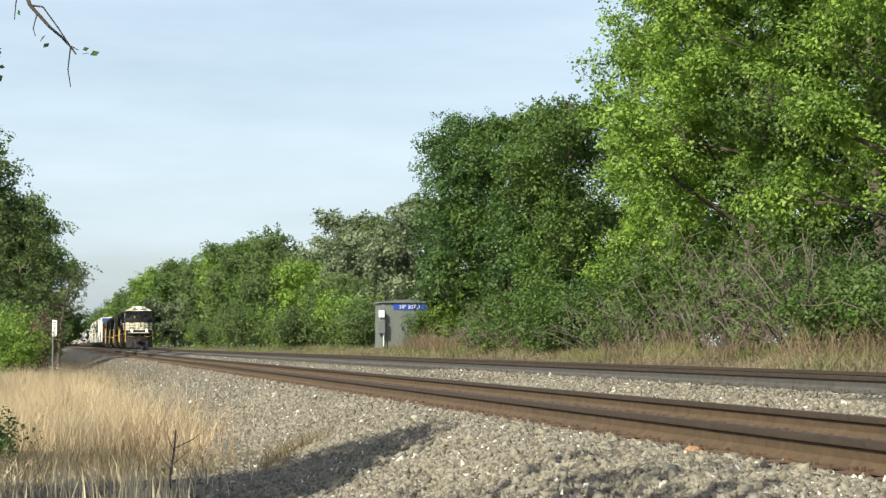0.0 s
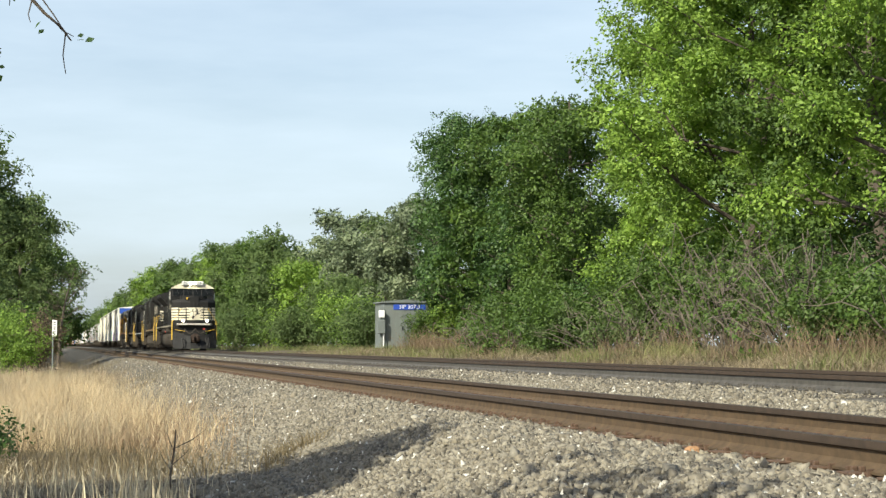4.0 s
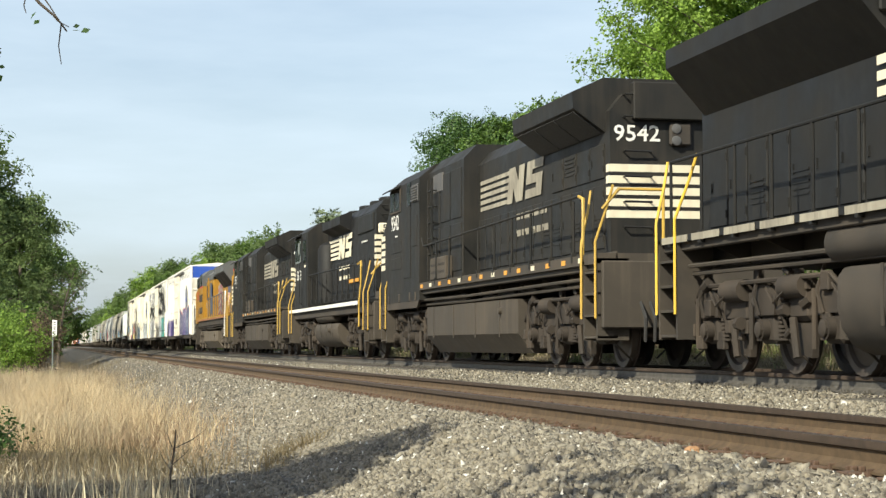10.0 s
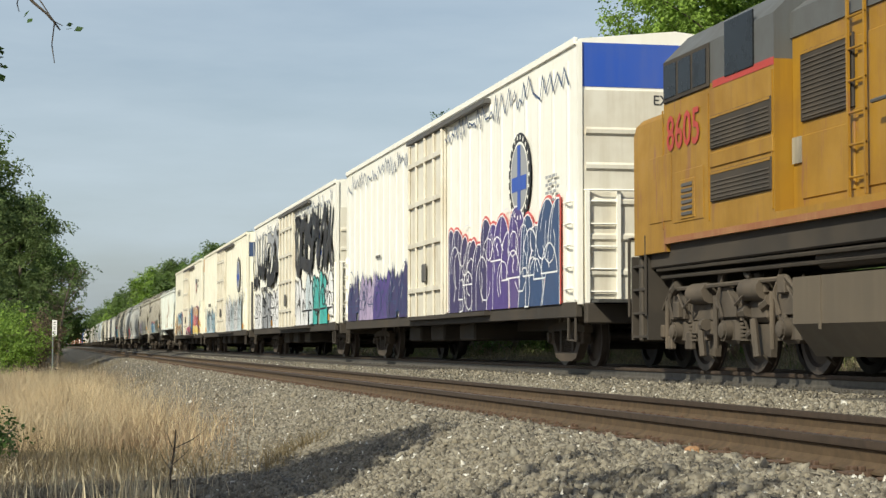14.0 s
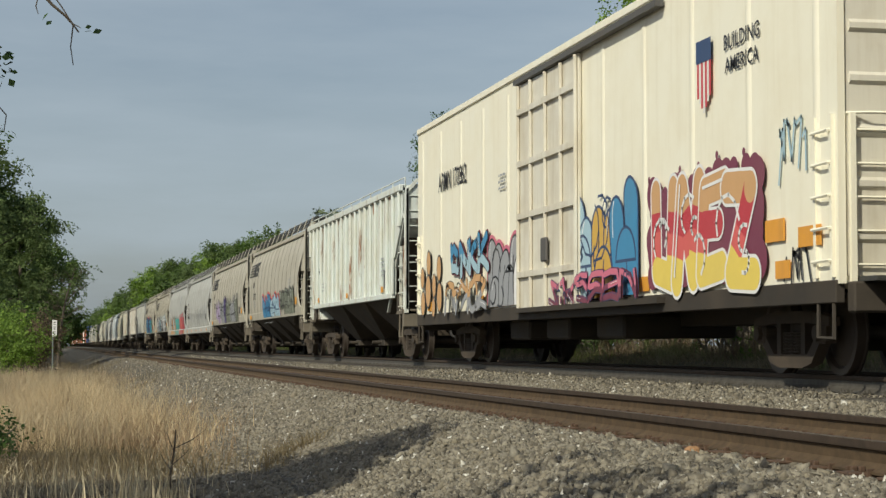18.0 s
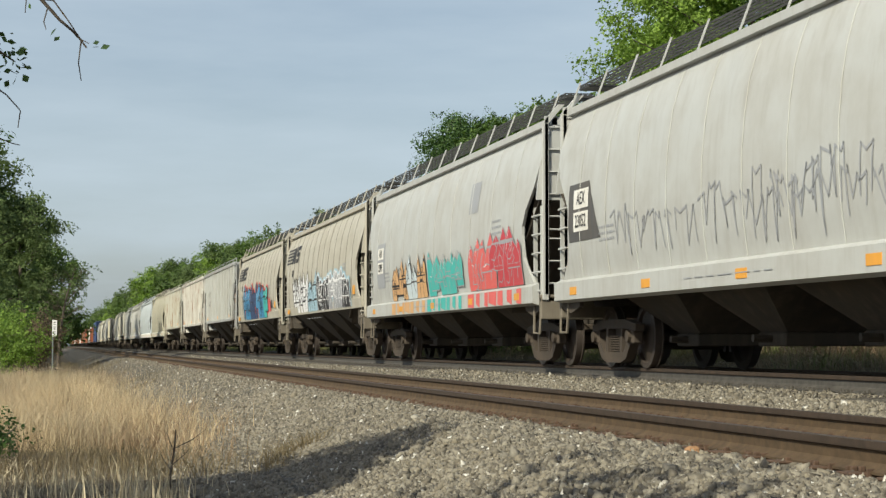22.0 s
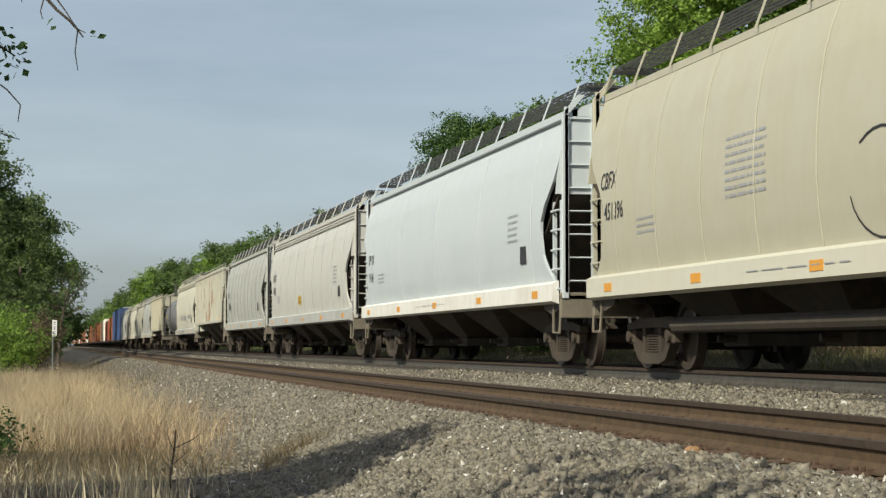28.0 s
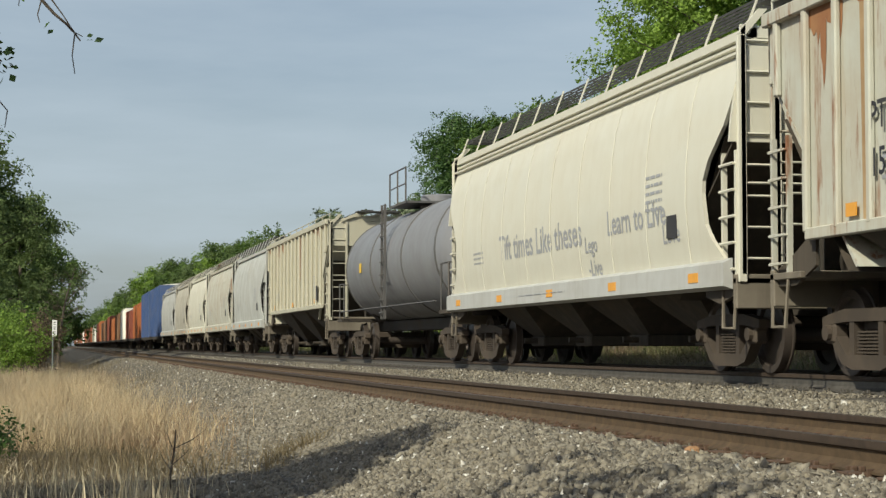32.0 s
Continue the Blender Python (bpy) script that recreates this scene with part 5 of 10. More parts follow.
def graffiti(t, y_front, y_rear, z0, z1, fills, side, seed, letters=5, outline="black", glowcol=None, shine="white", label="painted graffiti letters", style="block", word="", cloud=False, along=False, dense=False, lift=0.006):
    """Sprayed lettering: fat strokes with a dark outline, fills that change with height, and highlights."""
    rnd = random.Random(seed)
    inks = [outline] + list(fills) + [shine] + ([glowcol] if glowcol else [])
    b = Build()
    H, W = z1 - z0, y_rear - y_front
    cell = W / letters
    strokes = []
    for k in range(letters):
        c0 = y_rear - k * cell
        lean, lift, tall = rnd.uniform(-0.12, 0.2), rnd.uniform(0, 0.12), rnd.uniform(0.8, 0.95)
        fu, fv = (False, False) if word else (rnd.random() < 0.5, rnd.random() < 0.6)
        wide = 1.0 if word else 1.22
        for line in GLYPHS[word[k] if word else rnd.choice(sorted(GLYPHS))]:
            pts = []
            for u, v in line:
                u, v = (1 - u if fu else u), (1 - v if fv else v)
                if not word:
                    u, v = (u - 0.5) * wide + 0.5 + rnd.uniform(-0.13, 0.13), v + rnd.uniform(-0.12, 0.12)
                v2 = min(0.97, max(0.03, lift + v * tall + rnd.uniform(-0.04, 0.04)))
                y = c0 - cell * (0.02 + u * 0.98 + lean * (v - 0.5) + rnd.uniform(-0.05, 0.05))
                pts.append((min(max(y, y_front), y_rear), z0 + H * v2))
            if not word:
                # bend every stroke a little
                bent = [pts[0]]
                for p, q in zip(pts, pts[1:]):
                    k2 = rnd.uniform(-0.2, 0.2)
                    bent += [((p[0] + q[0]) / 2 - (q[1] - p[1]) * k2, min(z1, max(z0, (p[1] + q[1]) / 2 + (q[0] - p[0]) * k2))), q]
                pts = bent
            strokes.append((k, pts, min(H * 0.15, cell * 0.19) * rnd.uniform(0.9, 1.15) * (0.62 if style == "spike" else 1.0)))
    step = [lift]

    def fat(pts, half, slots):
        """One stroke with round joints; every piece lies a hair above the last."""
        for j, (p, q) in enumerate(zip(pts, pts[1:])):
            n = 4 if len(slots) > 1 else 1
            for i in range(n):
                a, c = i / n, (i + 1) / n
                m = (p[1] + (q[1] - p[1]) * (a + c) / 2 - z0) / H
                b.slot = slots[min(len(slots) - 1, max(0, int(m * len(slots))))]
                step[0] += 0.00004
                ribbon(b, side, [(p[0] + (q[0] - p[0]) * a, p[1] + (q[1] - p[1]) * a), (p[0] + (q[0] - p[0]) * c, p[1] + (q[1] - p[1]) * c)], half, step[0], 0.0)
        for y, z in pts:
            b.slot = slots[min(len(slots) - 1, max(0, int((z - z0) / H * len(slots))))]
            step[0] += 0.00004
            disc(b, side, y, z, half, half, step[0])
    if glowcol:
        b.slot = len(inks) - 1
        if cloud:
            side_quad(b, side, [(y_rear + 0.05, z0 + 0.1), (y_front - 0.05, z0 + 0.1), (y_front - 0.05, z1 - 0.1), (y_rear + 0.05, z1 - 0.1)], step[0])
            for i in range(46):
                f = i / 46 * 4
                y, z = ((y_front + W * f, z1), (y_rear, z1 - H * (f - 1)), (y_rear - W * (f - 2), z0 + 0.1), (y_front, z0 + H * (f - 3)))[int(f)]
                r = rnd.uniform(0.12, 0.26)
                step[0] += 0.00004
                disc(b, side, y + rnd.uniform(-0.1, 0.1), max(z0 + r, z + rnd.uniform(-0.12, 0.05)), r, r, step[0])
                if i % 3 == 0 and f < 2:
                    disc(b, side, y + rnd.uniform(-0.4, 0.4), z + rnd.uniform(0.15, 0.3), 0.05, 0.05, step[0])
        else:
            for k, pts, h in strokes:
                fat(pts, h * 1.42, [b.slot])
    order = list(range(1, 1 + len(fills)))
    if dense:
        step[0] += 0.0005
        for k in range(letters):
            b.slot = order[min(len(order) - 1, k * len(order) // letters)] if along else order[0]
            a, c = y_rear - k * cell, y_rear - (k + 1) * cell
            side_quad(b, side, [(a, z0 + 0.02), (c, z0 + 0.02), (c, z0 + H * rnd.uniform(0.6, 0.85)), (a, z0 + H * rnd.uniform(0.6, 0.85))], step[0])
    for k in range(letters):
        mine = [(pts, h) for q, pts, h in strokes if q == k]
        step[0] += 0.001
        for pts, h in mine:
            fat(pts, h * 1.22, [0])
        step[0] += 0.001
        for pts, h in mine:
            fat(pts, h, [order[min(len(order) - 1, k * len(order) // letters)]] if along else order)
    step[0] += 0.001
    b.slot = 0
    for i in range(letters * (5 if dense else 2)):
        # loose curls over the letters
        y, z, r, a = rnd.uniform(y_front + 0.2, y_rear - 0.2), rnd.uniform(z0 + 0.2 * H, z1 - 0.15 * H), rnd.uniform(0.06, 0.2) * H, rnd.uniform(0, 6.28)
        pts = [(y + math.cos(a + j * 0.55) * r * (1 + 0.14 * j), min(z1, max(z0, z + math.sin(a + j * 0.55) * r * (1 + 0.14 * j)))) for j in range(7)]
        step[0] += 0.00004
        ribbon(b, side, pts, 0.022 * H ** 0.5, step[0])
    b.slot = 1 + len(fills)
    for k, pts, h in strokes:
        if rnd.random() < 0.5:
            step[0] += 0.00004
            ribbon(b, side, [(p[0] + h * 0.35, p[1] + h * 0.3) for p in pts[:2]], h * 0.12, step[0])
    return part("graffiti", b, [INKS[i] for i in inks], t, label, smooth=0)


def plumes(t, y_front, y_rear, z0, z1, fills, side, seed, letters=6, outline="black", rim=None, shine="white", tip="round", label="painted graffiti letters", lift=0.006, line=0.03, along=True, wide=0.62, curls=2, floor=True):
    """Sprayed lettering of leaning columns with round or pointed heads, three to a letter, each with its outline, fill and inner lines."""
    rnd = random.Random(seed)
    inks = [outline] + list(fills) + [shine] + ([rim] if rim else [])
    b = Build()
    H, cell = z1 - z0, (y_rear - y_front) / letters
    step = [lift]

    def column(c, w, low, top, lean, bend, slot, grow):
        """One filled column between heights, widened by grow all round."""
        rows = 9
        top2, low2 = min(z1 + grow, top + grow), max(z0, low - grow)
        cut = []
        for i in range(rows + 1):
            f = i / rows
            f = 1 - (1 - f) ** 1.6
            z = low2 + (top2 - low2) * f
            g = (z - z0) / H
            if tip == "round":
                q = max(0.0, (z - (top2 - w * 1.1)) / (w * 1.1))
                h = (w + grow) * math.sqrt(max(0.02, 1 - q * q))
            else:
                q = max(0.0, (f - 0.45) / 0.55)
                h = (w + grow) * max(0.06, 1 - q ** 1.3)
            m = c - lean * (g - 0.5) * H + bend * math.sin(3.1 * g) * cell
            cut.append((min(y_rear + grow, m + h), max(y_front - grow, m - h), z))
        b.slot = slot
        step[0] += 0.0002
        for (a, p, z), (d, q, zz) in zip(cut, cut[1:]):
            side_quad(b, side, [(a, z), (p, z), (q, zz), (d, zz)], step[0])
        return cut

    todo = []
    for k in range(letters):
        c0 = y_rear - (k + 0.5) * cell
        lean, slot = rnd.uniform(-0.18, 0.28), (1 + min(len(fills) - 1, k * len(fills) // letters) if along else 1 + k % len(fills))
        n = rnd.choice((2, 2, 3))
        for j in range(n):
            c = c0 + cell * ((j + 0.5) / n - 0.5) * -1.05
            top = z0 + H * rnd.uniform(0.68, 1.0)
            low = z0 if rnd.random() < 0.75 else z0 + H * rnd.uniform(0.12, 0.4)
            todo.append((c, cell / n * wide * rnd.uniform(0.8, 1.25), low, top, lean + rnd.uniform(-0.1, 0.1), rnd.uniform(-0.12, 0.12), slot))
        # the bar that ties the columns of a letter together
        todo.append((c0, cell * 0.4, z0 + H * rnd.choice((0.0, 0.3, 0.5)), z0 + H * rnd.choice((0.42, 0.55, 0.72)), 0.0, 0.0, slot))
    if rim:
        for c, w, low, top, lean, bend, slot in todo:
            column(c, w, low, top, lean, bend, len(inks) - 1, line * 2.6)
        step[0] += 0.0015
    for i in range(0, len(todo)):
        c, w, low, top, lean, bend, slot = todo[i]
        column(c, w, low, top, lean, bend, 0, line)
        cut = column(c, w, low, top, lean, bend, slot, 0.0)
        step[0] += 0.0002
        if rnd.random() < 0.55:
            b.slot = 1 + len(fills)
            ribbon(b, side, [(a * 0.8 + p * 0.2, z) for a, p, z in cut[4:9]], line * 0.35, step[0])
        if rnd.random() < 0.6:
            # a slit or counter inside the column
            b.slot = 0
            m = [((a + p) / 2 + rnd.uniform(-0.2, 0.2) * w, z) for a, p, z in cut[1:6]]
            ribbon(b, side, m, line * rnd.uniform(0.4, 0.9), step[0])
    b.slot = 0
    for i in range(letters * curls):
        y, z, r, a = rnd.uniform(y_front + 0.2, y_rear - 0.2), rnd.uniform(z0 + 0.15 * H, z1 - 0.25 * H), rnd.uniform(0.08, 0.2) * H, rnd.uniform(0, 6.28)
        pts = [(y + math.cos(a + j * 0.6) * r * (1 + 0.16 * j), min(z1, max(z0, z + math.sin(a + j * 0.6) * r * (1 + 0.16 * j)))) for j in range(7)]
        step[0] += 0.0001
        ribbon(b, side, pts, line * 0.45, step[0])
    return part("graffiti", b, [INKS[i] for i in inks], t, label, smooth=0)


def tag_line(t, y_front, y_rear, z0, z1, ink, side, seed, label="scrawled graffiti in thin paint lines", half=0.022, turns=16):
    """Thin sprayed scribble."""
    rnd = random.Random(seed)
    b = Build()
    y, pts = y_rear, []
    for i in range(turns):
        y = y_rear + (y_front - y_rear) * (i + rnd.uniform(-0.3, 0.9)) / turns
        pts.append((y, z0 + (z1 - z0) * (rnd.uniform(0.5, 1) if i % 2 else rnd.uniform(0, 0.45))))
    for i in range(0, turns - 1):
        if rnd.random() < 0.82:
            (a, c), (d, e) = pts[i], pts[i + 1]
            m = ((a + d) / 2 + rnd.uniform(-0.15, 0.15), max(c, e) + 0.08)
            ribbon(b, side, [pts[i], m, pts[i + 1]], half, 0.007)
    return part("graffiti", b, INKS[ink], t, label, smooth=0)


def company_mark(t, y_rear, y_front, z0, z1, mat, side, slant=0.25):
    """The railway's mark as plain shapes: slanting bars and two block figures."""
    b = Build()
    w, h = y_rear - y_front, z1 - z0
    n = 5
    for i in range(n):
        a, c = z0 + h * i / n + h * 0.03, z0 + h * (i + 1) / n - h * 0.05
        la, lc = (y_rear, y_front + w * 0.52 - slant * (i / n) * h)
        side_quad(b, side, [(la, a), (lc, a), (lc - slant * h / n, c), (la, c)], 0.007)
    def slanted(y0, y1, a, c, off):
        """A bar between heights a and c (parts of h), leaning with the rest."""
        side_quad(b, side, [(y0 - slant * h * a, z0 + h * a), (y1 - slant * h * a, z0 + h * a), (y1 - slant * h * c, z0 + h * c), (y0 - slant * h * c, z0 + h * c)], off)
    p = y_front + w * 0.54
    slanted(p, p - w * 0.085, 0.0, 1.0, 0.008)
    slanted(p - w * 0.16, p - w * 0.245, 0.0, 1.0, 0.008)
    side_quad(b, side, [(p - slant * h, z1), (p - slant * h - w * 0.1, z1), (p - w * 0.245, z0), (p - w * 0.145, z0)], 0.010)
    p -= w * 0.285
    for a, c in ((0.0, 0.24), (0.38, 0.62), (0.76, 1.0)):
        slanted(p, p - w * 0.235, a, c, 0.008)
    slanted(p, p - w * 0.085, 0.5, 0.9, 0.009)
    slanted(p - w * 0.15, p - w * 0.235, 0.1, 0.5, 0.009)
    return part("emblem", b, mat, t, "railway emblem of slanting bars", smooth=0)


# ---------------------------------------------------------------- train: locomotives


def rail_line(t, pts, posts, mat, r=0.022, foot=1.75, name="handrail", label=""):
    b = Build()
    b.pipe(pts, r, 6)
    for x, y, z in posts:
        b.cyl((x, y, foot), (x, y, z), r * 0.95, 6)
        b.box(x - 0.04, x + 0.04, y - 0.04, y + 0.04, foot - 0.1, foot + 0.05)
    return part(name, b, mat, t, label)


def fuel_tank(t, y0, y1, z0, z1, mat, half=1.42, slope=0.35, label="dusty fuel tank", boxy=False):
    b = Build()
    w = half
    sec = [(-w + 0.08, z1), (-w, z1 - 0.1), (-w - 0.01, z0 + 0.5), (-w + 0.05, z0 + 0.28), (-w + 0.18, z0 + 0.1), (-w + 0.4, z0), (w - 0.4, z0), (w - 0.18, z0 + 0.1), (w - 0.05, z0 + 0.28), (w + 0.01, z0 + 0.5), (w, z1 - 0.1), (w - 0.08, z1)]
    if boxy:
        sec = [(-w, z1), (-w, z0 + 0.36), (-w + 0.3, z0), (w - 0.3, z0), (w, z0 + 0.36), (w, z1)]
    rings = [[(x * (0.93 if q in (0, 3) else 1), y, z) for x, z in sec] for q, y in enumerate((y0, y0 + slope, y1 - slope, y1))]
    b.loft(rings)
    part("fuel_tank", b, mat, t, label, smooth=20 if boxy else 50)
    for i in range(4):
        y = y0 + (y1 - y0) * (i + 0.5) / 4
        part("tank_strap", Build().box(-w - 0.012, -w, y - 0.03, y + 0.03, z0 + 0.3, z1), mat, t)
    part("filler_cap", Build().cyl((-w, y0 + 0.9, z1 - 0.2), (-w - 0.06, y0 + 0.9, z1 - 0.2), 0.06, 10), mat, t)


def hood_side(t, y0, y1, z0, z1, x, mat, n, seed=1, latch=None):
    """Access doors along a hood, each with hinges and a latch, on both sides."""
    rnd = random.Random(seed)
    w = (y1 - y0) / n
    for i in range(n):
        a, c = y0 + i * w + 0.03, y0 + (i + 1) * w - 0.03
        b = Build()
        b.box(-x - 0.022, -x + 0.01, a, c, z0, z1, 0.01)
        for z in (z0 + 0.15, z1 - 0.15):
            b.cyl((-x - 0.03, a + 0.01, z - 0.05), (-x - 0.03, a + 0.01, z + 0.05), 0.014, 6)
        b.box(-x - 0.04, -x - 0.02, c - 0.1, c - 0.06, (z0 + z1) / 2 - 0.06, (z0 + z1) / 2 + 0.06)
        if rnd.random() < 0.3:
            for k in range(5):
                b.box(-x - 0.034, -x - 0.02, a + 0.08, c - 0.08, z0 + 0.2 + k * 0.07, z0 + 0.23 + k * 0.07)
        part("hood_door", b, mat, t)


def step_well(t, y, s, mat=None, rail=None, z1=1.75, x=1.5, label="yellow grab rail", lean=0.2, up=1.1):
    """Corner steps with grab rails on both sides; s: the end of the unit, -1 or 1."""
    for e in (-1, 1):
        for q in (0.0, 0.7):
            part("step_side", Build().prism([(y + s * q, 0.42), (y + s * q, z1), (y + s * (q + 0.06), z1), (y + s * (q + 0.06), 0.42)], "x", e * x, e * (x - 0.5)), mat or UNDER, t)
        for k in range(4):
            z = 0.45 + k * 0.33
            b = Build()
            b.box(e * (x - 0.004), e * (x - 0.32), y, y + s * 0.74, z, z + 0.035)
            b.box(e * (x - 0.32), e * (x - 0.3), y, y + s * 0.74, z, z + 0.33)
            part("step", b, mat or UNDER, t)
        for q in (0.0, 0.76):
            r = Build()
            r.pipe([(e * (x + 0.03), y + s * q, 0.75), (e * (x + 0.03), y + s * q, z1 + 0.25), (e * (x - lean * 0.6), y + s * (q + (0.15 if q else -0.1)), z1 + 0.25 + (up - 0.25) * 0.6), (e * (x - lean), y + s * (q + (0.25 if q else -0.18)), z1 + up)], 0.02, 6)
            part("grab_rail", r, rail or YELLOW, t, label)


def under_pipes(t, y0, y1, mat):
    for x, z in ((-1.36, 1.38), (-1.3, 1.28), (1.34, 1.36)):
        part("pipe", Build().pipe([(x, y0, z), (x, (y0 + y1) / 2, z - 0.04), (x, y1, z)], 0.03, 6), mat, t)


def roof_fans(t, ys, z, mat):
    for y in ys:
        b = Build()
        b.lathe((0, y, z), "z", [(0, 0.62), (0.12, 0.62), (0.15, 0.58), (0.12, 0.1), (0.12, 0.02)], 18)
        part("roof_fan", b, mat, t)


def front_stripes(t, plan, z0, z1, n, mat, gap=0.5):
    """Bands along a plan outline of (x, y) points, a few millimetres proud."""
    h = (z1 - z0) / (n + (n - 1) * gap)
    for i in range(n):
        b = Build()
        a = z0 + (1 + gap) * i * h
        for (x0, y0), (x1, y1) in zip(plan, plan[1:]):
            b.face([(x0, y0, a), (x1, y1, a), (x1, y1, a + h), (x0, y0, a + h)])
        part("stripe", b, mat, t, "cream safety stripe", smooth=0)


def lead_locomotive():
    t, L = vehicle("diesel_locomotive", "black wide-cab diesel locomotive with cream nose stripes leading the train", "locomotive", 204.5, 226.6, "locomotives of the train")
    part("underframe", Build().box(-0.85, 0.85, -10.2, 10.9, 1.38, 1.72, 0.02), UNDER, t)
    for e in (-1, 1):
        part("side_sill", Build().box(e * 1.36, e * 1.44, -10.2, 10.9, 1.58, 1.72, 0.015), UNDER, t)
    for i in range(12):
        part("outrigger", Build().prism([(-1.36, 1.6), (-1.36, 1.72), (-0.85, 1.72), (-0.85, 1.38)], "y", -10.2 + 0.6 + i * 1.7, -10.2 + 0.63 + i * 1.7), UNDER, t)
    part("walkway", Build().box(-1.5, 1.5, -10.1, 10.9, 1.70, 1.78), BLACK, t)
    for e in (-1, 1):
        for i in range(17):
            a = -9.2 + i * 1.18
            part("sill_stripe", Build().box(e * 1.5, e * 1.512, a, a + (1.18 if i < 7 else 1.0), 1.69, 1.78), FADED, t)
    # cab
    cab = Build()
    cab.prism([(-1.5, 1.78), (-1.5, 4.3), (-1.2, 4.54), (-0.6, 4.7), (0.6, 4.7), (1.2, 4.54), (1.5, 4.3), (1.5, 1.78)], "y", -8.0, -5.0)
    part("cab", cab, BLACK, t, smooth=20)
    # nose with a shallow V front
    plan = [(-1.5, -8.0), (-1.5, -9.3), (-0.95, -9.85), (0, -10.02), (0.95, -9.85), (1.5, -9.3), (1.5, -8.0)]
    part("nose", Build().prism(plan, "z", 1.78, 3.35), BLACK, t, smooth=20)
    top = Build()
    top.loft([[(x, y, 3.35) for x, y in plan], [(x * 0.98, min(-8.0, y + 0.15), 3.5 + (0.0 if abs(x) > 1.2 else 0.08)) for x, y in plan]])
    part("nose_top", top, BLACK, t, smooth=20)
    blk = [(-0.9, -8.0), (-0.9, -9.35), (-0.62, -9.78), (0, -9.9), (0.62, -9.78), (0.9, -9.35), (0.9, -8.0)]
    part("nose_block", Build().prism(blk, "z", 3.35, 3.82), BLACK, t, smooth=20)
    front_stripes(t, [(-1.505, -8.55), (-1.505, -9.305), (-0.955, -9.857), (0, -10.028), (0.955, -9.857), (1.505, -9.305), (1.505, -8.55)], 2.12, 2.98, 5, CREAM)
    # the emblem: a ragged cream field with a dark shape on it
    em = Build()
    field = [(-0.44, 2.12), (-0.38, 2.3), (-0.3, 2.36), (-0.34, 2.5), (-0.26, 2.62), (-0.36, 2.7), (-0.4, 2.82), (-0.28, 2.9), (-0.2, 2.98), (0.0, 2.98)]
    em.face([(x, -10.036 + abs(x) * 0.174, z) for x, z in field] + [(0.0, -10.036, 2.12)])
    field = [(0.0, 2.12), (0.5, 2.12), (0.44, 2.26), (0.36, 2.3), (0.4, 2.42), (0.48, 2.56), (0.5, 2.66), (0.42, 2.72), (0.5, 2.82), (0.38, 2.98), (0.0, 2.98)]
    em.face([(x, -10.036 + abs(x) * 0.174, z) for x, z in field])
    part("emblem_panel", em, CREAM, t, smooth=0)
    hz = Build()
    fig = [(-0.14, 2.18), (-0.05, 2.22), (0.0, 2.36), (0.1, 2.46), (0.2, 2.5), (0.34, 2.5), (0.36, 2.57), (0.24, 2.62), (0.2, 2.7), (0.24, 2.84), (0.16, 2.93), (0.02, 2.93), (-0.1, 2.86), (-0.24, 2.84), (-0.12, 2.76), (-0.08, 2.6), (-0.12, 2.42), (-0.17, 2.28)]
    hz.face([(x, -10.043 + abs(x) * 0.17, z) for x, z in fig])
    part("emblem", hz, INKS["black"], t, "dark emblem on the nose", smooth=0)
    d = Build()
    d.box(-0.32, 0.3, -10.0, -9.86, 3.02, 3.75, 0.01)
    for z in (3.15, 3.6):
        for x in (0.45, 0.62):
            d.box(x, x + 0.07, -9.93, -9.84, z, z + 0.05)
    d.box(-0.62, -0.42, -9.93, -9.8, 3.55, 3.68)
    part("nose_door", d, BLACK, t)
    part("warning_plate", Build().box(-0.56, -0.46, -9.945, -9.93, 3.56, 3.68), YELLOW, t)
    # windows
    for x0, x1 in ((-1.36, -0.66), (-0.58, -0.06), (0.06, 0.58), (0.66, 1.36)):
        f = Build()
        f.box(x0 - 0.04, x1 + 0.04, -8.03, -7.98, 3.83, 4.35, 0.01)
        w = part("windshield", f, RUBBER, t)
        part("pane", Build().box(x0, x1, -8.045, -8.03, 3.87, 4.31), GLASS, w)
        wp = Build().cyl(((x0 + x1) / 2 - 0.1, -8.06, 4.33), ((x0 + x1) / 2 + 0.05, -8.06, 3.98), 0.012, 5)
        part("wiper", wp, RUBBER, w)
    part("roof_front", Build().prism([(-1.52, 4.36), (-1.5, 4.4), (-1.0, 4.66), (-0.6, 4.74), (0.6, 4.74), (1.0, 4.66), (1.5, 4.4), (1.52, 4.36)], "y", -8.08, -7.9), CREAM, t, "cream panel above the windshield", smooth=0)
    for e in (-1, 1):
        f = Build().box(e * 1.5, e * 1.53, -7.85, -5.7, 3.56, 4.14, 0.01)
        w = part("cab_window", f, BLACK, t)
        for a in (-7.75, -7.02, -6.35):
            part("pane", Build().box(e * 1.53, e * 1.538, a, a + 0.6, 3.62, 4.08), GLASS, w)
        part("window_bar", Build().box(e * 1.54, e * 1.56, -7.84, -7.79, 3.55, 4.15), WHITE, w)
        part("window_bar", Build().box(e * 1.54, e * 1.56, -7.12, -7.07, 3.6, 4.1), WHITE, w)
        part("awning", Build().prism([(e * 1.5, 4.14), (e * 1.66, 4.1), (e * 1.66, 4.13), (e * 1.5, 4.19)], "y", -7.8, -5.7), BLACK, t)
    part("cab_roof_edge", Build().box(-1.3, 1.3, -7.9, -5.1, 4.45, 4.5, 0.01), BLACK, t)
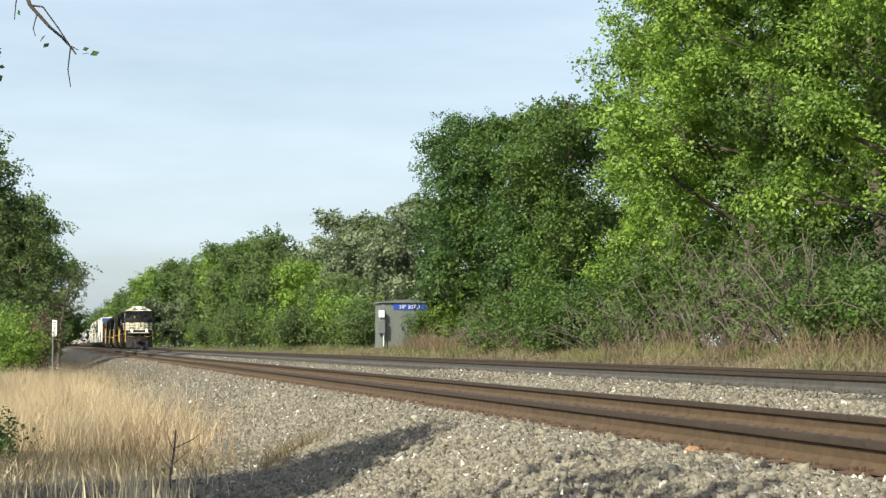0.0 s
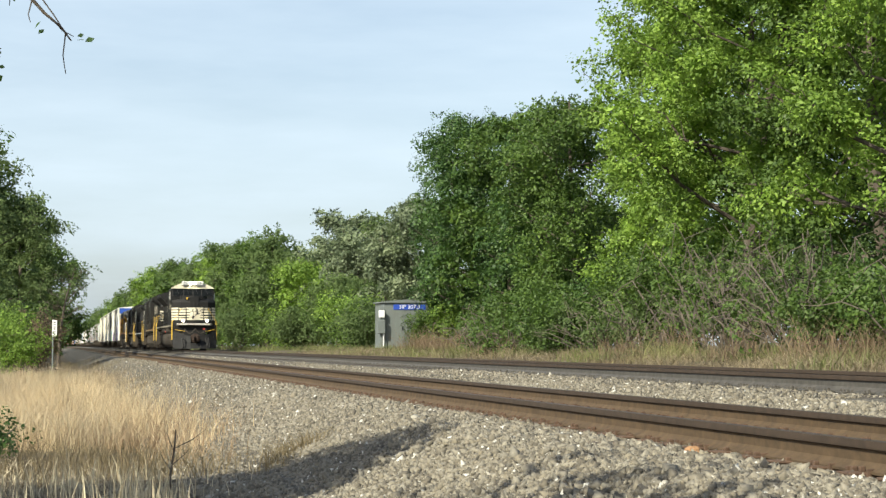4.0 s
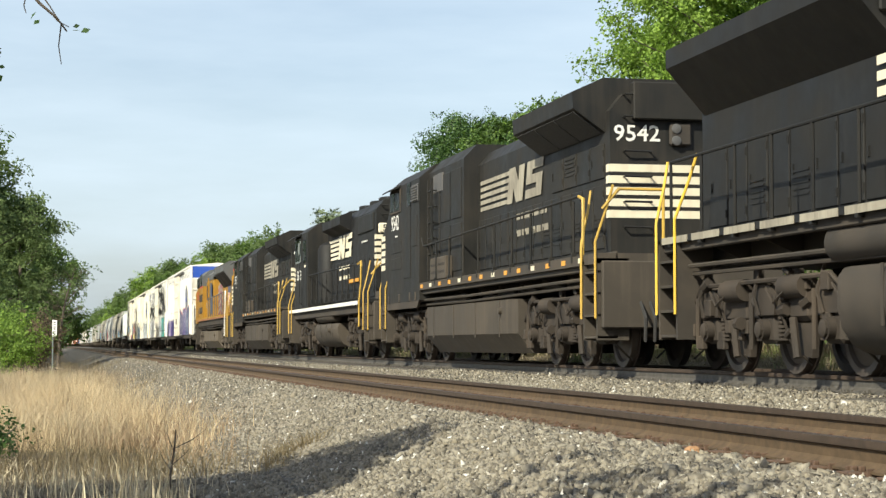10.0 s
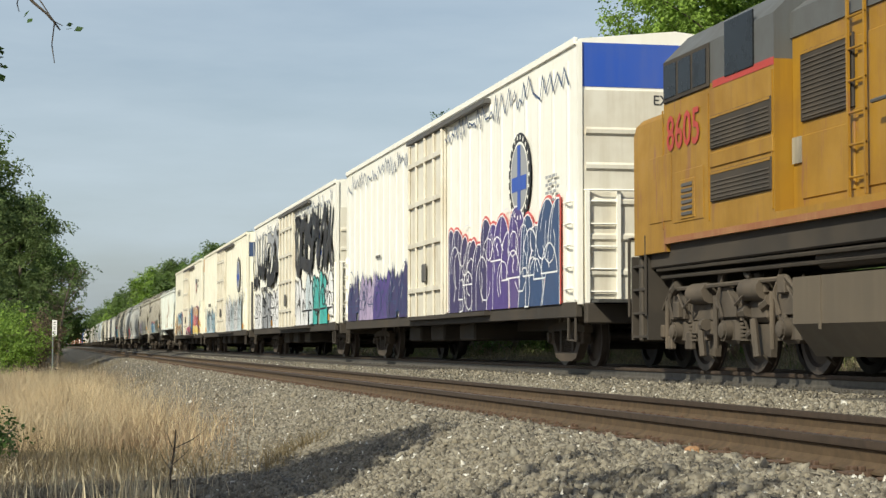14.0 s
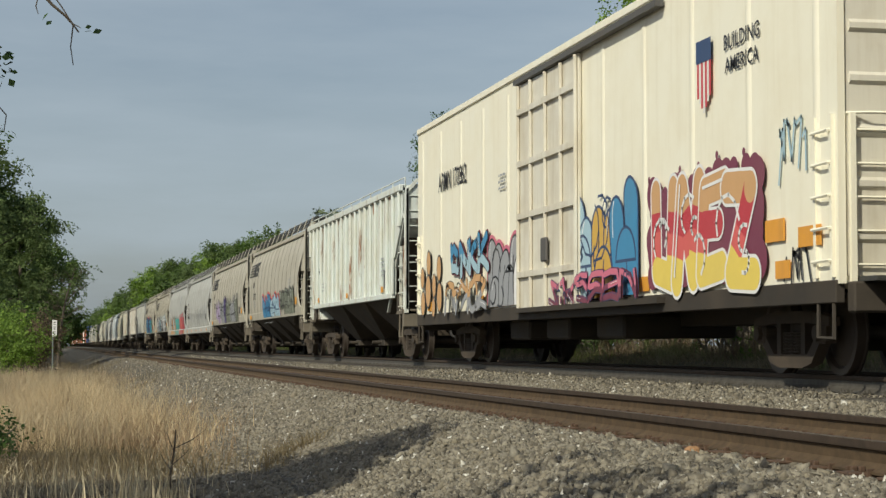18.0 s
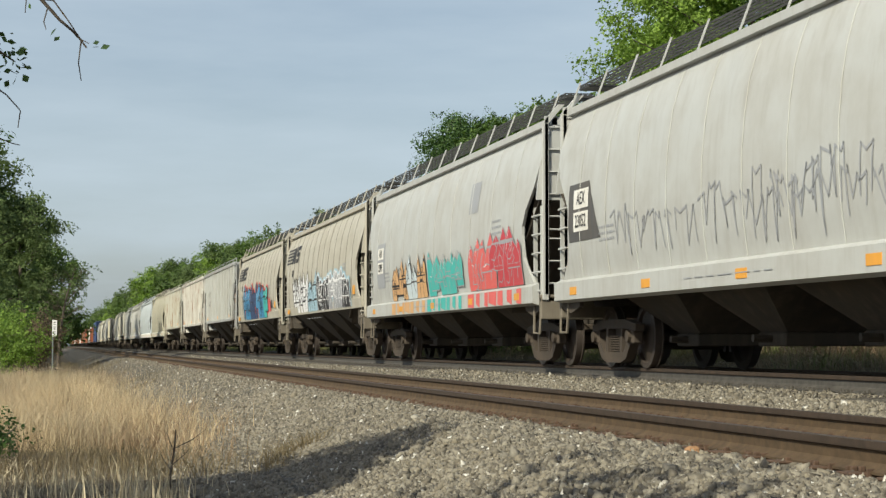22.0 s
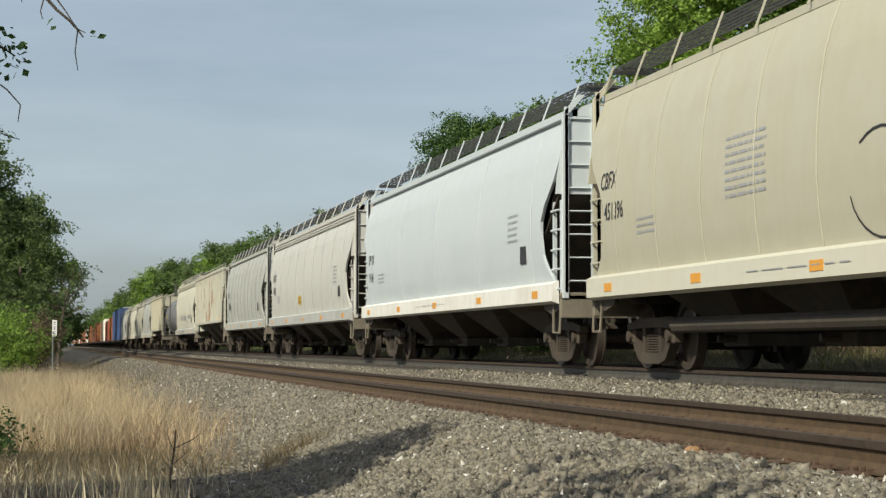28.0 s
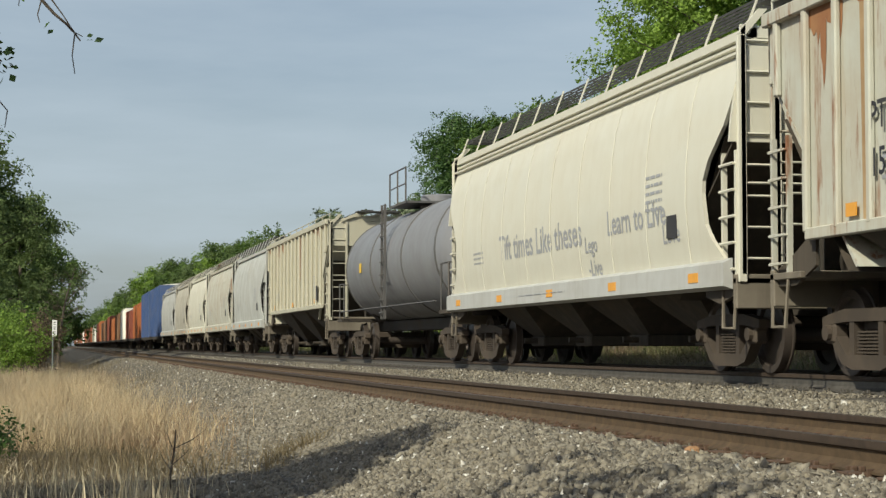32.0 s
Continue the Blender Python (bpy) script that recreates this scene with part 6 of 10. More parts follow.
    # number boards and headlights
    nb = part("number_board", Build().box(-0.76, -0.2, -8.25, -7.95, 4.58, 4.86, 0.03), WHITE, t)
    write_front(nb, "7281", -0.48, 4.72, 0.22, -8.256, INKS["black"], 0.92)
    nb = part("number_board", Build().box(0.2, 0.76, -8.25, -7.95, 4.58, 4.86, 0.03), WHITE, t)
    write_front(nb, "7281", 0.48, 4.72, 0.22, -8.256, INKS["black"], 0.92)
    hb = part("headlight_housing", Build().box(-0.2, 0.2, -8.2, -7.95, 4.58, 4.85, 0.04), RUSTY, t)
    for x in (-0.1, 0.1):
        part("headlight", Build().lathe((x, -8.2, 4.72), "y", [(-0.05, 0.05), (-0.04, 0.085), (0.0, 0.095)], 14), HEAD, hb)
    # front deck, handrails, ditch lights
    part("anticlimber", Build().prism([(-1.2, -10.0), (-1.2, -10.4), (-1.05, -10.6), (1.05, -10.6), (1.2, -10.4), (1.2, -10.0)], "z", 1.77, 1.88), HOPPEEL, t, "white front ledge with rust stains")
    hr = Build()
    for x in (-1.12, -0.6, 0.6, 1.12):
        hr.cyl((x, -10.5, 1.8), (x, -10.5, 2.93), 0.028, 6)
    for e in (-1, 1):
        hr.pipe([(e * 1.12, -10.5, 2.93), (e * 0.6, -10.5, 2.93)], 0.026, 6)
        hr.pipe([(e * 1.12, -10.5, 2.4), (e * 0.6, -10.5, 2.4)], 0.02, 6)
    hr.pipe([(-0.6, -10.5, 2.93), (-0.3, -10.5, 2.7), (0.3, -10.5, 2.7), (0.6, -10.5, 2.93)], 0.012, 5)
    part("handrail", hr, BLACK, t)
    for x in (-0.83, 0.83):
        dl = part("ditch_light", Build().lathe((x, -10.45, 2.05), "y", [(-0.16, 0.09), (-0.15, 0.135), (0.1, 0.12)], 14), BLACK, t)
        part("lens", Build().lathe((x, -10.61, 2.05), "y", [(-0.02, 0.04), (-0.012, 0.08), (0.01, 0.085)], 14), DITCH, dl)
    # plough and coupler
    pl = Build()
    for e in (-1, 1):
        w = [[(e * 0.33, -10.95, 1.0), (e * 0.33, -11.15, 0.55), (e * 0.33, -11.42, 0.13)], [(e * 0.95, -10.6, 1.15), (e * 0.95, -10.85, 0.6), (e * 0.95, -11.2, 0.13)], [(e * 1.52, -10.05, 1.38), (e * 1.52, -10.3, 0.7), (e * 1.46, -10.75, 0.13)]]
        for k in (0, 1):
            for j in (0, 1):
                q = [w[k][j], w[k + 1][j], w[k + 1][j + 1], w[k][j + 1]]
                pl.face(q if e > 0 else q[::-1])
                q = [(x, y + 0.05, z) for x, y, z in q]
                pl.face(q[::-1] if e > 0 else q)
    pl.face([(-0.33, -11.15, 0.5), (-0.33, -11.42, 0.13), (0.33, -11.42, 0.13), (0.33, -11.15, 0.5)])
    pl.face([(-0.33, -11.1, 0.5), (0.33, -11.1, 0.5), (0.33, -11.37, 0.13), (-0.33, -11.37, 0.13)])
    part("plough", pl, PLOUGHBLACK, t, "dusty black snow plough")
    part("pilot", Build().prism([(-1.2, 1.66), (1.2, 1.66), (0.75, 1.2), (0.75, 0.5), (-0.75, 0.5), (-0.75, 1.2)], "y", -10.3, -10.1), PLOUGHBLACK, t)
    cp = Build()
    cp.box(-0.2, 0.2, -11.05, -10.2, 0.68, 0.98, 0.04)
    cp.box(-0.2, 0.02, -11.4, -11.0, 0.68, 1.02, 0.07)
    cp.prism([(-0.2, -11.3), (-0.24, -11.62), (-0.14, -11.66), (-0.06, -11.42)], "z", 0.72, 0.98)
    cp.prism([(0.0, -11.1), (0.2, -11.3), (0.24, -11.48), (0.1, -11.56), (0.06, -11.46), (0.12, -11.4), (0.0, -11.3)], "z", 0.7, 1.0)
    cp.cyl((0.17, -11.4, 0.64), (0.17, -11.4, 1.06), 0.07, 10)
    cp.lathe((0, -10.95, 0.84), "y", [(0, 0.3), (0.05, 0.34), (0.2, 0.34), (0.24, 0.26)], 14)
    part("coupler", cp, RUSTY, t, "rusty knuckle coupler")
    for e in (-1, 1):
        for k in range(3):
            hs = Build()
            x = e * (0.72 + 0.1 * k)
            hs.pipe([(x, -10.85, 0.85), (x, -11.1, 0.7), (x + e * 0.03, -11.3, 0.3), (x + e * 0.05, -11.28, 0.22)], 0.026, 6)
            part("air_hose", hs, RUBBER, t)
    mu = Build()
    pts = [(-0.75 + 1.5 * i / 14, -10.75 - 0.25 * math.sin(math.pi * i / 14), 1.5 - 0.32 * abs(math.sin(2 * math.pi * i / 14))) for i in range(15)]
    mu.pipe(pts, 0.035, 6)
    part("jumper_cable", mu, UNDER, t, "grey jumper cable looped across the front")
    part("cable_socket", Build().lathe((0.62, -10.62, 1.48), "y", [(-0.05, 0.02), (-0.04, 0.06), (0.03, 0.06)], 12), RED, t, "red cable socket")
    for e in (-1, 1):
        part("uncoupling_lever", Build().pipe([(e * 1.35, -10.55, 1.45), (e * 0.7, -10.75, 1.32)], 0.018, 5), YELLOW, t)
    step_well(t, -10.15, 1, BLACK_DUSTY, YELLOW, lean=0.62, up=1.2)
    step_well(t, 10.85, -1, UNDER, YELLOW)
    # electrical cabinet behind the cab, then the long hood
    part("equipment_cabinet", Build().prism([(-1.3, 1.78), (-1.3, 4.0), (-0.9, 4.35), (0.9, 4.35), (1.3, 4.0), (1.3, 1.78)], "y", -5.0, -0.9), BLACK, t, smooth=20)
    for a in (-4.5, -3.6, -2.7, -1.8):
        part("cabinet_door", Build().box(-1.325, -1.29, a + 0.04, a + 0.84, 2.75, 3.7, 0.012), BLACK, t)
        part("cabinet_door", Build().box(-1.32, -1.29, a + 0.04, a + 0.84, 1.95, 2.68, 0.012), BLACK, t)
    for a in (-4.1, -3.4, -2.2):
        bars(t, a, 2.62, 0.35, 0.2, 2, CREAM, flat_side(1.33), 3)
    hood = Build()
    sec = [(-0.95, 1.78), (-0.95, 3.95), (-0.8, 4.2), (-0.5, 4.34), (0.5, 4.34), (0.8, 4.2), (0.95, 3.95), (0.95, 1.78)]
    hood.prism(sec, "y", -0.9, 10.6)
    part("long_hood", hood, BLACK, t, smooth=25)
    hood_side(t, -0.8, 10.3, 1.9, 2.95, 0.95, BLACK, 16, 5)
    hood_side(t, -0.8, 4.2, 3.05, 3.85, 0.95, BLACK, 6, 6)
    rad = Build()
    rad.prism([(-0.94, 3.42), (-1.5, 4.05), (-1.5, 4.3), (-1.25, 4.42), (1.25, 4.42), (1.5, 4.3), (1.5, 4.05), (0.94, 3.42)], "y", 4.6, 10.5)
    part("radiator_hood", rad, BLACK, t, "flared black radiator hood", smooth=15)
    part("radiator_end", Build().box(-1.2, 1.2, 4.54, 4.6, 3.8, 4.35, 0.02), BLACK, t)
    roof_fans(t, (1.2, 2.9, 5.8, 7.3, 8.8), 4.35, BLACK)
    part("exhaust_stack", Build().box(-0.4, 0.4, -0.6, 0.5, 4.33, 4.5, 0.03), BLACK, t)
    company_mark(t, 5.1, 0.75, 2.95, 3.8, CREAM, flat_side(0.975), 0.3)
    bars(t, 2.1, 2.55, 2.1, 0.6, 2, CREAM, flat_side(0.985), 4, "faded_lettering")
    write(t, "7281", -7.0, 3.08, 0.5, CREAM, flat_side(1.5), 1.0, "road_number")
    pts = [(-1.47, 10.4, 2.78), (-1.47, -0.7, 2.78)]
    rail_line(t, pts, [(-1.47, 10.4 - i * 1.18, 2.78) for i in range(10)], BLACK)
    rail_line(t, [(1.47, 10.4, 2.78), (1.47, -0.7, 2.78)], [(1.47, 10.4 - i * 1.85, 2.78) for i in range(7)], BLACK)
    fuel_tank(t, -5.1, 5.4, 0.24, 1.17, UNDER)
    for a, c in ((0.9, 5.6), (-3.9, -0.3)):
        b = Build()
        b.lathe((-1.22, a, 1.44), "y", [(0, 0.05), (0.04, 0.17), (0.12, 0.22), (c - a - 0.12, 0.22), (c - a - 0.04, 0.17), (c - a, 0.05)], 16)
        part("air_reservoir", b, UNDER, t, "dusty cylindrical air reservoir")
    bell = Build().box(-1.42, -1.3, 0.1, 0.5, 1.3, 1.5, 0.02)
    part("valve_box", bell, RED, t)
    under_pipes(t, -9, 10, UNDER)
    loco_truck(t, -7.75, (-1.9, 0.0, 1.9), "loco_truck")
    loco_truck(t, 7.75, (-1.9, 0.0, 1.9), "loco_truck")
    coupler(t, 10.9, 1)


def wide_hood_locomotive(front, rear, number, dust):
    """Four-stroke unit running long hood first, cab at the rear."""
    t, L = vehicle("diesel_locomotive", "dusty black diesel locomotive running long hood first", "locomotive", front, rear, "locomotives of the train")
    K = BLACK_DUSTY if dust else BLACK
    part("underframe", Build().box(-0.85, 0.85, -9.4, 9.6, 1.32, 1.62, 0.02), UNDER, t)
    for e in (-1, 1):
        part("side_sill", Build().box(e * 1.36, e * 1.44, -9.4, 9.6, 1.48, 1.62, 0.015), UNDER, t)
    for i in range(12):
        part("outrigger", Build().prism([(-1.36, 1.5), (-1.36, 1.62), (-0.85, 1.62), (-0.85, 1.32)], "y", -9.4 + 0.6 + i * 1.7, -9.4 + 0.63 + i * 1.7), UNDER, t)
    part("walkway", Build().box(-1.5, 1.5, -9.4, 9.5, 1.58, 1.74), UNDER_TAN, t)
    for i in range(14):
        a = -8.6 + i * 0.98
        part("sill_reflector", Build().box(-1.508, -1.5, a, a + 0.22, 1.62, 1.7), ORANGE if i % 3 else CREAM, t)
    cab = Build()
    cab.prism([(4.5, 1.74), (4.5, 4.12), (8.2, 4.12), (8.35, 3.55), (9.45, 2.95), (9.5, 1.36), (4.5, 1.36)], "x", -1.503, 1.503)
    part("cab", cab, K, t, smooth=20)
    part("cab_roof", Build().prism([(-1.5, 4.12), (-1.15, 4.42), (-0.5, 4.55), (0.5, 4.55), (1.15, 4.42), (1.5, 4.12)], "y", 4.5, 8.25), K, t, smooth=20)
    for e in (-1, 1):
        w = part("cab_window", Build().box(e * 1.5, e * 1.525, 6.75, 8.15, 3.5, 4.06, 0.01), UNDER, t)
        for a in (6.85, 7.5):
            part("pane", Build().box(e * 1.525, e * 1.533, a, a + 0.56, 3.56, 4.0), GLASS, w)
        part("awning", Build().prism([(e * 1.5, 4.1), (e * 1.72, 4.0), (e * 1.72, 4.03), (e * 1.5, 4.15)], "y", 6.8, 8.1), K, t)
        part("cab_door", Build().box(e * 1.5, e * 1.518, 5.55, 6.35, 1.9, 4.0, 0.02), K, t)
        part("door_window", Build().box(e * 1.5, e * 1.525, 5.5, 5.95, 3.55, 4.1, 0.1), GLASS, t)
        for z in (2.15, 2.55):
            part("cab_panel", Build().box(e * 1.5, e * 1.514, 6.7, 8.0, z, z + 0.28, 0.01), K, t)
    ck = Build()
    ck.box(-1.53, -1.5, 4.6, 5.3, 3.6, 4.0, 0.01)
    for i in range(6):
        ck.box(-1.56, -1.53, 4.62, 5.28, 3.63 + i * 0.06, 3.66 + i * 0.06)
    part("louvre", ck, DARKGREY, t, "dark slatted louvre")
    write(t, number, 7.5, 3.26, 0.5, WHITE, flat_side(1.5), 1.0, "road_number", off=0.012)
    bars(t, 7.35, 2.95, 0.3, 0.1, 1, WHITE, flat_side(1.503), 6)
    part("pilot_skirt", Build().prism([(4.6, 1.36), (4.8, 1.2), (9.2, 1.2), (9.5, 1.36)], "x", -1.5, -1.44), UNDER, t)
    for a in (4.9, 5.6, 6.9, 8.3):
        part("skirt_bracket", Build().box(-1.52, -1.5, a, a + 0.12, 1.36, 1.56, 0.01), UNDER, t)
    part("cab_panel", Build().box(-1.515, -1.5, 4.75, 5.35, 2.6, 3.3, 0.01), K, t)
    bx = part("perforated_box", Build().box(-1.46, -1.3, 1.9, 3.5, 1.76, 2.24, 0.015), UNDER_TAN, t, "brown metal box with punched holes")
    for q in range(24):
        yy = 2.05 + (q % 12) * 0.12
        part("hole", Build().cyl((-1.46, yy, 1.92 + 0.16 * (q // 12)), (-1.464, yy, 1.92 + 0.16 * (q // 12)), 0.03, 8), BLACK, bx)
    ld = Build()
    for zz in (2.0, 2.35, 2.7, 3.05, 3.4, 3.75):
        ld.pipe([(-1.3, 3.9, zz), (-1.42, 3.9, zz), (-1.42, 3.5, zz), (-1.3, 3.5, zz)], 0.014, 5)
    ld.box(-1.44, -1.4, 3.88, 3.92, 1.8, 4.0)
    ld.box(-1.44, -1.4, 3.48, 3.52, 1.8, 4.0)
    part("cab_ladder", ld, K, t)
    front_stripes(t, [(-1.508, 9.4), (-1.508, 8.85)], 2.2, 3.05, 5, CREAM)
    part("equipment_cabinet", Build().prism([(-1.28, 1.74), (-1.28, 4.2), (-1.0, 4.5), (1.0, 4.5), (1.28, 4.2), (1.28, 1.74)], "y", 0.9, 4.5), K, t, smooth=20)
    for a in (1.1, 2.2, 3.3):
        part("cabinet_door", Build().box(-1.3, -1.27, a, a + 0.95, 1.9, 2.9, 0.012), K, t)
        part("cabinet_door", Build().box(-1.3, -1.27, a, a + 0.95, 3.0, 4.05, 0.012), K, t)
    part("blower_grille", Build().box(-1.31, -1.27, 2.9, 3.9, 3.7, 4.1, 0.01), DARKGREY, t)
    part("long_hood", Build().prism([(-0.97, 1.74), (-0.97, 4.05), (-0.75, 4.32), (0.75, 4.32), (0.97, 4.05), (0.97, 1.74)], "y", -8.36, 0.9), K, t, smooth=25)
    hood_side(t, -8.1, 0.8, 1.88, 2.9, 0.97, K, 14, 8)
    hood_side(t, -8.1, -4.9, 3.0, 3.55, 0.97, K, 4, 9)
    rad = Build()
    rad.prism([(-0.96, 3.72), (-1.5, 4.1), (-1.52, 4.36), (-1.0, 4.6), (1.0, 4.6), (1.52, 4.36), (1.5, 4.1), (0.96, 3.72)], "y", -8.1, -4.2)
    part("radiator_wing", rad, K, t, "overhanging radiator wing", smooth=15)
    for a in (-8.0, -6.75, -5.5):
        part("radiator_screen", Build().prism([(-1.0, 3.735), (-1.46, 4.06), (-1.47, 4.05), (-1.01, 3.72)], "y", a, a + 1.2), GRATE, t)
    part("exhaust_stack", Build().box(-0.35, 0.35, -3.6, -2.6, 4.3, 4.5, 0.03), K, t)
    company_mark(t, 0.6, -4.3, 3.05, 3.72, FADED, flat_side(0.985), 0.3)
    bars(t, -3.6, 2.6, 2.3, 0.62, 2, FADED, flat_side(0.997), 7, "faded_lettering")
    front_stripes(t, [(-0.99, -8.2), (-0.99, -8.366), (0.99, -8.366), (0.99, -8.2)], 2.35, 3.2, 5, CREAM)
    write_front(t, number, -0.53, 3.68, 0.36, -8.37, WHITE, 1.08)
    part("hood_end_box", Build().box(-0.62, 0.62, -8.5, -8.3, 3.9, 4.5, 0.02), K, t)
    hl = part("headlight_housing", Build().box(0.0, 0.36, -8.44, -8.34, 3.5, 3.86, 0.03), UNDER, t)
    for z in (3.58, 3.77):
        part("headlight", Build().lathe((0.1, -8.44, z), "y", [(-0.03, 0.03), (-0.02, 0.075), (0.0, 0.08)], 14), DARKGREY, hl)
    for z in (2.2, 2.6, 3.0, 3.4, 3.95, 4.3):
        part("grab_iron", Build().pipe([(-0.75, -8.36, z), (-0.75, -8.46, z), (-0.32, -8.46, z), (-0.32, -8.36, z)], 0.014, 5), BLACK, t)
    rail_line(t, [(-1.47, 4.4, 2.75), (-1.47, 4.2, 2.55), (-1.47, -8.3, 2.68)], [(-1.47, -8.0 + i * 1.35, 2.62) for i in range(9)], K)
    rail_line(t, [(-1.47, -8.3, 2.68), (-1.47, -8.55, 2.62), (-1.5, -8.65, 2.35), (-1.5, -8.62, 1.8), (-1.52, -8.6, 1.0)], [], OLDYELLOW, 0.026, label="yellow end of the handrail")
    rail_line(t, [(1.47, 4.4, 2.7), (1.47, -8.3, 2.7)], [(1.47, -8.0 + i * 2.0, 2.7) for i in range(6)], K)
    step_well(t, -9.4, 1, UNDER_TAN, OLDYELLOW, 1.66)
    step_well(t, 9.45, -1, UNDER_TAN, OLDYELLOW, 1.5)
    for e in (-1, 1):
        part("handrail", Build().pipe([(e * 0.5, -9.55, 1.7), (e * 0.5, -9.55, 2.7), (e * 1.2, -9.55, 2.7), (e * 1.45, -9.5, 2.4)], 0.024, 6), OLDYELLOW, t, "yellow end handrail")
    part("end_plate", Build().box(-1.45, 1.45, -9.52, -9.4, 0.6, 1.62, 0.02), UNDER_TAN, t)
    part("end_plate", Build().box(-1.45, 1.45, 9.5, 9.62, 0.6, 1.6, 0.02), UNDER_TAN, t)
    for x in (-0.85, -0.7, 0.7, 0.85):
        part("air_hose", Build().pipe([(x, -9.5, 1.0), (x, -9.75, 0.75), (x, -9.72, 0.4)], 0.026, 6), RUBBER, t)
    fuel_tank(t, -3.9, 4.2, 0.2, 1.18, UNDER_TAN, 1.44, 0.3, boxy=True)
    b = Build()
    b.lathe((-1.15, 1.0, 1.33), "y", [(0, 0.05), (0.04, 0.1), (3.2, 0.1), (3.24, 0.05)], 12)
    part("air_reservoir", b, UNDER, t)
    under_pipes(t, -8.5, 9, UNDER)
    loco_truck(t, -6.55, (-1.95, 0.0, 1.95), "loco_truck_b")
    loco_truck(t, 6.75, (-1.95, 0.0, 1.95), "loco_truck_b")
    coupler(t, -9.5, -1)
    coupler(t, 9.6, 1)


def road_switcher():
    t, L = vehicle("diesel_locomotive", "smaller black four-axle diesel locomotive with white sill dashes", "locomotive", 249.7, 266.8, "locomotives of the train")
    part("underframe", Build().box(-1.42, 1.42, -8.3, 8.5, 1.22, 1.5, 0.02), UNDER, t)
    part("walkway", Build().box(-1.5, 1.5, -8.3, 8.4, 1.46, 1.56), BLACK, t)
    for i in range(14):
        a = -6.4 + i * 1.06
        part("sill_stripe", Build().box(-1.512, -1.5, a, a + 1.02, 1.45, 1.555), WHITE, t)
    part("long_hood", Build().prism([(-0.86, 1.56), (-0.86, 4.1), (-0.62, 4.38), (0.62, 4.38), (0.86, 4.1), (0.86, 1.56)], "y", -5.6, 3.65), BLACK, t, smooth=25)
    hood_side(t, -5.4, 3.5, 1.7, 2.9, 0.86, BLACK, 12, 11)
    part("intake_grille", Build().box(-0.9, -0.85, -5.3, -2.6, 3.55, 4.05, 0.02), BLACK_DUSTY, t)
    bl = Build().prism([(-0.85, 3.75), (-1.22, 3.95), (-1.22, 4.2), (-0.85, 4.36)], "y", -1.3, 2.4)
    part("brake_blister", bl, BLACK, t, "black box bulging from the hood", smooth=15)
    b = Build()
    b.lathe((-0.86, 3.1, 1.7), "z", [(0, 0.4), (1.7, 0.4), (1.85, 0.34), (1.95, 0.15), (1.98, 0.02)], 16)
    part("air_filter_housing", b, BLACK, t)
    part("cab", Build().prism([(-1.5, 1.56), (-1.5, 4.02), (-1.1, 4.32), (0, 4.46), (1.1, 4.32), (1.5, 4.02), (1.5, 1.56)], "y", 3.65, 7.05), BLACK_DUSTY, t, smooth=20)
    part("short_nose", Build().prism([(-0.86, 1.56), (-0.86, 2.9), (-0.6, 3.1), (0.6, 3.1), (0.86, 2.9), (0.86, 1.56)], "y", 7.05, 8.3), BLACK, t, smooth=20)
    for e in (-1, 1):
        w = part("cab_window", Build().box(e * 1.5, e * 1.53, 5.4, 6.66, 3.08, 3.92, 0.01), GREYSTEEL, t, "pale metal window frame")
        for a, c in ((5.47, 5.98), (6.06, 6.59)):
            part("pane", Build().box(e * 1.53, e * 1.536, a, c, 3.15, 3.85), GLASS, w)
        part("window_guard", Build().box(e * 1.53, e * 1.6, 5.36, 5.39, 3.35, 3.75, 0.01), GREYSTEEL, t, "pale wind deflector beside the window")
        part("awning", Build().prism([(e * 1.5, 4.0), (e * 1.8, 3.86), (e * 1.8, 3.89), (e * 1.5, 4.06)], "y", 5.3, 6.8), BLACK, t)
        part("cab_door", Build().box(e * 1.5, e * 1.516, 3.85, 4.9, 1.62, 3.9, 0.02), BLACK, t)
        part("door_window", Build().box(e * 1.516, e * 1.53, 3.99, 4.76, 3.05, 3.78, 0.09), GLASS, t)
        part("grab_rail", Build().pipe([(e * 1.5, 5.15, 3.1), (e * 1.6, 5.15, 3.05), (e * 1.6, 4.98, 2.5), (e * 1.6, 4.98, 1.75), (e * 1.5, 4.98, 1.7)], 0.018, 6), BLACK, t)
        part("cab_panel", Build().box(e * 1.5, e * 1.512, 5.1, 6.5, 1.75, 2.3, 0.012), BLACK_DUSTY, t)
        part("side_notice", Build().box(e * 1.516, e * 1.519, 4.05, 4.5, 2.9, 2.97), CREAM, t)
    front_stripes(t, [(-1.505, 7.05), (-1.505, 6.75)], 2.35, 2.95, 4, CREAM)
    write(t, "5643", 5.75, 2.66, 0.46, WHITE, flat_side(1.5), 1.2, "road_number", off=0.02)
    company_mark(t, 3.3, -1.5, 3.0, 3.7, CREAM, flat_side(0.89), 0.35)
    bars(t, -0.2, 2.55, 2.0, 0.6, 2, CREAM, flat_side(0.9), 12, "faded_lettering")
    bars(t, -3.9, 3.3, 1.0, 0.12, 1, WHITE, flat_side(0.895), 13)
    part("orange_placard", Build().box(-0.93, -0.9, -2.9, -1.2, 2.2, 2.3), ORANGE, t)
    front_stripes(t, [(-0.875, -5.42), (-0.875, -5.608), (0.875, -5.608), (0.875, -5.42)], 2.55, 3.4, 5, CREAM)
    nb = part("number_board", Build().box(-0.8, -0.06, -5.66, -5.58, 3.44, 3.72, 0.1), CREAM, t)
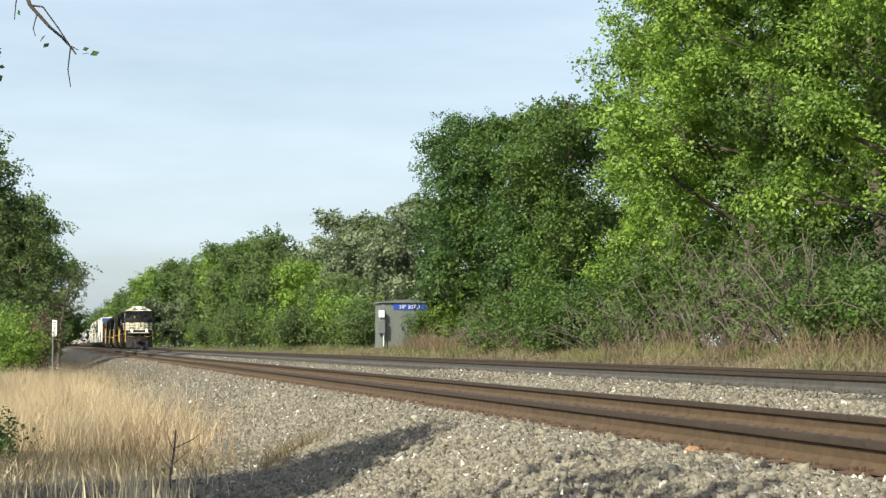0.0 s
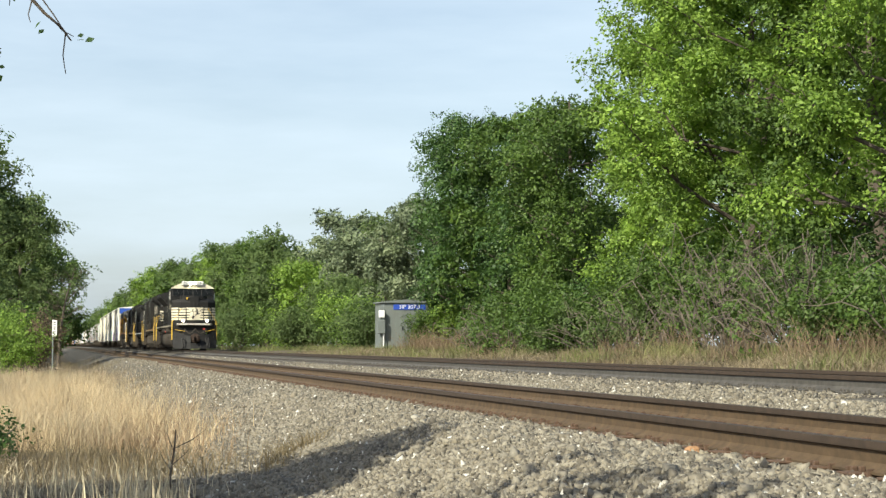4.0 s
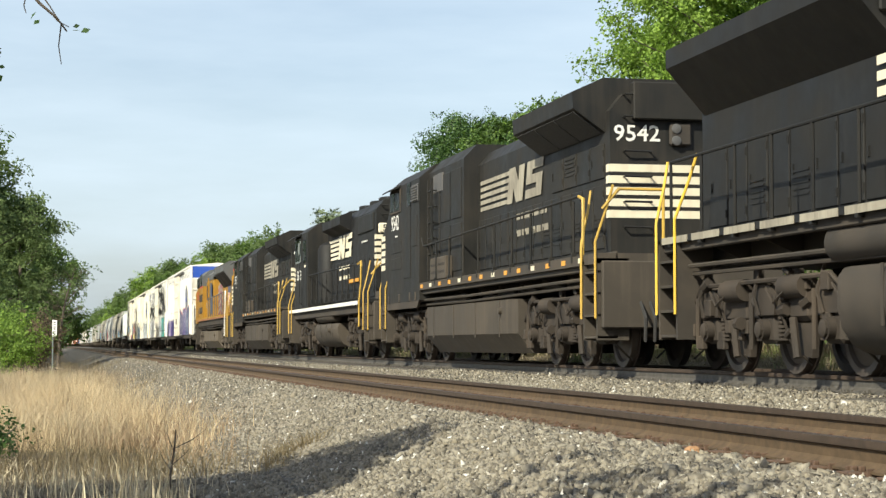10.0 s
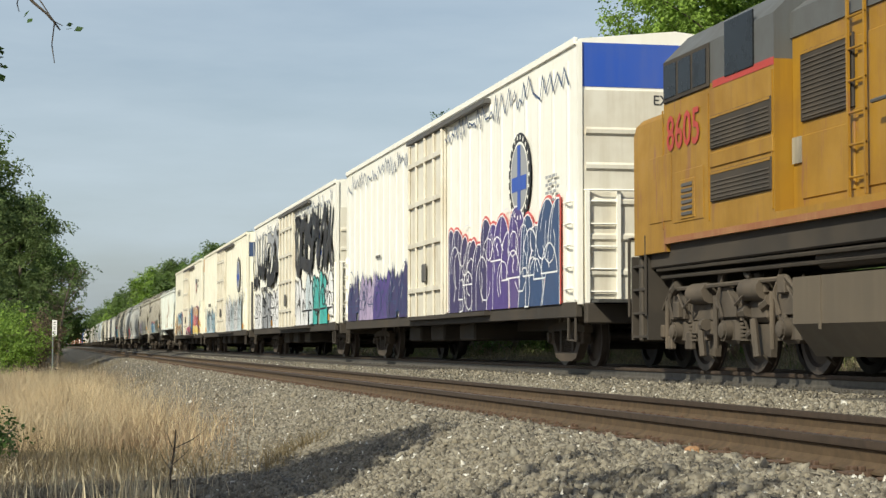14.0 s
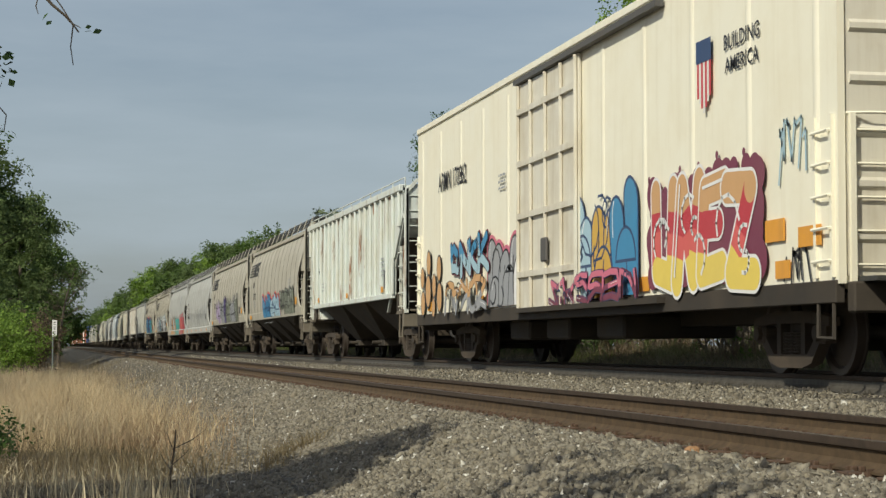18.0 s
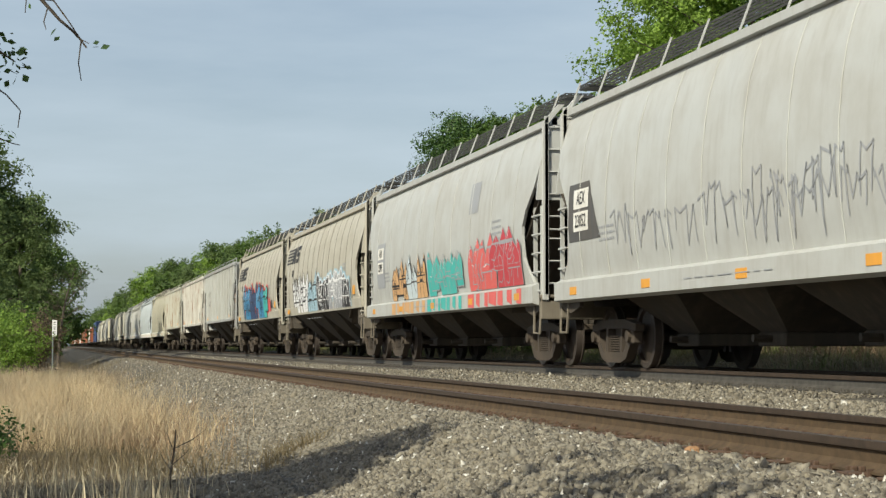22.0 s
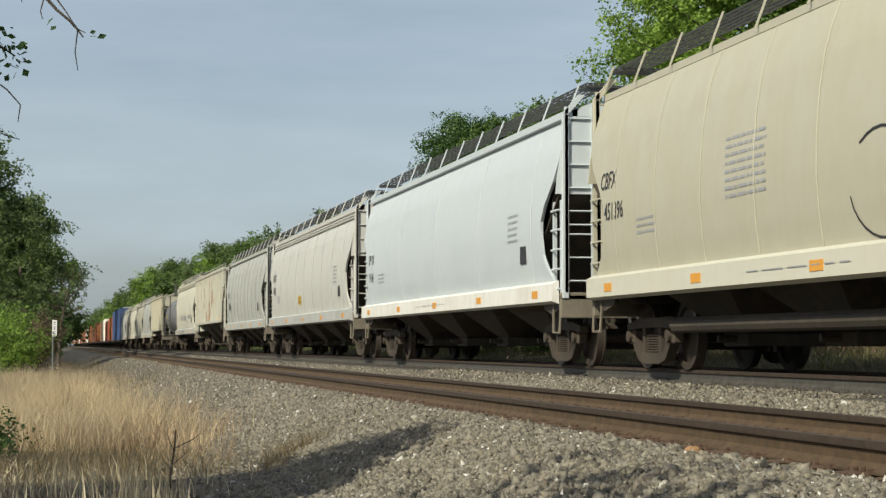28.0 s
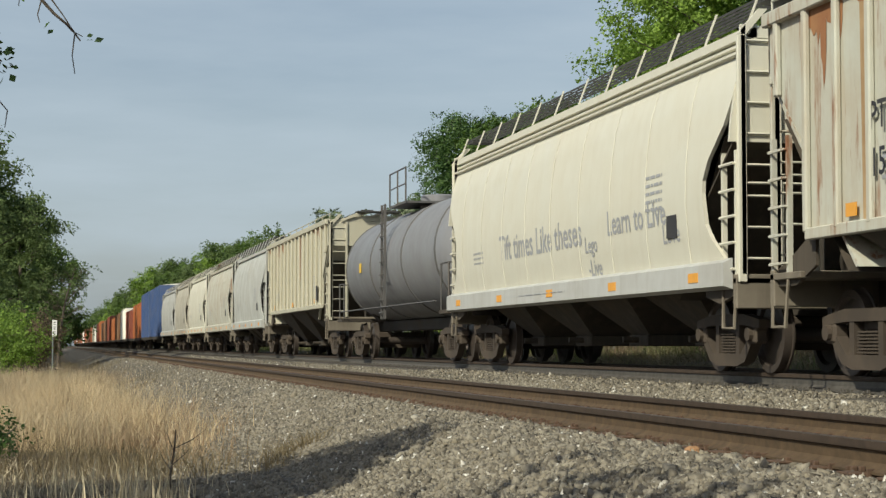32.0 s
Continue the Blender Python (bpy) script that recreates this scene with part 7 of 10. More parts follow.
    write_front(nb, "5643", -0.43, 3.58, 0.26, -5.666, INKS["black"])
    for z in (2.0, 2.4, 2.8, 3.2, 3.95, 4.2):
        part("grab_iron", Build().pipe([(-0.7, -5.6, z), (-0.7, -5.7, z), (-0.25, -5.7, z), (-0.25, -5.6, z)], 0.014, 5), BLACK, t)
    roof_fans(t, (-4.6, -3.1, -1.2, 1.0), 4.36, BLACK)
    rail_line(t, [(-1.47, 3.6, 2.6), (-1.47, -6.2, 2.55)], [(-1.47, -5.6 + i * 1.06, 2.52) for i in range(9)], BLACK)
    rail_line(t, [(-1.47, -6.2, 2.55), (-1.47, -6.75, 2.6), (-1.5, -6.95, 2.45), (-1.5, -6.9, 2.0), (-1.52, -6.75, 1.5), (-1.52, -6.75, 0.85)], [], OLDYELLOW, 0.028, label="yellow end of the handrail")
    step_well(t, -8.25, 1, UNDER_TAN, OLDYELLOW, 1.5)
    step_well(t, 8.4, -1, UNDER_TAN, OLDYELLOW, 1.5)
    for e in (-1, 1):
        part("handrail", Build().pipe([(e * 0.5, -8.3, 1.55), (e * 0.5, -8.3, 2.5), (e * 1.2, -8.3, 2.5), (e * 1.45, -8.25, 2.2)], 0.024, 6), OLDYELLOW, t, "yellow end handrail")
    part("end_plate", Build().box(-1.4, 1.4, -8.42, -8.3, 0.5, 1.5, 0.02), UNDER_TAN, t)
    part("end_plate", Build().box(-1.4, 1.4, 8.42, 8.54, 0.5, 1.5, 0.02), UNDER_TAN, t)
    fuel_tank(t, -1.4, 3.2, 0.3, 1.0, UNDER_TAN, 1.38, 0.3)
    b = Build()
    b.lathe((-1.2, -1.0, 1.25), "y", [(0, 0.05), (0.04, 0.16), (0.12, 0.2), (3.6, 0.2), (3.68, 0.16), (3.72, 0.05)], 16)
    part("air_reservoir", b, UNDER_TAN, t)
    under_pipes(t, -8, 8, UNDER)
    loco_truck(t, -5.15, (-1.37, 1.37), "loco_truck_two")
    loco_truck(t, 5.3, (-1.37, 1.37), "loco_truck_two")
    coupler(t, -8.4, -1)
    coupler(t, 8.5, 1)


def yellow_locomotive():
    t, L = vehicle("diesel_locomotive", "weathered yellow diesel locomotive with grey roof and flag", "locomotive", 289.2, 310.6, "locomotives of the train")
    part("underframe", Build().box(-1.42, 1.42, -10.1, 10.5, 1.4, 1.72, 0.02), UNDER, t)
    part("walkway", Build().box(-1.5, 1.5, -9.9, 9.29, 1.7, 1.86), UPYELLOW, t, "yellow frame edge with rust")
    part("cab", Build().prism([(-1.5, 1.86), (-1.5, 3.62), (1.5, 3.62), (1.5, 1.86)], "y", 5.4, 9.3), UPYELLOW, t)
    part("cab_upper", Build().prism([(-1.5, 3.62), (-1.5, 4.15), (-1.15, 4.5), (-0.55, 4.64), (0.55, 4.64), (1.15, 4.5), (1.5, 4.15), (1.5, 3.62)], "y", 5.4, 9.3), UPGREY, t, smooth=20)
    plan = [(-1.5, 9.3), (-1.5, 10.62), (-0.95, 10.95), (0.95, 10.95), (1.5, 10.62), (1.5, 9.3)]
    part("nose", Build().loft([[(x * w, y - d, z) for x, y in plan] for z, w, d in ((1.6, 1.0, 0.0), (3.28, 1.0, 0.0), (3.42, 0.985, 0.05), (3.5, 0.94, 0.16))]), UPYELLOW, t, smooth=30)
    part("rust_band", Build().box(-1.506, -1.5, -9.8, 9.28, 1.7, 1.78), RUSTRUN, t, "rust along the lower edge of the frame")
    for e in (-1, 1):
        w = part("cab_window", Build().box(e * 1.5, e * 1.525, 7.5, 9.25, 3.58, 4.14, 0.01), UNDER, t)
        for a in (7.58, 8.15, 8.72):
            part("pane", Build().box(e * 1.525, e * 1.533, a, a + 0.48, 3.64, 4.08), GLASS, w)
        part("door_window", Build().box(e * 1.5, e * 1.52, 6.0, 6.95, 3.62, 4.3, 0.12), GLASS, t)
        part("red_line", Build().box(e * 1.5, e * 1.506, 5.4, 7.4, 3.55, 3.64), RED, t)
    part("equipment_cabinet", Build().box(-1.28, 1.28, 1.2, 5.4, 1.86, 4.02, 0.02), UPYELLOW, t)
    part("cabinet_roof", Build().prism([(-1.3, 3.85), (-1.3, 4.15), (-0.9, 4.45), (0.9, 4.45), (1.3, 4.15), (1.3, 3.85)], "y", 1.2, 5.4), UPGREY, t, smooth=20)
    for x, a, c, z0, z1 in ((1.5, 5.45, 7.45, 2.78, 3.2), (1.5, 5.45, 7.45, 2.12, 2.5), (1.28, 3.7, 5.1, 2.85, 3.65), (1.28, 1.5, 2.6, 2.9, 3.6)):
        g = part("cabinet_grille", Build().box(-x - 0.03, -x + 0.01, a, c, z0, z1, 0.01), UNDER, t, "dark slatted grille")
        part("frame", Build().box(-x - 0.036, -x - 0.03, a + 0.02, c - 0.02, z1 - 0.04, z1 - 0.01), UPYELLOW, g)
        for i in range(int((z1 - z0 - 0.08) / 0.05)):
            part("slat", Build().prism([(-x - 0.03, z0 + 0.03 + i * 0.05), (-x - 0.04, z0 + 0.04 + i * 0.05), (-x - 0.03, z0 + 0.06 + i * 0.05)], "y", a + 0.05, c - 0.05), UNDER_TAN, g)
    for x, a, c, z0, z1 in ((1.5, 5.42, 7.48, 2.55, 2.74), (1.28, 3.7, 5.1, 1.98, 2.7), (1.28, 2.7, 3.6, 1.98, 3.6), (1.28, 1.5, 2.6, 1.98, 2.8)):
        part("cabinet_door", Build().box(-x - 0.018, -x + 0.01, a, c, z0, z1, 0.01), UPYELLOW, t)
    lo = part("louvre", Build().box(-1.525, -1.5, 8.05, 8.6, 1.98, 2.5, 0.01), UPYELLOW, t)
    for i in range(6):
        part("slat", Build().box(-1.54, -1.525, 8.12, 8.52, 2.03 + i * 0.075, 2.07 + i * 0.075), DARKGREY, lo)
    part("long_hood", Build().prism([(-0.97, 1.86), (-0.97, 3.8), (0.97, 3.8), (0.97, 1.86)], "y", -8.7, 1.2), UPYELLOW, t)
    part("hood_roof", Build().prism([(-0.975, 3.8), (-0.95, 4.1), (-0.7, 4.34), (0.7, 4.34), (0.95, 4.1), (0.975, 3.8)], "y", -8.7, 1.2), UPGREY, t, smooth=20)
    hood_side(t, -7.2, 1.1, 1.98, 3.55, 0.97, UPYELLOW, 11, 15)
    rad = Build()
    rad.prism([(-0.97, 3.3), (-1.5, 3.98), (-1.5, 4.32), (-1.2, 4.46), (1.2, 4.46), (1.5, 4.32), (1.5, 3.98), (0.97, 3.3)], "y", -7.3, -2.0)
    part("radiator_hood", rad, UPGREY, t, "flared grey radiator hood", smooth=15)
    # screens in black, which also paints the flare's underside as unlit
    for a in (-7.2, -5.45, -3.7):
        part("radiator_screen", Build().prism([(-0.99, 3.315), (-1.47, 3.93), (-1.48, 3.92), (-1.0, 3.3)], "y", a, a + 1.65), BLACK, t)
    grid = part("rear_screen", Build().box(-1.042, -1.03, -8.6, -7.5, 4.1, 4.36, 0.004), BLACK, t)
    for i in range(8):
        part("bar", Build().box(-1.05, -1.042, -8.58 + i * 0.135, -8.55 + i * 0.135, 4.1, 4.36), UPGREY, grid)
    ladder_rungs = part("ladder", Build().box(-1.36, -1.33, 3.3, 3.34, 1.9, 4.0), UPYELLOW, t, "yellow ladder on the cabinet side")
    part("upright", Build().box(-1.36, -1.33, 3.72, 3.76, 1.9, 4.0), UPYELLOW, ladder_rungs)
    for i in range(6):
        part("rung", Build().pipe([(-1.345, 3.3, 2.1 + 0.34 * i), (-1.345, 3.76, 2.1 + 0.34 * i)], 0.014, 6), UPYELLOW, ladder_rungs)
    for a, c, z0, z1 in ((7.75, 8.9, 1.95, 2.62), (9.0, 9.9, 2.0, 2.9)):
        part("cab_panel", Build().box(-1.512, -1.5, a, c, z0, z1, 0.012), UPYELLOW, t)
    for a in (5.44, 7.55, 9.32):
        part("panel_seam", Build().box(-1.514, -1.5, a, a + 0.03, 1.9, 3.5), UPYELLOW, t)
    part("paper_notice", Build().box(-1.306, -1.28, 5.12, 5.36, 2.4, 2.7), FADED, t)
    part("hood_end", Build().box(-1.02, 1.02, -8.75, -7.3, 1.86, 4.05, 0.02), UPYELLOW, t)
    part("hood_end_roof", Build().box(-1.03, 1.03, -8.76, -7.3, 4.05, 4.42, 0.04), UPGREY, t)
    part("red_line", Build().box(-1.033, 1.033, -8.763, -7.3, 3.98, 4.05), RED, t)
    lv = Build()
    for k in range(3):
        for i in range(7):
            a = -8.55 + i * 0.17
            lv.prism([(-1.02, a), (-1.1, a + 0.09), (-1.02, a + 0.13)], "z", 2.15 + k * 0.55, 2.62 + k * 0.55)
    part("louvre", lv, UPYELLOW, t, "rows of yellow ventilation louvres")
    roof_fans(t, (-6.3, -4.7, -3.1), 4.4, UPGREY)
    part("dark_door", Build().box(-1.0, -0.96, -6.1, -5.4, 1.95, 3.5, 0.01), DARKGREY, t)
    # painted flag, words and shield
    fl = Build()
    rows = 10
    for j in range(rows):
        for i in range(14):
            fl.slot = 1 if j % 2 == 0 else 0
            if i < 5:
                fl.slot = 3 if i < 3 else 2
            y0, y1 = 2.6 - i * 0.28, 2.6 - (i + 1) * 0.28
            w0, w1 = 0.12 * math.sin(i * 0.75), 0.12 * math.sin((i + 1) * 0.75)
            z0, z1 = 2.0 + j * 0.16, 2.0 + (j + 1) * 0.16
            side_quad(fl, flat_side(1.335 if i < 5 else 1.0), [(y0, z0 + w0), (y1, z0 + w1), (y1, z1 + w1), (y0, z1 + w0)], 0.006)
    part("painted_flag", fl, [FADED, INKS["maroon"], INKS["navy"], DARKGREY], t, "faded painted flag with red and white waves", smooth=0)
    write(t, "BUILDING AMERICA", -3.1, 2.68, 0.24, INKS["navy"], flat_side(1.0), 0.95, "slogan")
    sh = Build()
    sh.slot = 1
    side_quad(sh, flat_side(1.0), [(-4.5, 3.0), (-5.3, 3.0), (-5.3, 3.45), (-4.5, 3.45)], 0.006)
    for i in range(6):
        sh.slot = 2 if i % 2 else 0
        a, c = -4.5 - i * 0.8 / 6, -4.5 - (i + 1) * 0.8 / 6
        side_quad(sh, flat_side(1.0), [(a, 2.35), (c, 2.35), (c, 3.0), (a, 3.0)], 0.006)
    part("painted_shield", sh, [WHITE, INKS["navy"], RED], t, "painted shield in red, white and blue", smooth=0)
    write(t, "8605", 8.5, 3.13, 0.66, RED, flat_side(1.5), 1.0, "road_number", off=0.016)
    nb = part("number_board", Build().box(-0.98, -0.3, -8.86, -8.75, 3.68, 3.98, 0.02), UPYELLOW, t)
    write_front(nb, "8605", -0.64, 3.83, 0.3, -8.866, RED)
    rail_line(t, [(-1.47, 2.9, 2.8), (-1.47, -7.6, 2.95)], [(-1.47, -7.2 + i * 1.3, 2.9) for i in range(8)], DARKGREY)
    rail_line(t, [(-1.47, -7.6, 2.95), (-1.47, -8.1, 2.97), (-1.5, -8.35, 2.8), (-1.5, -8.35, 2.2), (-1.5, -8.15, 1.9), (-1.52, -8.2, 0.8)], [], WHITE, 0.03, label="white end of the handrail")
    step_well(t, -10.0, 1, UNDER_TAN, OLDYELLOW, 1.75)
    step_well(t, 10.9, -1, UNDER, UNDER, 1.6, x=1.46, label="dark grab rail", up=0.3)
    for e in (-1, 1):
        part("handrail", Build().pipe([(e * 0.5, -10.0, 1.8), (e * 0.5, -10.0, 2.8), (e * 1.2, -10.0, 2.8), (e * 1.45, -9.9, 2.5)], 0.024, 6), OLDYELLOW, t, "yellow end handrail")
    part("end_plate", Build().box(-1.45, 1.45, -10.2, -10.05, 0.55, 1.72, 0.02), UNDER_TAN, t)
    part("end_plate", Build().box(-1.45, 1.45, 10.45, 10.6, 0.4, 1.72, 0.02), UNDER_TAN, t)
    fuel_tank(t, -2.7, 5.3, 0.22, 1.1, TANK_TAN, 1.44, 0.25, boxy=True)
    b = Build()
    b.lathe((-1.2, 0.5, 1.3), "y", [(0, 0.05), (0.04, 0.12), (4.2, 0.12), (4.24, 0.05)], 12)
    part("air_reservoir", b, UNDER, t)
    under_pipes(t, -9, 10, UNDER)
    loco_truck(t, -6.3, (-1.9, 0.0, 1.9), "yellow_loco_truck", TRUCK_LOCO)
    loco_truck(t, 7.7, (-1.9, 0.0, 1.9), "yellow_loco_truck", TRUCK_LOCO)
    coupler(t, -10.1, -1)
    coupler(t, 10.5, 1)


lead_locomotive()
wide_hood_locomotive(229.0, 248.4, "9542", True)
road_switcher()
wide_hood_locomotive(268.4, 288.8, "9753", True)
yellow_locomotive()

# ---------------------------------------------------------------- train: freight cars


def ladder(t, x, y0, y1, z0, z1, mat, rungs, name="ladder", axis="side", label=""):
    """Rungs between two uprights, on a side (spanning y) or on an end (spanning x, y0 = y1)."""
    b = Build()
    for i in range(rungs):
        z = z0 + (z1 - z0) * (i + 0.5) / rungs
        if axis == "side":
            b.pipe([(x, y0, z), (x - 0.06, y0, z), (x - 0.06, y1, z), (x, y1, z)] if x < 0 else [(x, y0, z), (x + 0.06, y0, z), (x + 0.06, y1, z), (x, y1, z)], 0.014, 5)
        else:
            b.cyl((x, y0, z), (y1, y0, z), 0.016, 5)
    if axis == "side":
        for y in (y0, y1):
            b.box(x - 0.03, x + 0.03, y - 0.03, y + 0.03, z0, z1)
    else:
        for q in (x, y1):
            b.box(q - 0.03, q + 0.03, y0 - 0.03, y0 + 0.03, z0, z1)
    return part(name, b, mat, t, label)


def end_gear(t, L, mat, z=1.2, brake=True, ztop=4.1, zlad=4.05):
    """Corner posts, ladders, platform, brake stand and stirrups at both ends of a hopper."""
    for s in (-1, 1):
        y = s * (L + 0.02)
        part("end_platform", Build().box(-1.5, 1.5, y, s * (L - 0.85), z - 0.12, z - 0.04, 0.01), ENDTAN, t)
        part("end_sill", Build().box(-1.5, 1.5, y, y - s * 0.12, z - 0.42, z, 0.015), ENDTAN, t)
        part("draft_sill", Build().box(-0.22, 0.22, y + s * 0.1, s * (L - 2.6), 0.72, 1.1, 0.01), UNDER, t)
        for x in (-1.42, 1.42):
            e = 1 if x > 0 else -1
            cp = Build()
            cp.box(x - 0.055, x + 0.055, y - 0.03, y + 0.03, z - 0.1, ztop - 0.22, 0.01)
            cp.prism([(x - 0.055, ztop - 0.22), (x + 0.055, ztop - 0.22), (x - e * 0.28 + 0.055, ztop + 0.1), (x - e * 0.28 - 0.055, ztop + 0.1)], "y", y - 0.03, y + 0.03)
            part("corner_post", cp, mat, t)
        for x0 in (-1.4, 0.95):
            ladder(t, x0, y, x0 + 0.45, z, zlad, mat, 8, "end_ladder", "end")
        for e in (-1, 1):
            ladder(t, e * 1.46, y - s * 0.05, y - s * 0.5, z - 0.1, 2.7, mat, 5, "side_ladder")
            st = Build()
            st.pipe([(e * 1.48, y - s * 0.05, z - 0.1), (e * 1.5, y - s * 0.08, 0.55), (e * 1.5, y - s * 0.45, 0.55), (e * 1.48, y - s * 0.5, z - 0.1)], 0.018, 5)
            part("stirrup_step", st, ENDTAN, t)
        rl = Build()
        rl.pipe([(-1.4, y, 2.3), (1.4, y, 2.3)], 0.016, 5)
        rl.pipe([(-0.9, y, z), (-0.9, y, 2.3)], 0.014, 5)
        part("end_rail", rl, mat, t)
        br = Build()
        br.cyl((-0.35, y - s * 0.1, z), (-0.35, y - s * 0.1, 2.6), 0.03, 6)
        if s == -1:
            br.lathe((-0.35, y - 0.02, 2.5), "y", [(-0.03, 0.24), (0.0, 0.28), (0.03, 0.24), (0.0, 0.2)], 16)
            br.box(-0.55, -0.15, y + 0.05, y + 0.3, 2.2, 2.55, 0.03)
        br.lathe((0.45, y - s * 0.5, z + 0.2), "x", [(-0.35, 0.05), (-0.33, 0.16), (0.3, 0.16), (0.33, 0.05)], 12)
        part("brake_gear", br, UNDER, t)
        coupler(t, y, s)


def roof_walk(t, L, z, mat, half=0.55, posts=12, high=False):
    """Grating boards along the roof on brackets; high: boards out over the eaves."""
    for e in (-1, 1):
        g = Build()
        wide = 0.46 if high else 0.32
        bn = 6 if high else 5
        for i in range(bn):
            x = half - 0.16 + wide * i / (bn - 1)
            g.box(e * (x - 0.006), e * (x + 0.006), -L, L, z, z + 0.03)
        for i in range(int(2 * L / 0.45)):
            g.box(e * (half - 0.16), e * (half - 0.16 + wide), -L + 0.45 * i, -L + 0.45 * i + 0.01, z + 0.01, z + 0.028)
        part("running_board", g, GRATE, t, "grating walkway along the roof")
        for i in range(posts):
            y = -L + 0.25 + (2 * L - 0.5) * i / (posts - 1)
            b = Build()
            if high:
                b.prism([(e * (half + 0.53), z - 0.44), (e * (half + 0.555), z - 0.44), (e * (half + 0.365), z + 0.05), (e * (half + 0.34), z + 0.05)], "y", y - 0.012, y + 0.012)
            else:
                b.prism([(e * (half - 0.2), z), (e * (half + 0.75), z - 0.3), (e * (half + 0.78), z - 0.3), (e * (half + 0.2), z)], "y", y - 0.02, y + 0.02)
            part("board_bracket", b, mat, t)
    for s in (-1, 1):
        part("cross_board", Build().box(-half - 0.3, half + 0.3, s * L, s * (L - 0.5), z - 0.045, z - 0.005), GRATE, t)
    for i in range(5):
        y = -L * 0.8 + L * 1.6 * i / 4
        part("roof_hatch", Build().lathe((0, y, z - 0.3), "z", [(0, 0.36), (0.12, 0.36), (0.16, 0.3), (0.17, 0.02)], 14), mat, t)


def bays(t, L, n, z1, mat, half=1.46, z0=0.33, inner=2.0):
    """Hopper pockets below the body: upturned pyramids with an outlet gate each."""
    w = (2 * (L - inner)) / n
    for i in range(n):
        y0 = -(L - inner) + i * w
        y1 = y0 + w
        m = (y0 + y1) / 2
        b = Build()
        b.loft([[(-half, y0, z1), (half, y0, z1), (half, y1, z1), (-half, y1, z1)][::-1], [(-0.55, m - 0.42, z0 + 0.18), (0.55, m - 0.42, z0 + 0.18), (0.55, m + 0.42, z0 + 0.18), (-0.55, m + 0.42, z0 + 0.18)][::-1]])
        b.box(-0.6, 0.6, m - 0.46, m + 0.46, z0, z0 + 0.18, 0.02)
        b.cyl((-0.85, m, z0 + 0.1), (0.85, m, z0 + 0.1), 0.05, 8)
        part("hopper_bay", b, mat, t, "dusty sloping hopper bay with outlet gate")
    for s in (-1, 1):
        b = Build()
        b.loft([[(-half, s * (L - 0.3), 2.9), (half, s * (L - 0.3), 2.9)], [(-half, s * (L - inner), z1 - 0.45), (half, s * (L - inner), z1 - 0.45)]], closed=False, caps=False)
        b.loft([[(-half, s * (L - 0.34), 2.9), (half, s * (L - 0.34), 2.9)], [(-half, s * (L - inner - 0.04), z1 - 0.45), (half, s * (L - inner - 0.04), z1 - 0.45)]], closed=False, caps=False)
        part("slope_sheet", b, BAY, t)


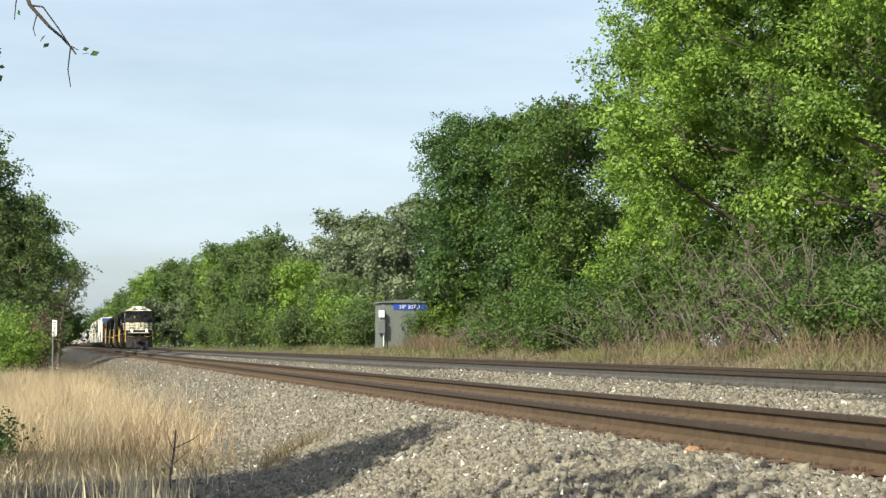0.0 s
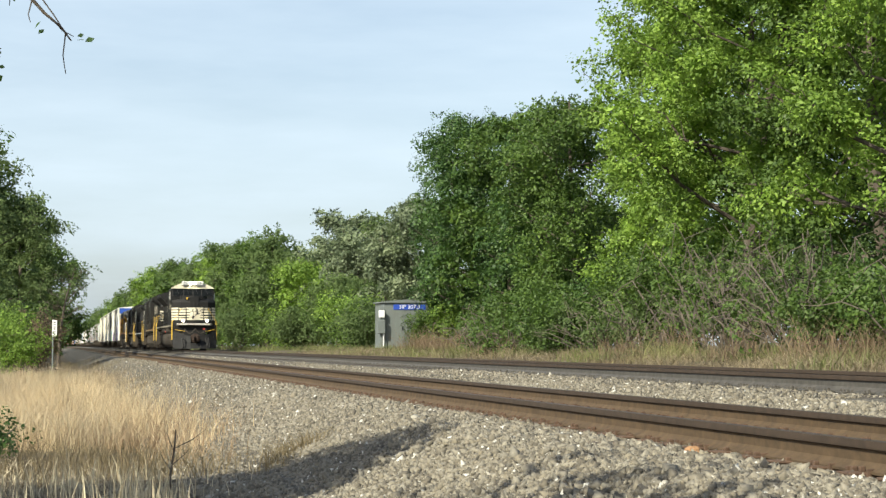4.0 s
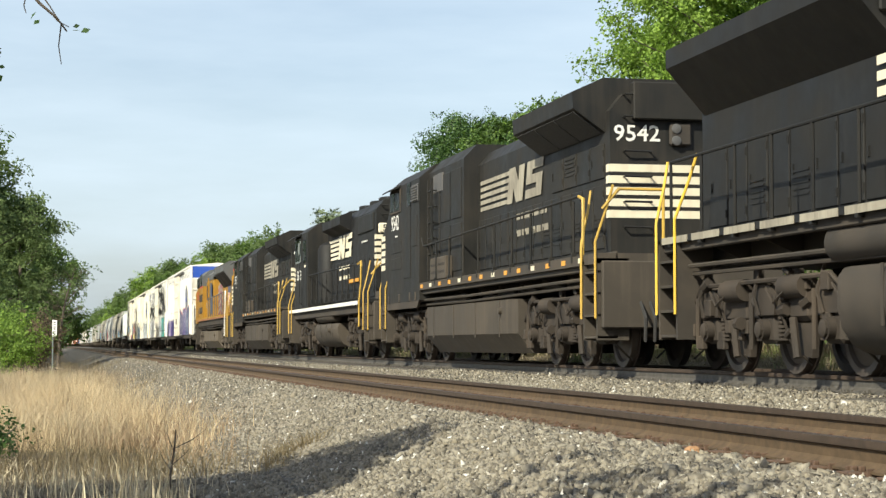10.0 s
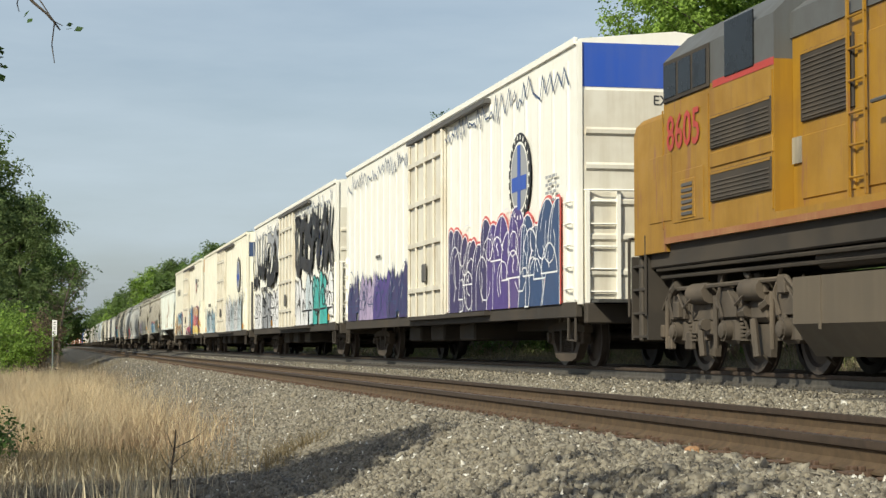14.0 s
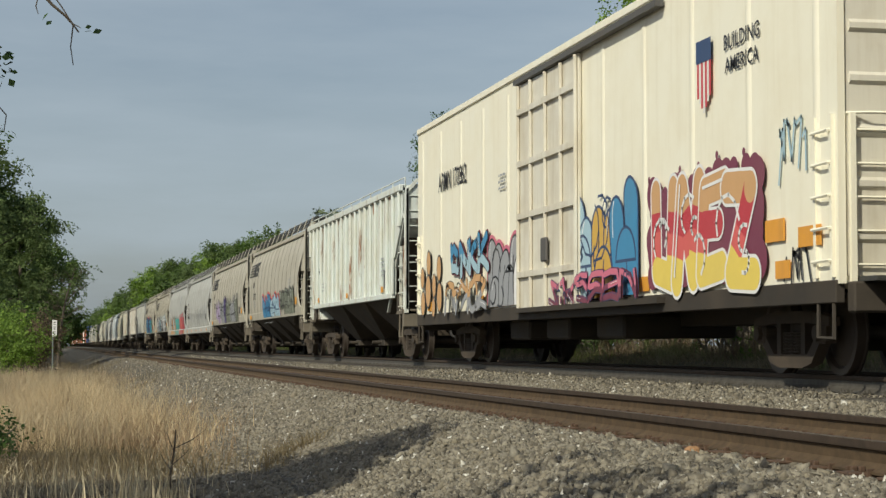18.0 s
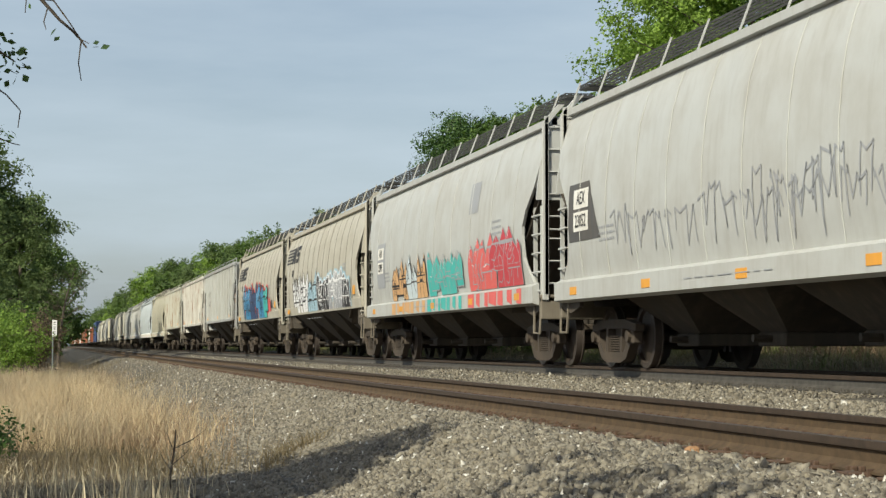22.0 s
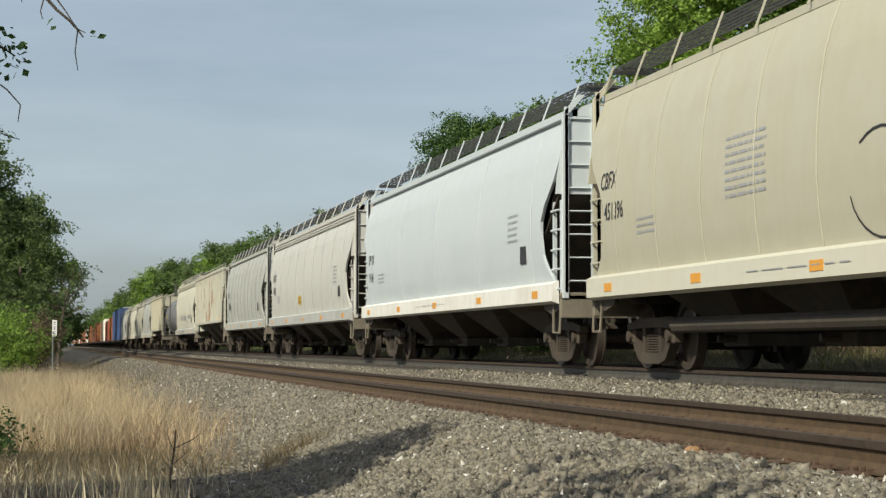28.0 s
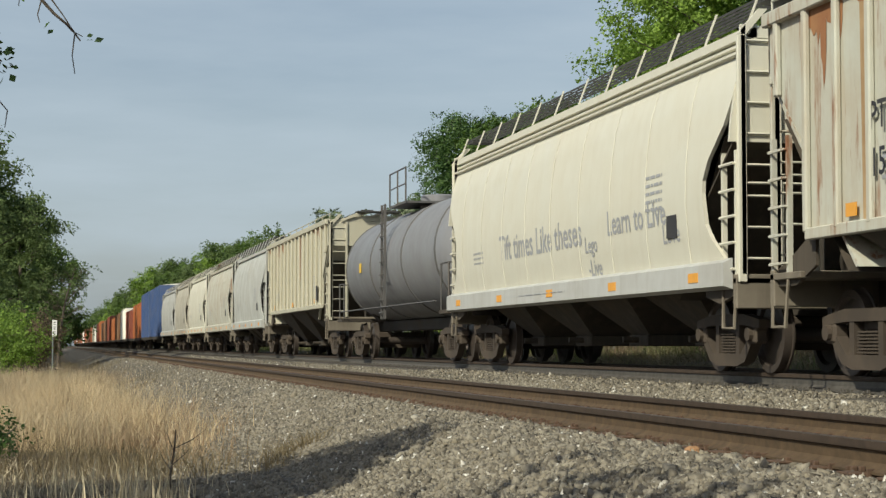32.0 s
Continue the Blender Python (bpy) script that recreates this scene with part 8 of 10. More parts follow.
def ribbed_hopper(front, rear, mat, label, ribs=20, bottom=None, text=(), plates=True, seed=1, post=None, zt=4.08, roof=None, stain=4, drip=0):
    t, L = vehicle("covered_hopper_car", label, "hopper car", front, rear, "hopper cars of the train")
    X = 1.5
    zb, cut = 1.56, 1.15
    for e in (-1, 1):
        b = Build()
        poly = [(-L, zt), (-L, zt - 0.62), (-L + cut, 2.42), (-L + cut, zb), (L - cut, zb), (L - cut, 2.42), (L, zt - 0.62), (L, zt)]
        b.prism(poly, "x", e * (X - 0.05), e * X)
        part("side_sheet", b, mat, t)
        for i in range(ribs):
            y = -L + 0.35 + (2 * L - 0.7) * i / (ribs - 1)
            lo = zb if abs(y) < L - cut else 2.42 + (abs(y) - (L - cut)) / cut * (zt - 0.62 - 2.42)
            part("side_post", cached_post(lo, zt, post or mat, y, e, X), None, t)
        part("top_chord", Build().box(e * (X - 0.04), e * (X + 0.09), -L, L, zt - 0.1, zt + 0.06, 0.015), mat, t)
        part("side_sill", Build().box(e * (X - 0.03), e * (X + 0.07), -L + cut, L - cut, zb - 0.08, zb + 0.05, 0.012), mat, t)
        for s in (-1, 1):
            part("bolster_plate", Build().prism([(s * (L - cut), zb + 0.05), (s * (L - cut), zb - 0.35), (s * (L - cut + 0.55), zb - 0.55), (s * (L - 0.1), zb - 0.55), (s * (L - 0.1), zb - 0.35), (s * (L - cut + 0.6), zb - 0.2)], "x", e * (X - 0.1), e * (X - 0.06)), UNDER_TAN, t)
    for s in (-1, 1):
        part("end_sheet", Build().box(-X, X, s * L, s * (L - 0.05), zt - 0.75, zt, 0.01), mat, t)
        sl = Build()
        sl.prism([(s * (L - 0.02), zt - 0.75), (s * (L - 0.08), zt - 0.75), (s * (L - 2.3), 1.15), (s * (L - 2.24), 1.15)], "x", -X + 0.03, X - 0.03)
        part("slope_sheet", sl, mat, t)
    part("roof", Build().prism([(-X, zt), (-X, zt + 0.03), (0, zt + 0.2), (X, zt + 0.03), (X, zt)], "y", -L, L), roof or mat, t)
    roof_walk(t, L + 0.3, zt + 0.3, mat, 0.35, 11)
    rr = Build()
    for e in (-1, 1):
        rr.pipe([(e * 1.45, -L, zt + 0.22), (e * 1.45, L, zt + 0.22)], 0.018, 5)
        for i in range(11):
            y = -L + 2 * L * i / 10
            rr.cyl((e * 1.45, y, zt), (e * 1.45, y, zt + 0.22), 0.014, 5)
    part("roof_rail", rr, mat, t)
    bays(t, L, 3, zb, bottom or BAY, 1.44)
    end_gear(t, L, mat, 1.2, True, zt + 0.1)
    freight_truck(t, -L + 1.55)
    freight_truck(t, L - 1.55)
    rnd = random.Random(seed)
    sd = flat_side(X + 0.045)
    if plates:
        for k in range(3):
            y = -L + cut + 1.3 + k * (2 * L - 2 * cut - 2.6) / 2.0
            part("orange_panel", Build().box(-X - 0.055, -X - 0.045, y, y + 0.26, zb + 0.1, zb + 0.24), ORANGE, t, "orange reflective panel")
    for words, y, z, size in text:
        write(t, words, y, z, size, INKS["black"], flat_side(X + 0.042), 0.9)
    bars(t, -L + 2.6, 2.3, 0.6, 0.5, 5, INKS["grey"], flat_side(X + 0.042), seed)
    bars(t, L - 3.4, 2.1, 0.7, 0.3, 3, INKS["grey"], flat_side(X + 0.042), seed + 1)
    if stain:
        stains(t, L, ribs, X, zb + 0.05, zt - 0.1, seed, stain, STAIN)
    if drip:
        drips(t, L, X, zt - 0.1, seed + 40, drip, RUSTRUN)
    part("data_plate", Build().box(-X - 0.05, -X - 0.04, -L + 2.0, -L + 2.35, 1.75, 2.2), INKS["black"], t)
    return t, L, sd


def stains(t, L, ribs, X, z0, z1, seed, count, mat):
    """Rust that has run down single panels between the posts."""
    rnd = random.Random(seed)
    step = (2 * L - 0.7) / (ribs - 1)
    for k in rnd.sample(range(2, ribs - 3), count):
        y = -L + 0.35 + k * step + 0.08
        w = (step - 0.16) * rnd.uniform(0.15, 0.6)
        b = Build()
        lo = z0 + (z1 - z0) * rnd.choice((0.0, 0.0, 0.2, 0.45))
        b.face([(-X - 0.004, y, z1), (-X - 0.004, y + w, z1), (-X - 0.004, y + w * 0.8, lo), (-X - 0.004, y + w * 0.1, lo)])
        part("rust_stain", b, mat, t, "brown rust stain run down the side", smooth=0)


def drips(t, L, X, z1, seed, count, mat):
    """Rust that has crept down from the roof edge in short tongues."""
    rnd = random.Random(seed)
    for k in range(count):
        y, w, h = rnd.uniform(-L + 0.3, L - 0.7), rnd.uniform(0.15, 0.6), rnd.choice((0.12, 0.2, 0.26, 0.3, 0.5, 0.9, 1.6)) * rnd.uniform(0.7, 1.2)
        w *= 1.0 if h < 0.4 else 0.3
        b = Build()
        b.face([(-X - 0.005 - 0.00002 * k, y + w * f, z1 - h * q) for f, q in ((0, 0), (0.08, 0.55), (0.25, 0.8), (0.45, 1.0), (0.6, 0.7), (0.85, 0.6), (1, 0))])
        part("rust_stain", b, mat, t, "red-brown rust tongue below the roof edge", smooth=0)


def cached_post(lo, zt, mat, y, e, X):
    b = Build()
    b.box(e * X, e * (X + 0.075), y - 0.055, y + 0.055, lo, zt - 0.02, 0.02)
    return b.mesh("side_post", mat)


CURVE = [(1.38, 1.52), (1.75, 1.57), (2.2, 1.6), (2.65, 1.59), (3.08, 1.55), (3.46, 1.49), (3.8, 1.39), (4.07, 1.28)]
CUT = [(1.66, 0.5), (1.85, 0.72), (2.1, 0.83), (2.4, 0.87), (2.65, 0.8), (2.78, 0.7), (2.95, 0.5), (3.02, 0.44), (3.36, 0.1), (3.42, 0.02)]
CUT_FULL = [(1.38, 0.3), (1.6, 0.62), (1.85, 0.84), (2.25, 0.9), (2.5, 0.88), (2.8, 0.5), (3.02, 0.24), (3.3, 0.06), (3.42, 0.02)]


def curved_half(z):
    z = min(max(z, CURVE[0][0]), CURVE[-1][0])
    for (a, p), (c, q) in zip(CURVE, CURVE[1:]):
        if z <= c:
            return p + (q - p) * (z - a) / (c - a)
    return CURVE[-1][1]


def curved_hopper(front, rear, mat, label, sill=None, bottom=None, n=4, grate=True, plates=True, seams=9, text=(), endmat=None, eave=True, seam=None, slim=False, endz=2.8):
    t, L = vehicle("covered_hopper_car", label, "hopper car", front, rear, "hopper cars of the train")

    def reach(z):
        # a rounded opening in the corner of the side sheet
        cut = CUT if slim else CUT_FULL
        if z >= cut[-1][0]:
            return L - 0.02
        if z < cut[0][0]:
            return L - 0.06
        for (a, p), (c, q) in zip(cut, cut[1:]):
            if z <= c:
                return L - (p + (q - p) * (z - a) / (c - a))
    zsec = [1.38, 1.65, 1.66, 1.75, 1.85, 2.1, 2.25, 2.4, 2.65, 2.78, 2.95, 3.02, 3.2, 3.36, 3.42, 3.46, 3.63, 3.8, 4.07]
    for e in (-1, 1):
        b = Build()
        cols = []
        m = 14
        for z in zsec:
            w, r = curved_half(z), reach(z)
            cols.append([(e * w, -r + 2 * r * i / m, z) for i in range(m + 1)])
        inner = [[(x - e * 0.05, y, z) for x, y, z in row] for row in cols]
        b.loft(cols, closed=False, caps=False)
        b.loft(inner[::-1], closed=False, caps=False)
        for i in (0, m):
            for k in range(len(cols) - 1):
                b.face([cols[k][i], cols[k + 1][i], inner[k + 1][i], inner[k][i]])
        part("side_sheet", b, mat, t, smooth=50)
        for i in range(seams if e < 0 else 0):
            y = -L + 1.5 + (2 * L - 3.0) * i / (seams - 1)
            sm = Build()
            for (a, p), (c, q) in zip(CURVE, CURVE[1:]):
                sm.face([(e * (p + 0.004), y - 0.014, a), (e * (p + 0.012), y, a), (e * (q + 0.012), y, c), (e * (q + 0.004), y - 0.014, c)])
                sm.face([(e * (p + 0.012), y, a), (e * (p + 0.004), y + 0.014, a), (e * (q + 0.004), y + 0.014, c), (e * (q + 0.012), y, c)])
            part("weld_seam", sm, seam or mat, t)
        part("side_sill", Build().prism([(e * 1.48, 1.36), (e * 1.54, 1.36), (e * 1.575, 1.62), (e * 1.5, 1.66)] if slim else [(e * 1.5, 1.02), (e * 1.62, 1.06), (e * 1.62, 1.34), (e * 1.5, 1.4)], "y", -L + 0.1, L - 0.1), sill or mat, t)
        if eave:
            if eave == "fluted":
                for k in range(3):
                    part("roof_flute", Build().prism([(e * (1.36 - 0.05 * k), 3.86 + 0.1 * k), (e * (1.43 - 0.05 * k), 3.88 + 0.1 * k), (e * (1.43 - 0.05 * k), 3.91 + 0.1 * k), (e * (1.34 - 0.05 * k), 3.95 + 0.1 * k)], "y", -L, L), mat, t)
            part("eave", Build().prism([(e * 1.2, 4.05), (e * 1.37, 4.07), (e * 1.37, 4.18), (e * 1.2, 4.24)], "y", -L, L), mat, t, "overhanging roof edge")
        for s in (-1, 1):
            part("bolster_plate", Build().prism([(s * (L - 1.1), 1.4), (s * (L - 1.1), 0.95), (s * (L - 0.6), 0.85), (s * (L - 0.1), 0.95), (s * (L - 0.1), 1.2), (s * (L - 0.5), 1.4)], "x", e * 1.42, e * 1.48), UNDER_TAN, t)
    part("roof", Build().prism([(-1.29, 4.17), (-0.9, 4.32), (0, 4.4), (0.9, 4.32), (1.29, 4.17), (1.29, 4.07), (-1.29, 4.07)], "y", -L, L), mat, t)
    for s in (-1, 1):
        w = Build()
        top = [(curved_half(endz) - 0.01, endz)] + [(x - 0.01, z) for z, x in CURVE if z > endz + 0.05]
        w.prism([(-x, z) for x, z in top] + [(x, z) for x, z in reversed(top)], "y", s * (L - 0.01), s * (L - 0.06))
        part("end_sheet", w, endmat or mat, t)
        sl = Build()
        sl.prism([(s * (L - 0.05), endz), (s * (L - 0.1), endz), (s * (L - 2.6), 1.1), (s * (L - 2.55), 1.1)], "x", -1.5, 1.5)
        # dark bay colour paints the shade inside the end opening
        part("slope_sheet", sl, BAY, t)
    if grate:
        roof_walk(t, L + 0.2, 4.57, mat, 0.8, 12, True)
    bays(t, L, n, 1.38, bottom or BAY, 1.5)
    end_gear(t, L, mat, 1.2, True, 4.32, 4.22)
    freight_truck(t, -L + 1.5)
    freight_truck(t, L - 1.5)
    if plates and slim:
        part("orange_panel", Build().box(-1.6, -1.585, -L + 1.0, -L + 1.32, 1.73, 1.97), ORANGE, t, "orange reflective panel")
        part("orange_panel", Build().box(-1.6, -1.585, L - 1.6, L - 1.1, 1.42, 1.56), ORANGE, t, "orange reflective panel")
    elif plates:
        for k in range(5):
            y = -L + 1.0 + k * (2 * L - 2.4) / 4.0
            part("orange_panel", Build().box(-1.628, -1.62, y, y + 0.36, 1.13, 1.25), ORANGE, t, "orange reflective panel")
    for words, y, z, size in text:
        write(t, words, y, z, size, INKS["black"], curved_half, 0.85)
    bars(t, L - 2.9, 2.0, 0.8, 0.28, 3, INKS["grey"], curved_half, int(front))
    bars(t, -L + 2.8, 2.4, 0.7, 0.55, 5, INKS["grey"], curved_half, int(front) + 1)
    bars(t, 0.5, 1.2, 3.0, 0.035, 1, INKS["grey"], flat_side(1.6 if slim else 1.625), int(front) + 2)
    part("test_plate", Build().box(-curved_half(1.9) - 0.012, -curved_half(1.9) - 0.004, -L + 1.9, -L + 2.3, 1.75, 2.05), INKS["black"], t)
    return t, L


def reefer(front, rear, mat, label, sill=None, unit=False, band=None, ribs=26, ztop=5.12, roundend=False):
    t, L = vehicle("refrigerator_car", label, "boxcar", front, rear, "refrigerator cars of the train")
    X, z0 = 1.6, 0.98
    body = Build()
    body.prism([(-X, z0), (-X, ztop - 0.04), (-X + 0.06, ztop), (0, ztop + 0.16), (X - 0.06, ztop), (X, ztop - 0.04), (X, z0)], "y", -L, L)
    part("body", body, mat, t, smooth=15)
    for e in (-1, 1):
        for i in range(ribs):
            y = -L + 0.5 + (2 * L - 1.0) * i / (ribs - 1)
            if abs(y) > 2.1:
                part("side_rib", Build().prism([(e * X, y - 0.09), (e * (X + 0.018), y - 0.05), (e * (X + 0.018), y + 0.05), (e * X, y + 0.09)], "z", z0 + 0.25, ztop - 0.3), mat, t)
        part("side_sill", Build().box(e * (X - 0.08), e * (X + 0.025), -L, L, 0.78, 1.02, 0.01), sill or UNDER, t)
        part("roof_edge", Build().box(e * (X - 0.02), e * (X + 0.04), -L, L, ztop - 0.1, ztop + 0.02, 0.01), mat, t)
        # sliding plug door with its bars
        d = part("plug_door", Build().box(e * (X + 0.01), e * (X + 0.07), -1.85, 1.85, z0 - 0.02, ztop - 0.28, 0.015), DOORWHITE, t)
        for y in (-1.8, -0.95, 0.0, 0.95, 1.8):
            part("locking_bar", Build().cyl((e * (X + 0.1), y, z0), (e * (X + 0.1), y, ztop - 0.3), 0.035, 6), DOORWHITE, d)
        for z in (1.5, 2.5, 3.4, 4.3):
            part("door_rail", Build().box(e * (X + 0.07), e * (X + 0.13), -1.8, 1.8, z, z + 0.1), DOORWHITE, d)
        part("door_crank", Build().box(e * (X + 0.1), e * (X + 0.15), -0.2, 0.15, 1.7, 2.1, 0.03), DARKGREY, d)
        part("door_track", Build().box(e * (X + 0.02), e * (X + 0.14), -5.8, 2.0, ztop - 0.27, ztop - 0.18), DARKGREY, t)
        part("door_track", Build().box(e * (X + 0.02), e * (X + 0.14), -5.8, 2.0, 0.9, 0.98), UNDER, t)
        for s in (-1, 1):
            ladder(t, e * (X + 0.01), s * (L - 0.08), s * (L - 0.5), 1.05, 2.75, mat, 5, "side_ladder")
            st = Build()
            st.pipe([(e * X, s * (L - 0.1), 0.8), (e * X, s * (L - 0.1), 0.42), (e * X, s * (L - 0.5), 0.42), (e * X, s * (L - 0.5), 0.8)], 0.02, 5)
            part("stirrup_step", st, UNDER, t)
    for s in (-1, 1):
        y = s * L
        part("end_post", Build().box(-X, -X + 0.08, y, y + s * 0.04, z0, ztop - 0.05), mat, t)
        part("end_post", Build().box(X - 0.08, X, y, y + s * 0.04, z0, ztop - 0.05), mat, t)
        ladder(t, -1.45, y + s * 0.06, -0.95, 1.0, 2.75, mat, 5, "end_ladder", "end")
        part("end_walkway", Build().box(-1.4, 1.4, y, y + s * 0.5, 1.0, 1.05), GRATE, t)
        if not (unit and s < 0):
            part("end_panel", Build().box(-X + 0.1, X - 0.1, y - s * 0.01, y + s * 0.014, 1.06, ztop - 0.8, 0.004), DOORWHITE, t, "grubby end panel")
            for k in range(5):
                part("end_rib", Build().prism([(y + s * 0.012, 1.4 + k * 0.55), (y + s * 0.05, 1.44 + k * 0.55), (y + s * 0.05, 1.5 + k * 0.55), (y + s * 0.012, 1.54 + k * 0.55)], "x", -X + 0.14, X - 0.14), DOORWHITE, t)
        hr = Build()
        hr.pipe([(-1.5, y + s * 0.02, 2.75), (-1.3, y + s * 0.12, 2.75), (1.3, y + s * 0.12, 2.75), (1.5, y + s * 0.02, 2.75)], 0.016, 5)
        part("end_rail", hr, mat, t)
        part("end_sill", Build().box(-1.5, 1.5, y, y + s * 0.18, 0.68, 1.0, 0.02), sill or UNDER, t)
        b = Build()
        b.box(-0.35, 0.15, y, y + s * 0.22, 1.2, 1.55, 0.03)
        b.lathe((-0.1, y + s * 0.25, 1.9), "y", [(-0.02, 0.22), (0.0, 0.26), (0.02, 0.22), (0.0, 0.18)], 16)
        part("brake_gear", b, UNDER, t)
        coupler(t, y + s * 0.15, s)
    if band:
        part("end_band", Build().box(-X + 0.02, X - 0.02, -L - 0.006, -L, ztop - 0.75, ztop - 0.06), band, t, "coloured band across the end")
    part("centre_sill", Build().box(-0.3, 0.3, -L, L, 0.62, 0.95, 0.01), UNDER, t)
    for y in (-2.6, 0.4, 3.0):
        part("underframe_box", Build().box(-1.2, 0.6, y, y + 1.4, 0.45, 0.8, 0.04), UNDER, t)
    if unit:
        u = part("cooling_unit", Build().box(-1.2, 1.2, -L - 0.7, -L, 2.9, ztop - 0.15, 0.06), WHITE_R, t, "white cooling unit with dark grille")
        part("grille", Build().box(-1.21, 1.1, -L - 0.72, -L - 0.3, 3.35, ztop - 0.35, 0.03), DARKGREY, u)
        for k in range(6):
            part("grille_slat", Build().box(-1.215, 1.1, -L - 0.735, -L - 0.72, 3.45 + k * 0.17, 3.5 + k * 0.17), GRATE, u)
        part("generator_box", Build().box(-1.2, 1.2, -L - 0.65, -L, 1.05, 2.3, 0.04), DARKGREY, t)
        for x in (-1.45, -0.7, 0.7, 1.45):
            part("platform_post", Build().box(x - 0.04, x + 0.04, -L - 0.85, -L - 0.77, 1.0, 3.0), DARKGREY, t)
        ladder(t, -1.45, -L - 0.81, -0.7, 1.0, 2.9, DARKGREY, 5, "end_ladder", "end")
    freight_truck(t, -L + 2.6)
    freight_truck(t, L - 2.6)
    for k in range(5):
        y = -L + 1.2 + k * (2 * L - 2.8) / 4
        part("orange_panel", Build().box(-X - 0.03, -X - 0.022, y, y + 0.42, 1.08, 1.28), ORANGE, t, "orange reflective panel")
    return t, L


def disc(b, side, yc, zc, ry, rz, off, n=28):
    b.face([(-side(zc) - off, yc + ry * math.cos(2 * math.pi * i / n), zc + rz * math.sin(2 * math.pi * i / n)) for i in range(n)])


def round_emblem(t, yc, zc, r, side):
    b = Build()
    for slot, q, off in ((0, 1.0, 0.024), (1, 0.8, 0.028), (2, 0.74, 0.032)):
        b.slot = slot
        disc(b, side, yc, zc, r * q, r * q, off)
    b.slot = 3
    side_quad(b, side, [(yc + r * 0.14, zc - r * 0.72), (yc - r * 0.14, zc - r * 0.72), (yc - r * 0.14, zc + r * 0.72), (yc + r * 0.14, zc + r * 0.72)], 0.036)
    side_quad(b, side, [(yc + r * 0.66, zc - r * 0.3), (yc - r * 0.66, zc - r * 0.3), (yc - r * 0.66, zc + 0.02), (yc + r * 0.66, zc + 0.02)], 0.037)
    b.slot = 1
    for i in range(22):
        a = 2 * math.pi * i / 22
        c, s = math.cos(a), math.sin(a)
        side_quad(b, side, [(yc + r * (0.85 * c - 0.04 * s), zc + r * (0.85 * s + 0.04 * c)), (yc + r * (0.85 * c + 0.04 * s), zc + r * (0.85 * s - 0.04 * c)), (yc + r * (0.95 * c + 0.04 * s), zc + r * (0.95 * s - 0.04 * c)),
                            (yc + r * (0.95 * c - 0.04 * s), zc + r * (0.95 * s + 0.04 * c))], 0.036)
    part("round_emblem", b, [INKS["black"], WHITE_R, INKS["grey"], BLUE], t, "round emblem with a blue cross", smooth=0)


def drip_line(t, L, z, side, seed):
    """Jagged painted line under the roof edge."""
    rnd = random.Random(seed)
    b = Build()
    y, pts = L - 0.3, []
    i = 0
    while y > -L + 0.3:
        pts.append((y, z + (rnd.uniform(0.0, 0.42) if i % 2 else rnd.uniform(-0.12, 0.1))))
        y -= rnd.uniform(0.1, 0.3)
        i += 1
    ribbon(b, side, pts, 0.02, 0.02)
    part("painted_drip_line", b, INKS["navy"], t, "jagged blue line painted under the roof", smooth=0)


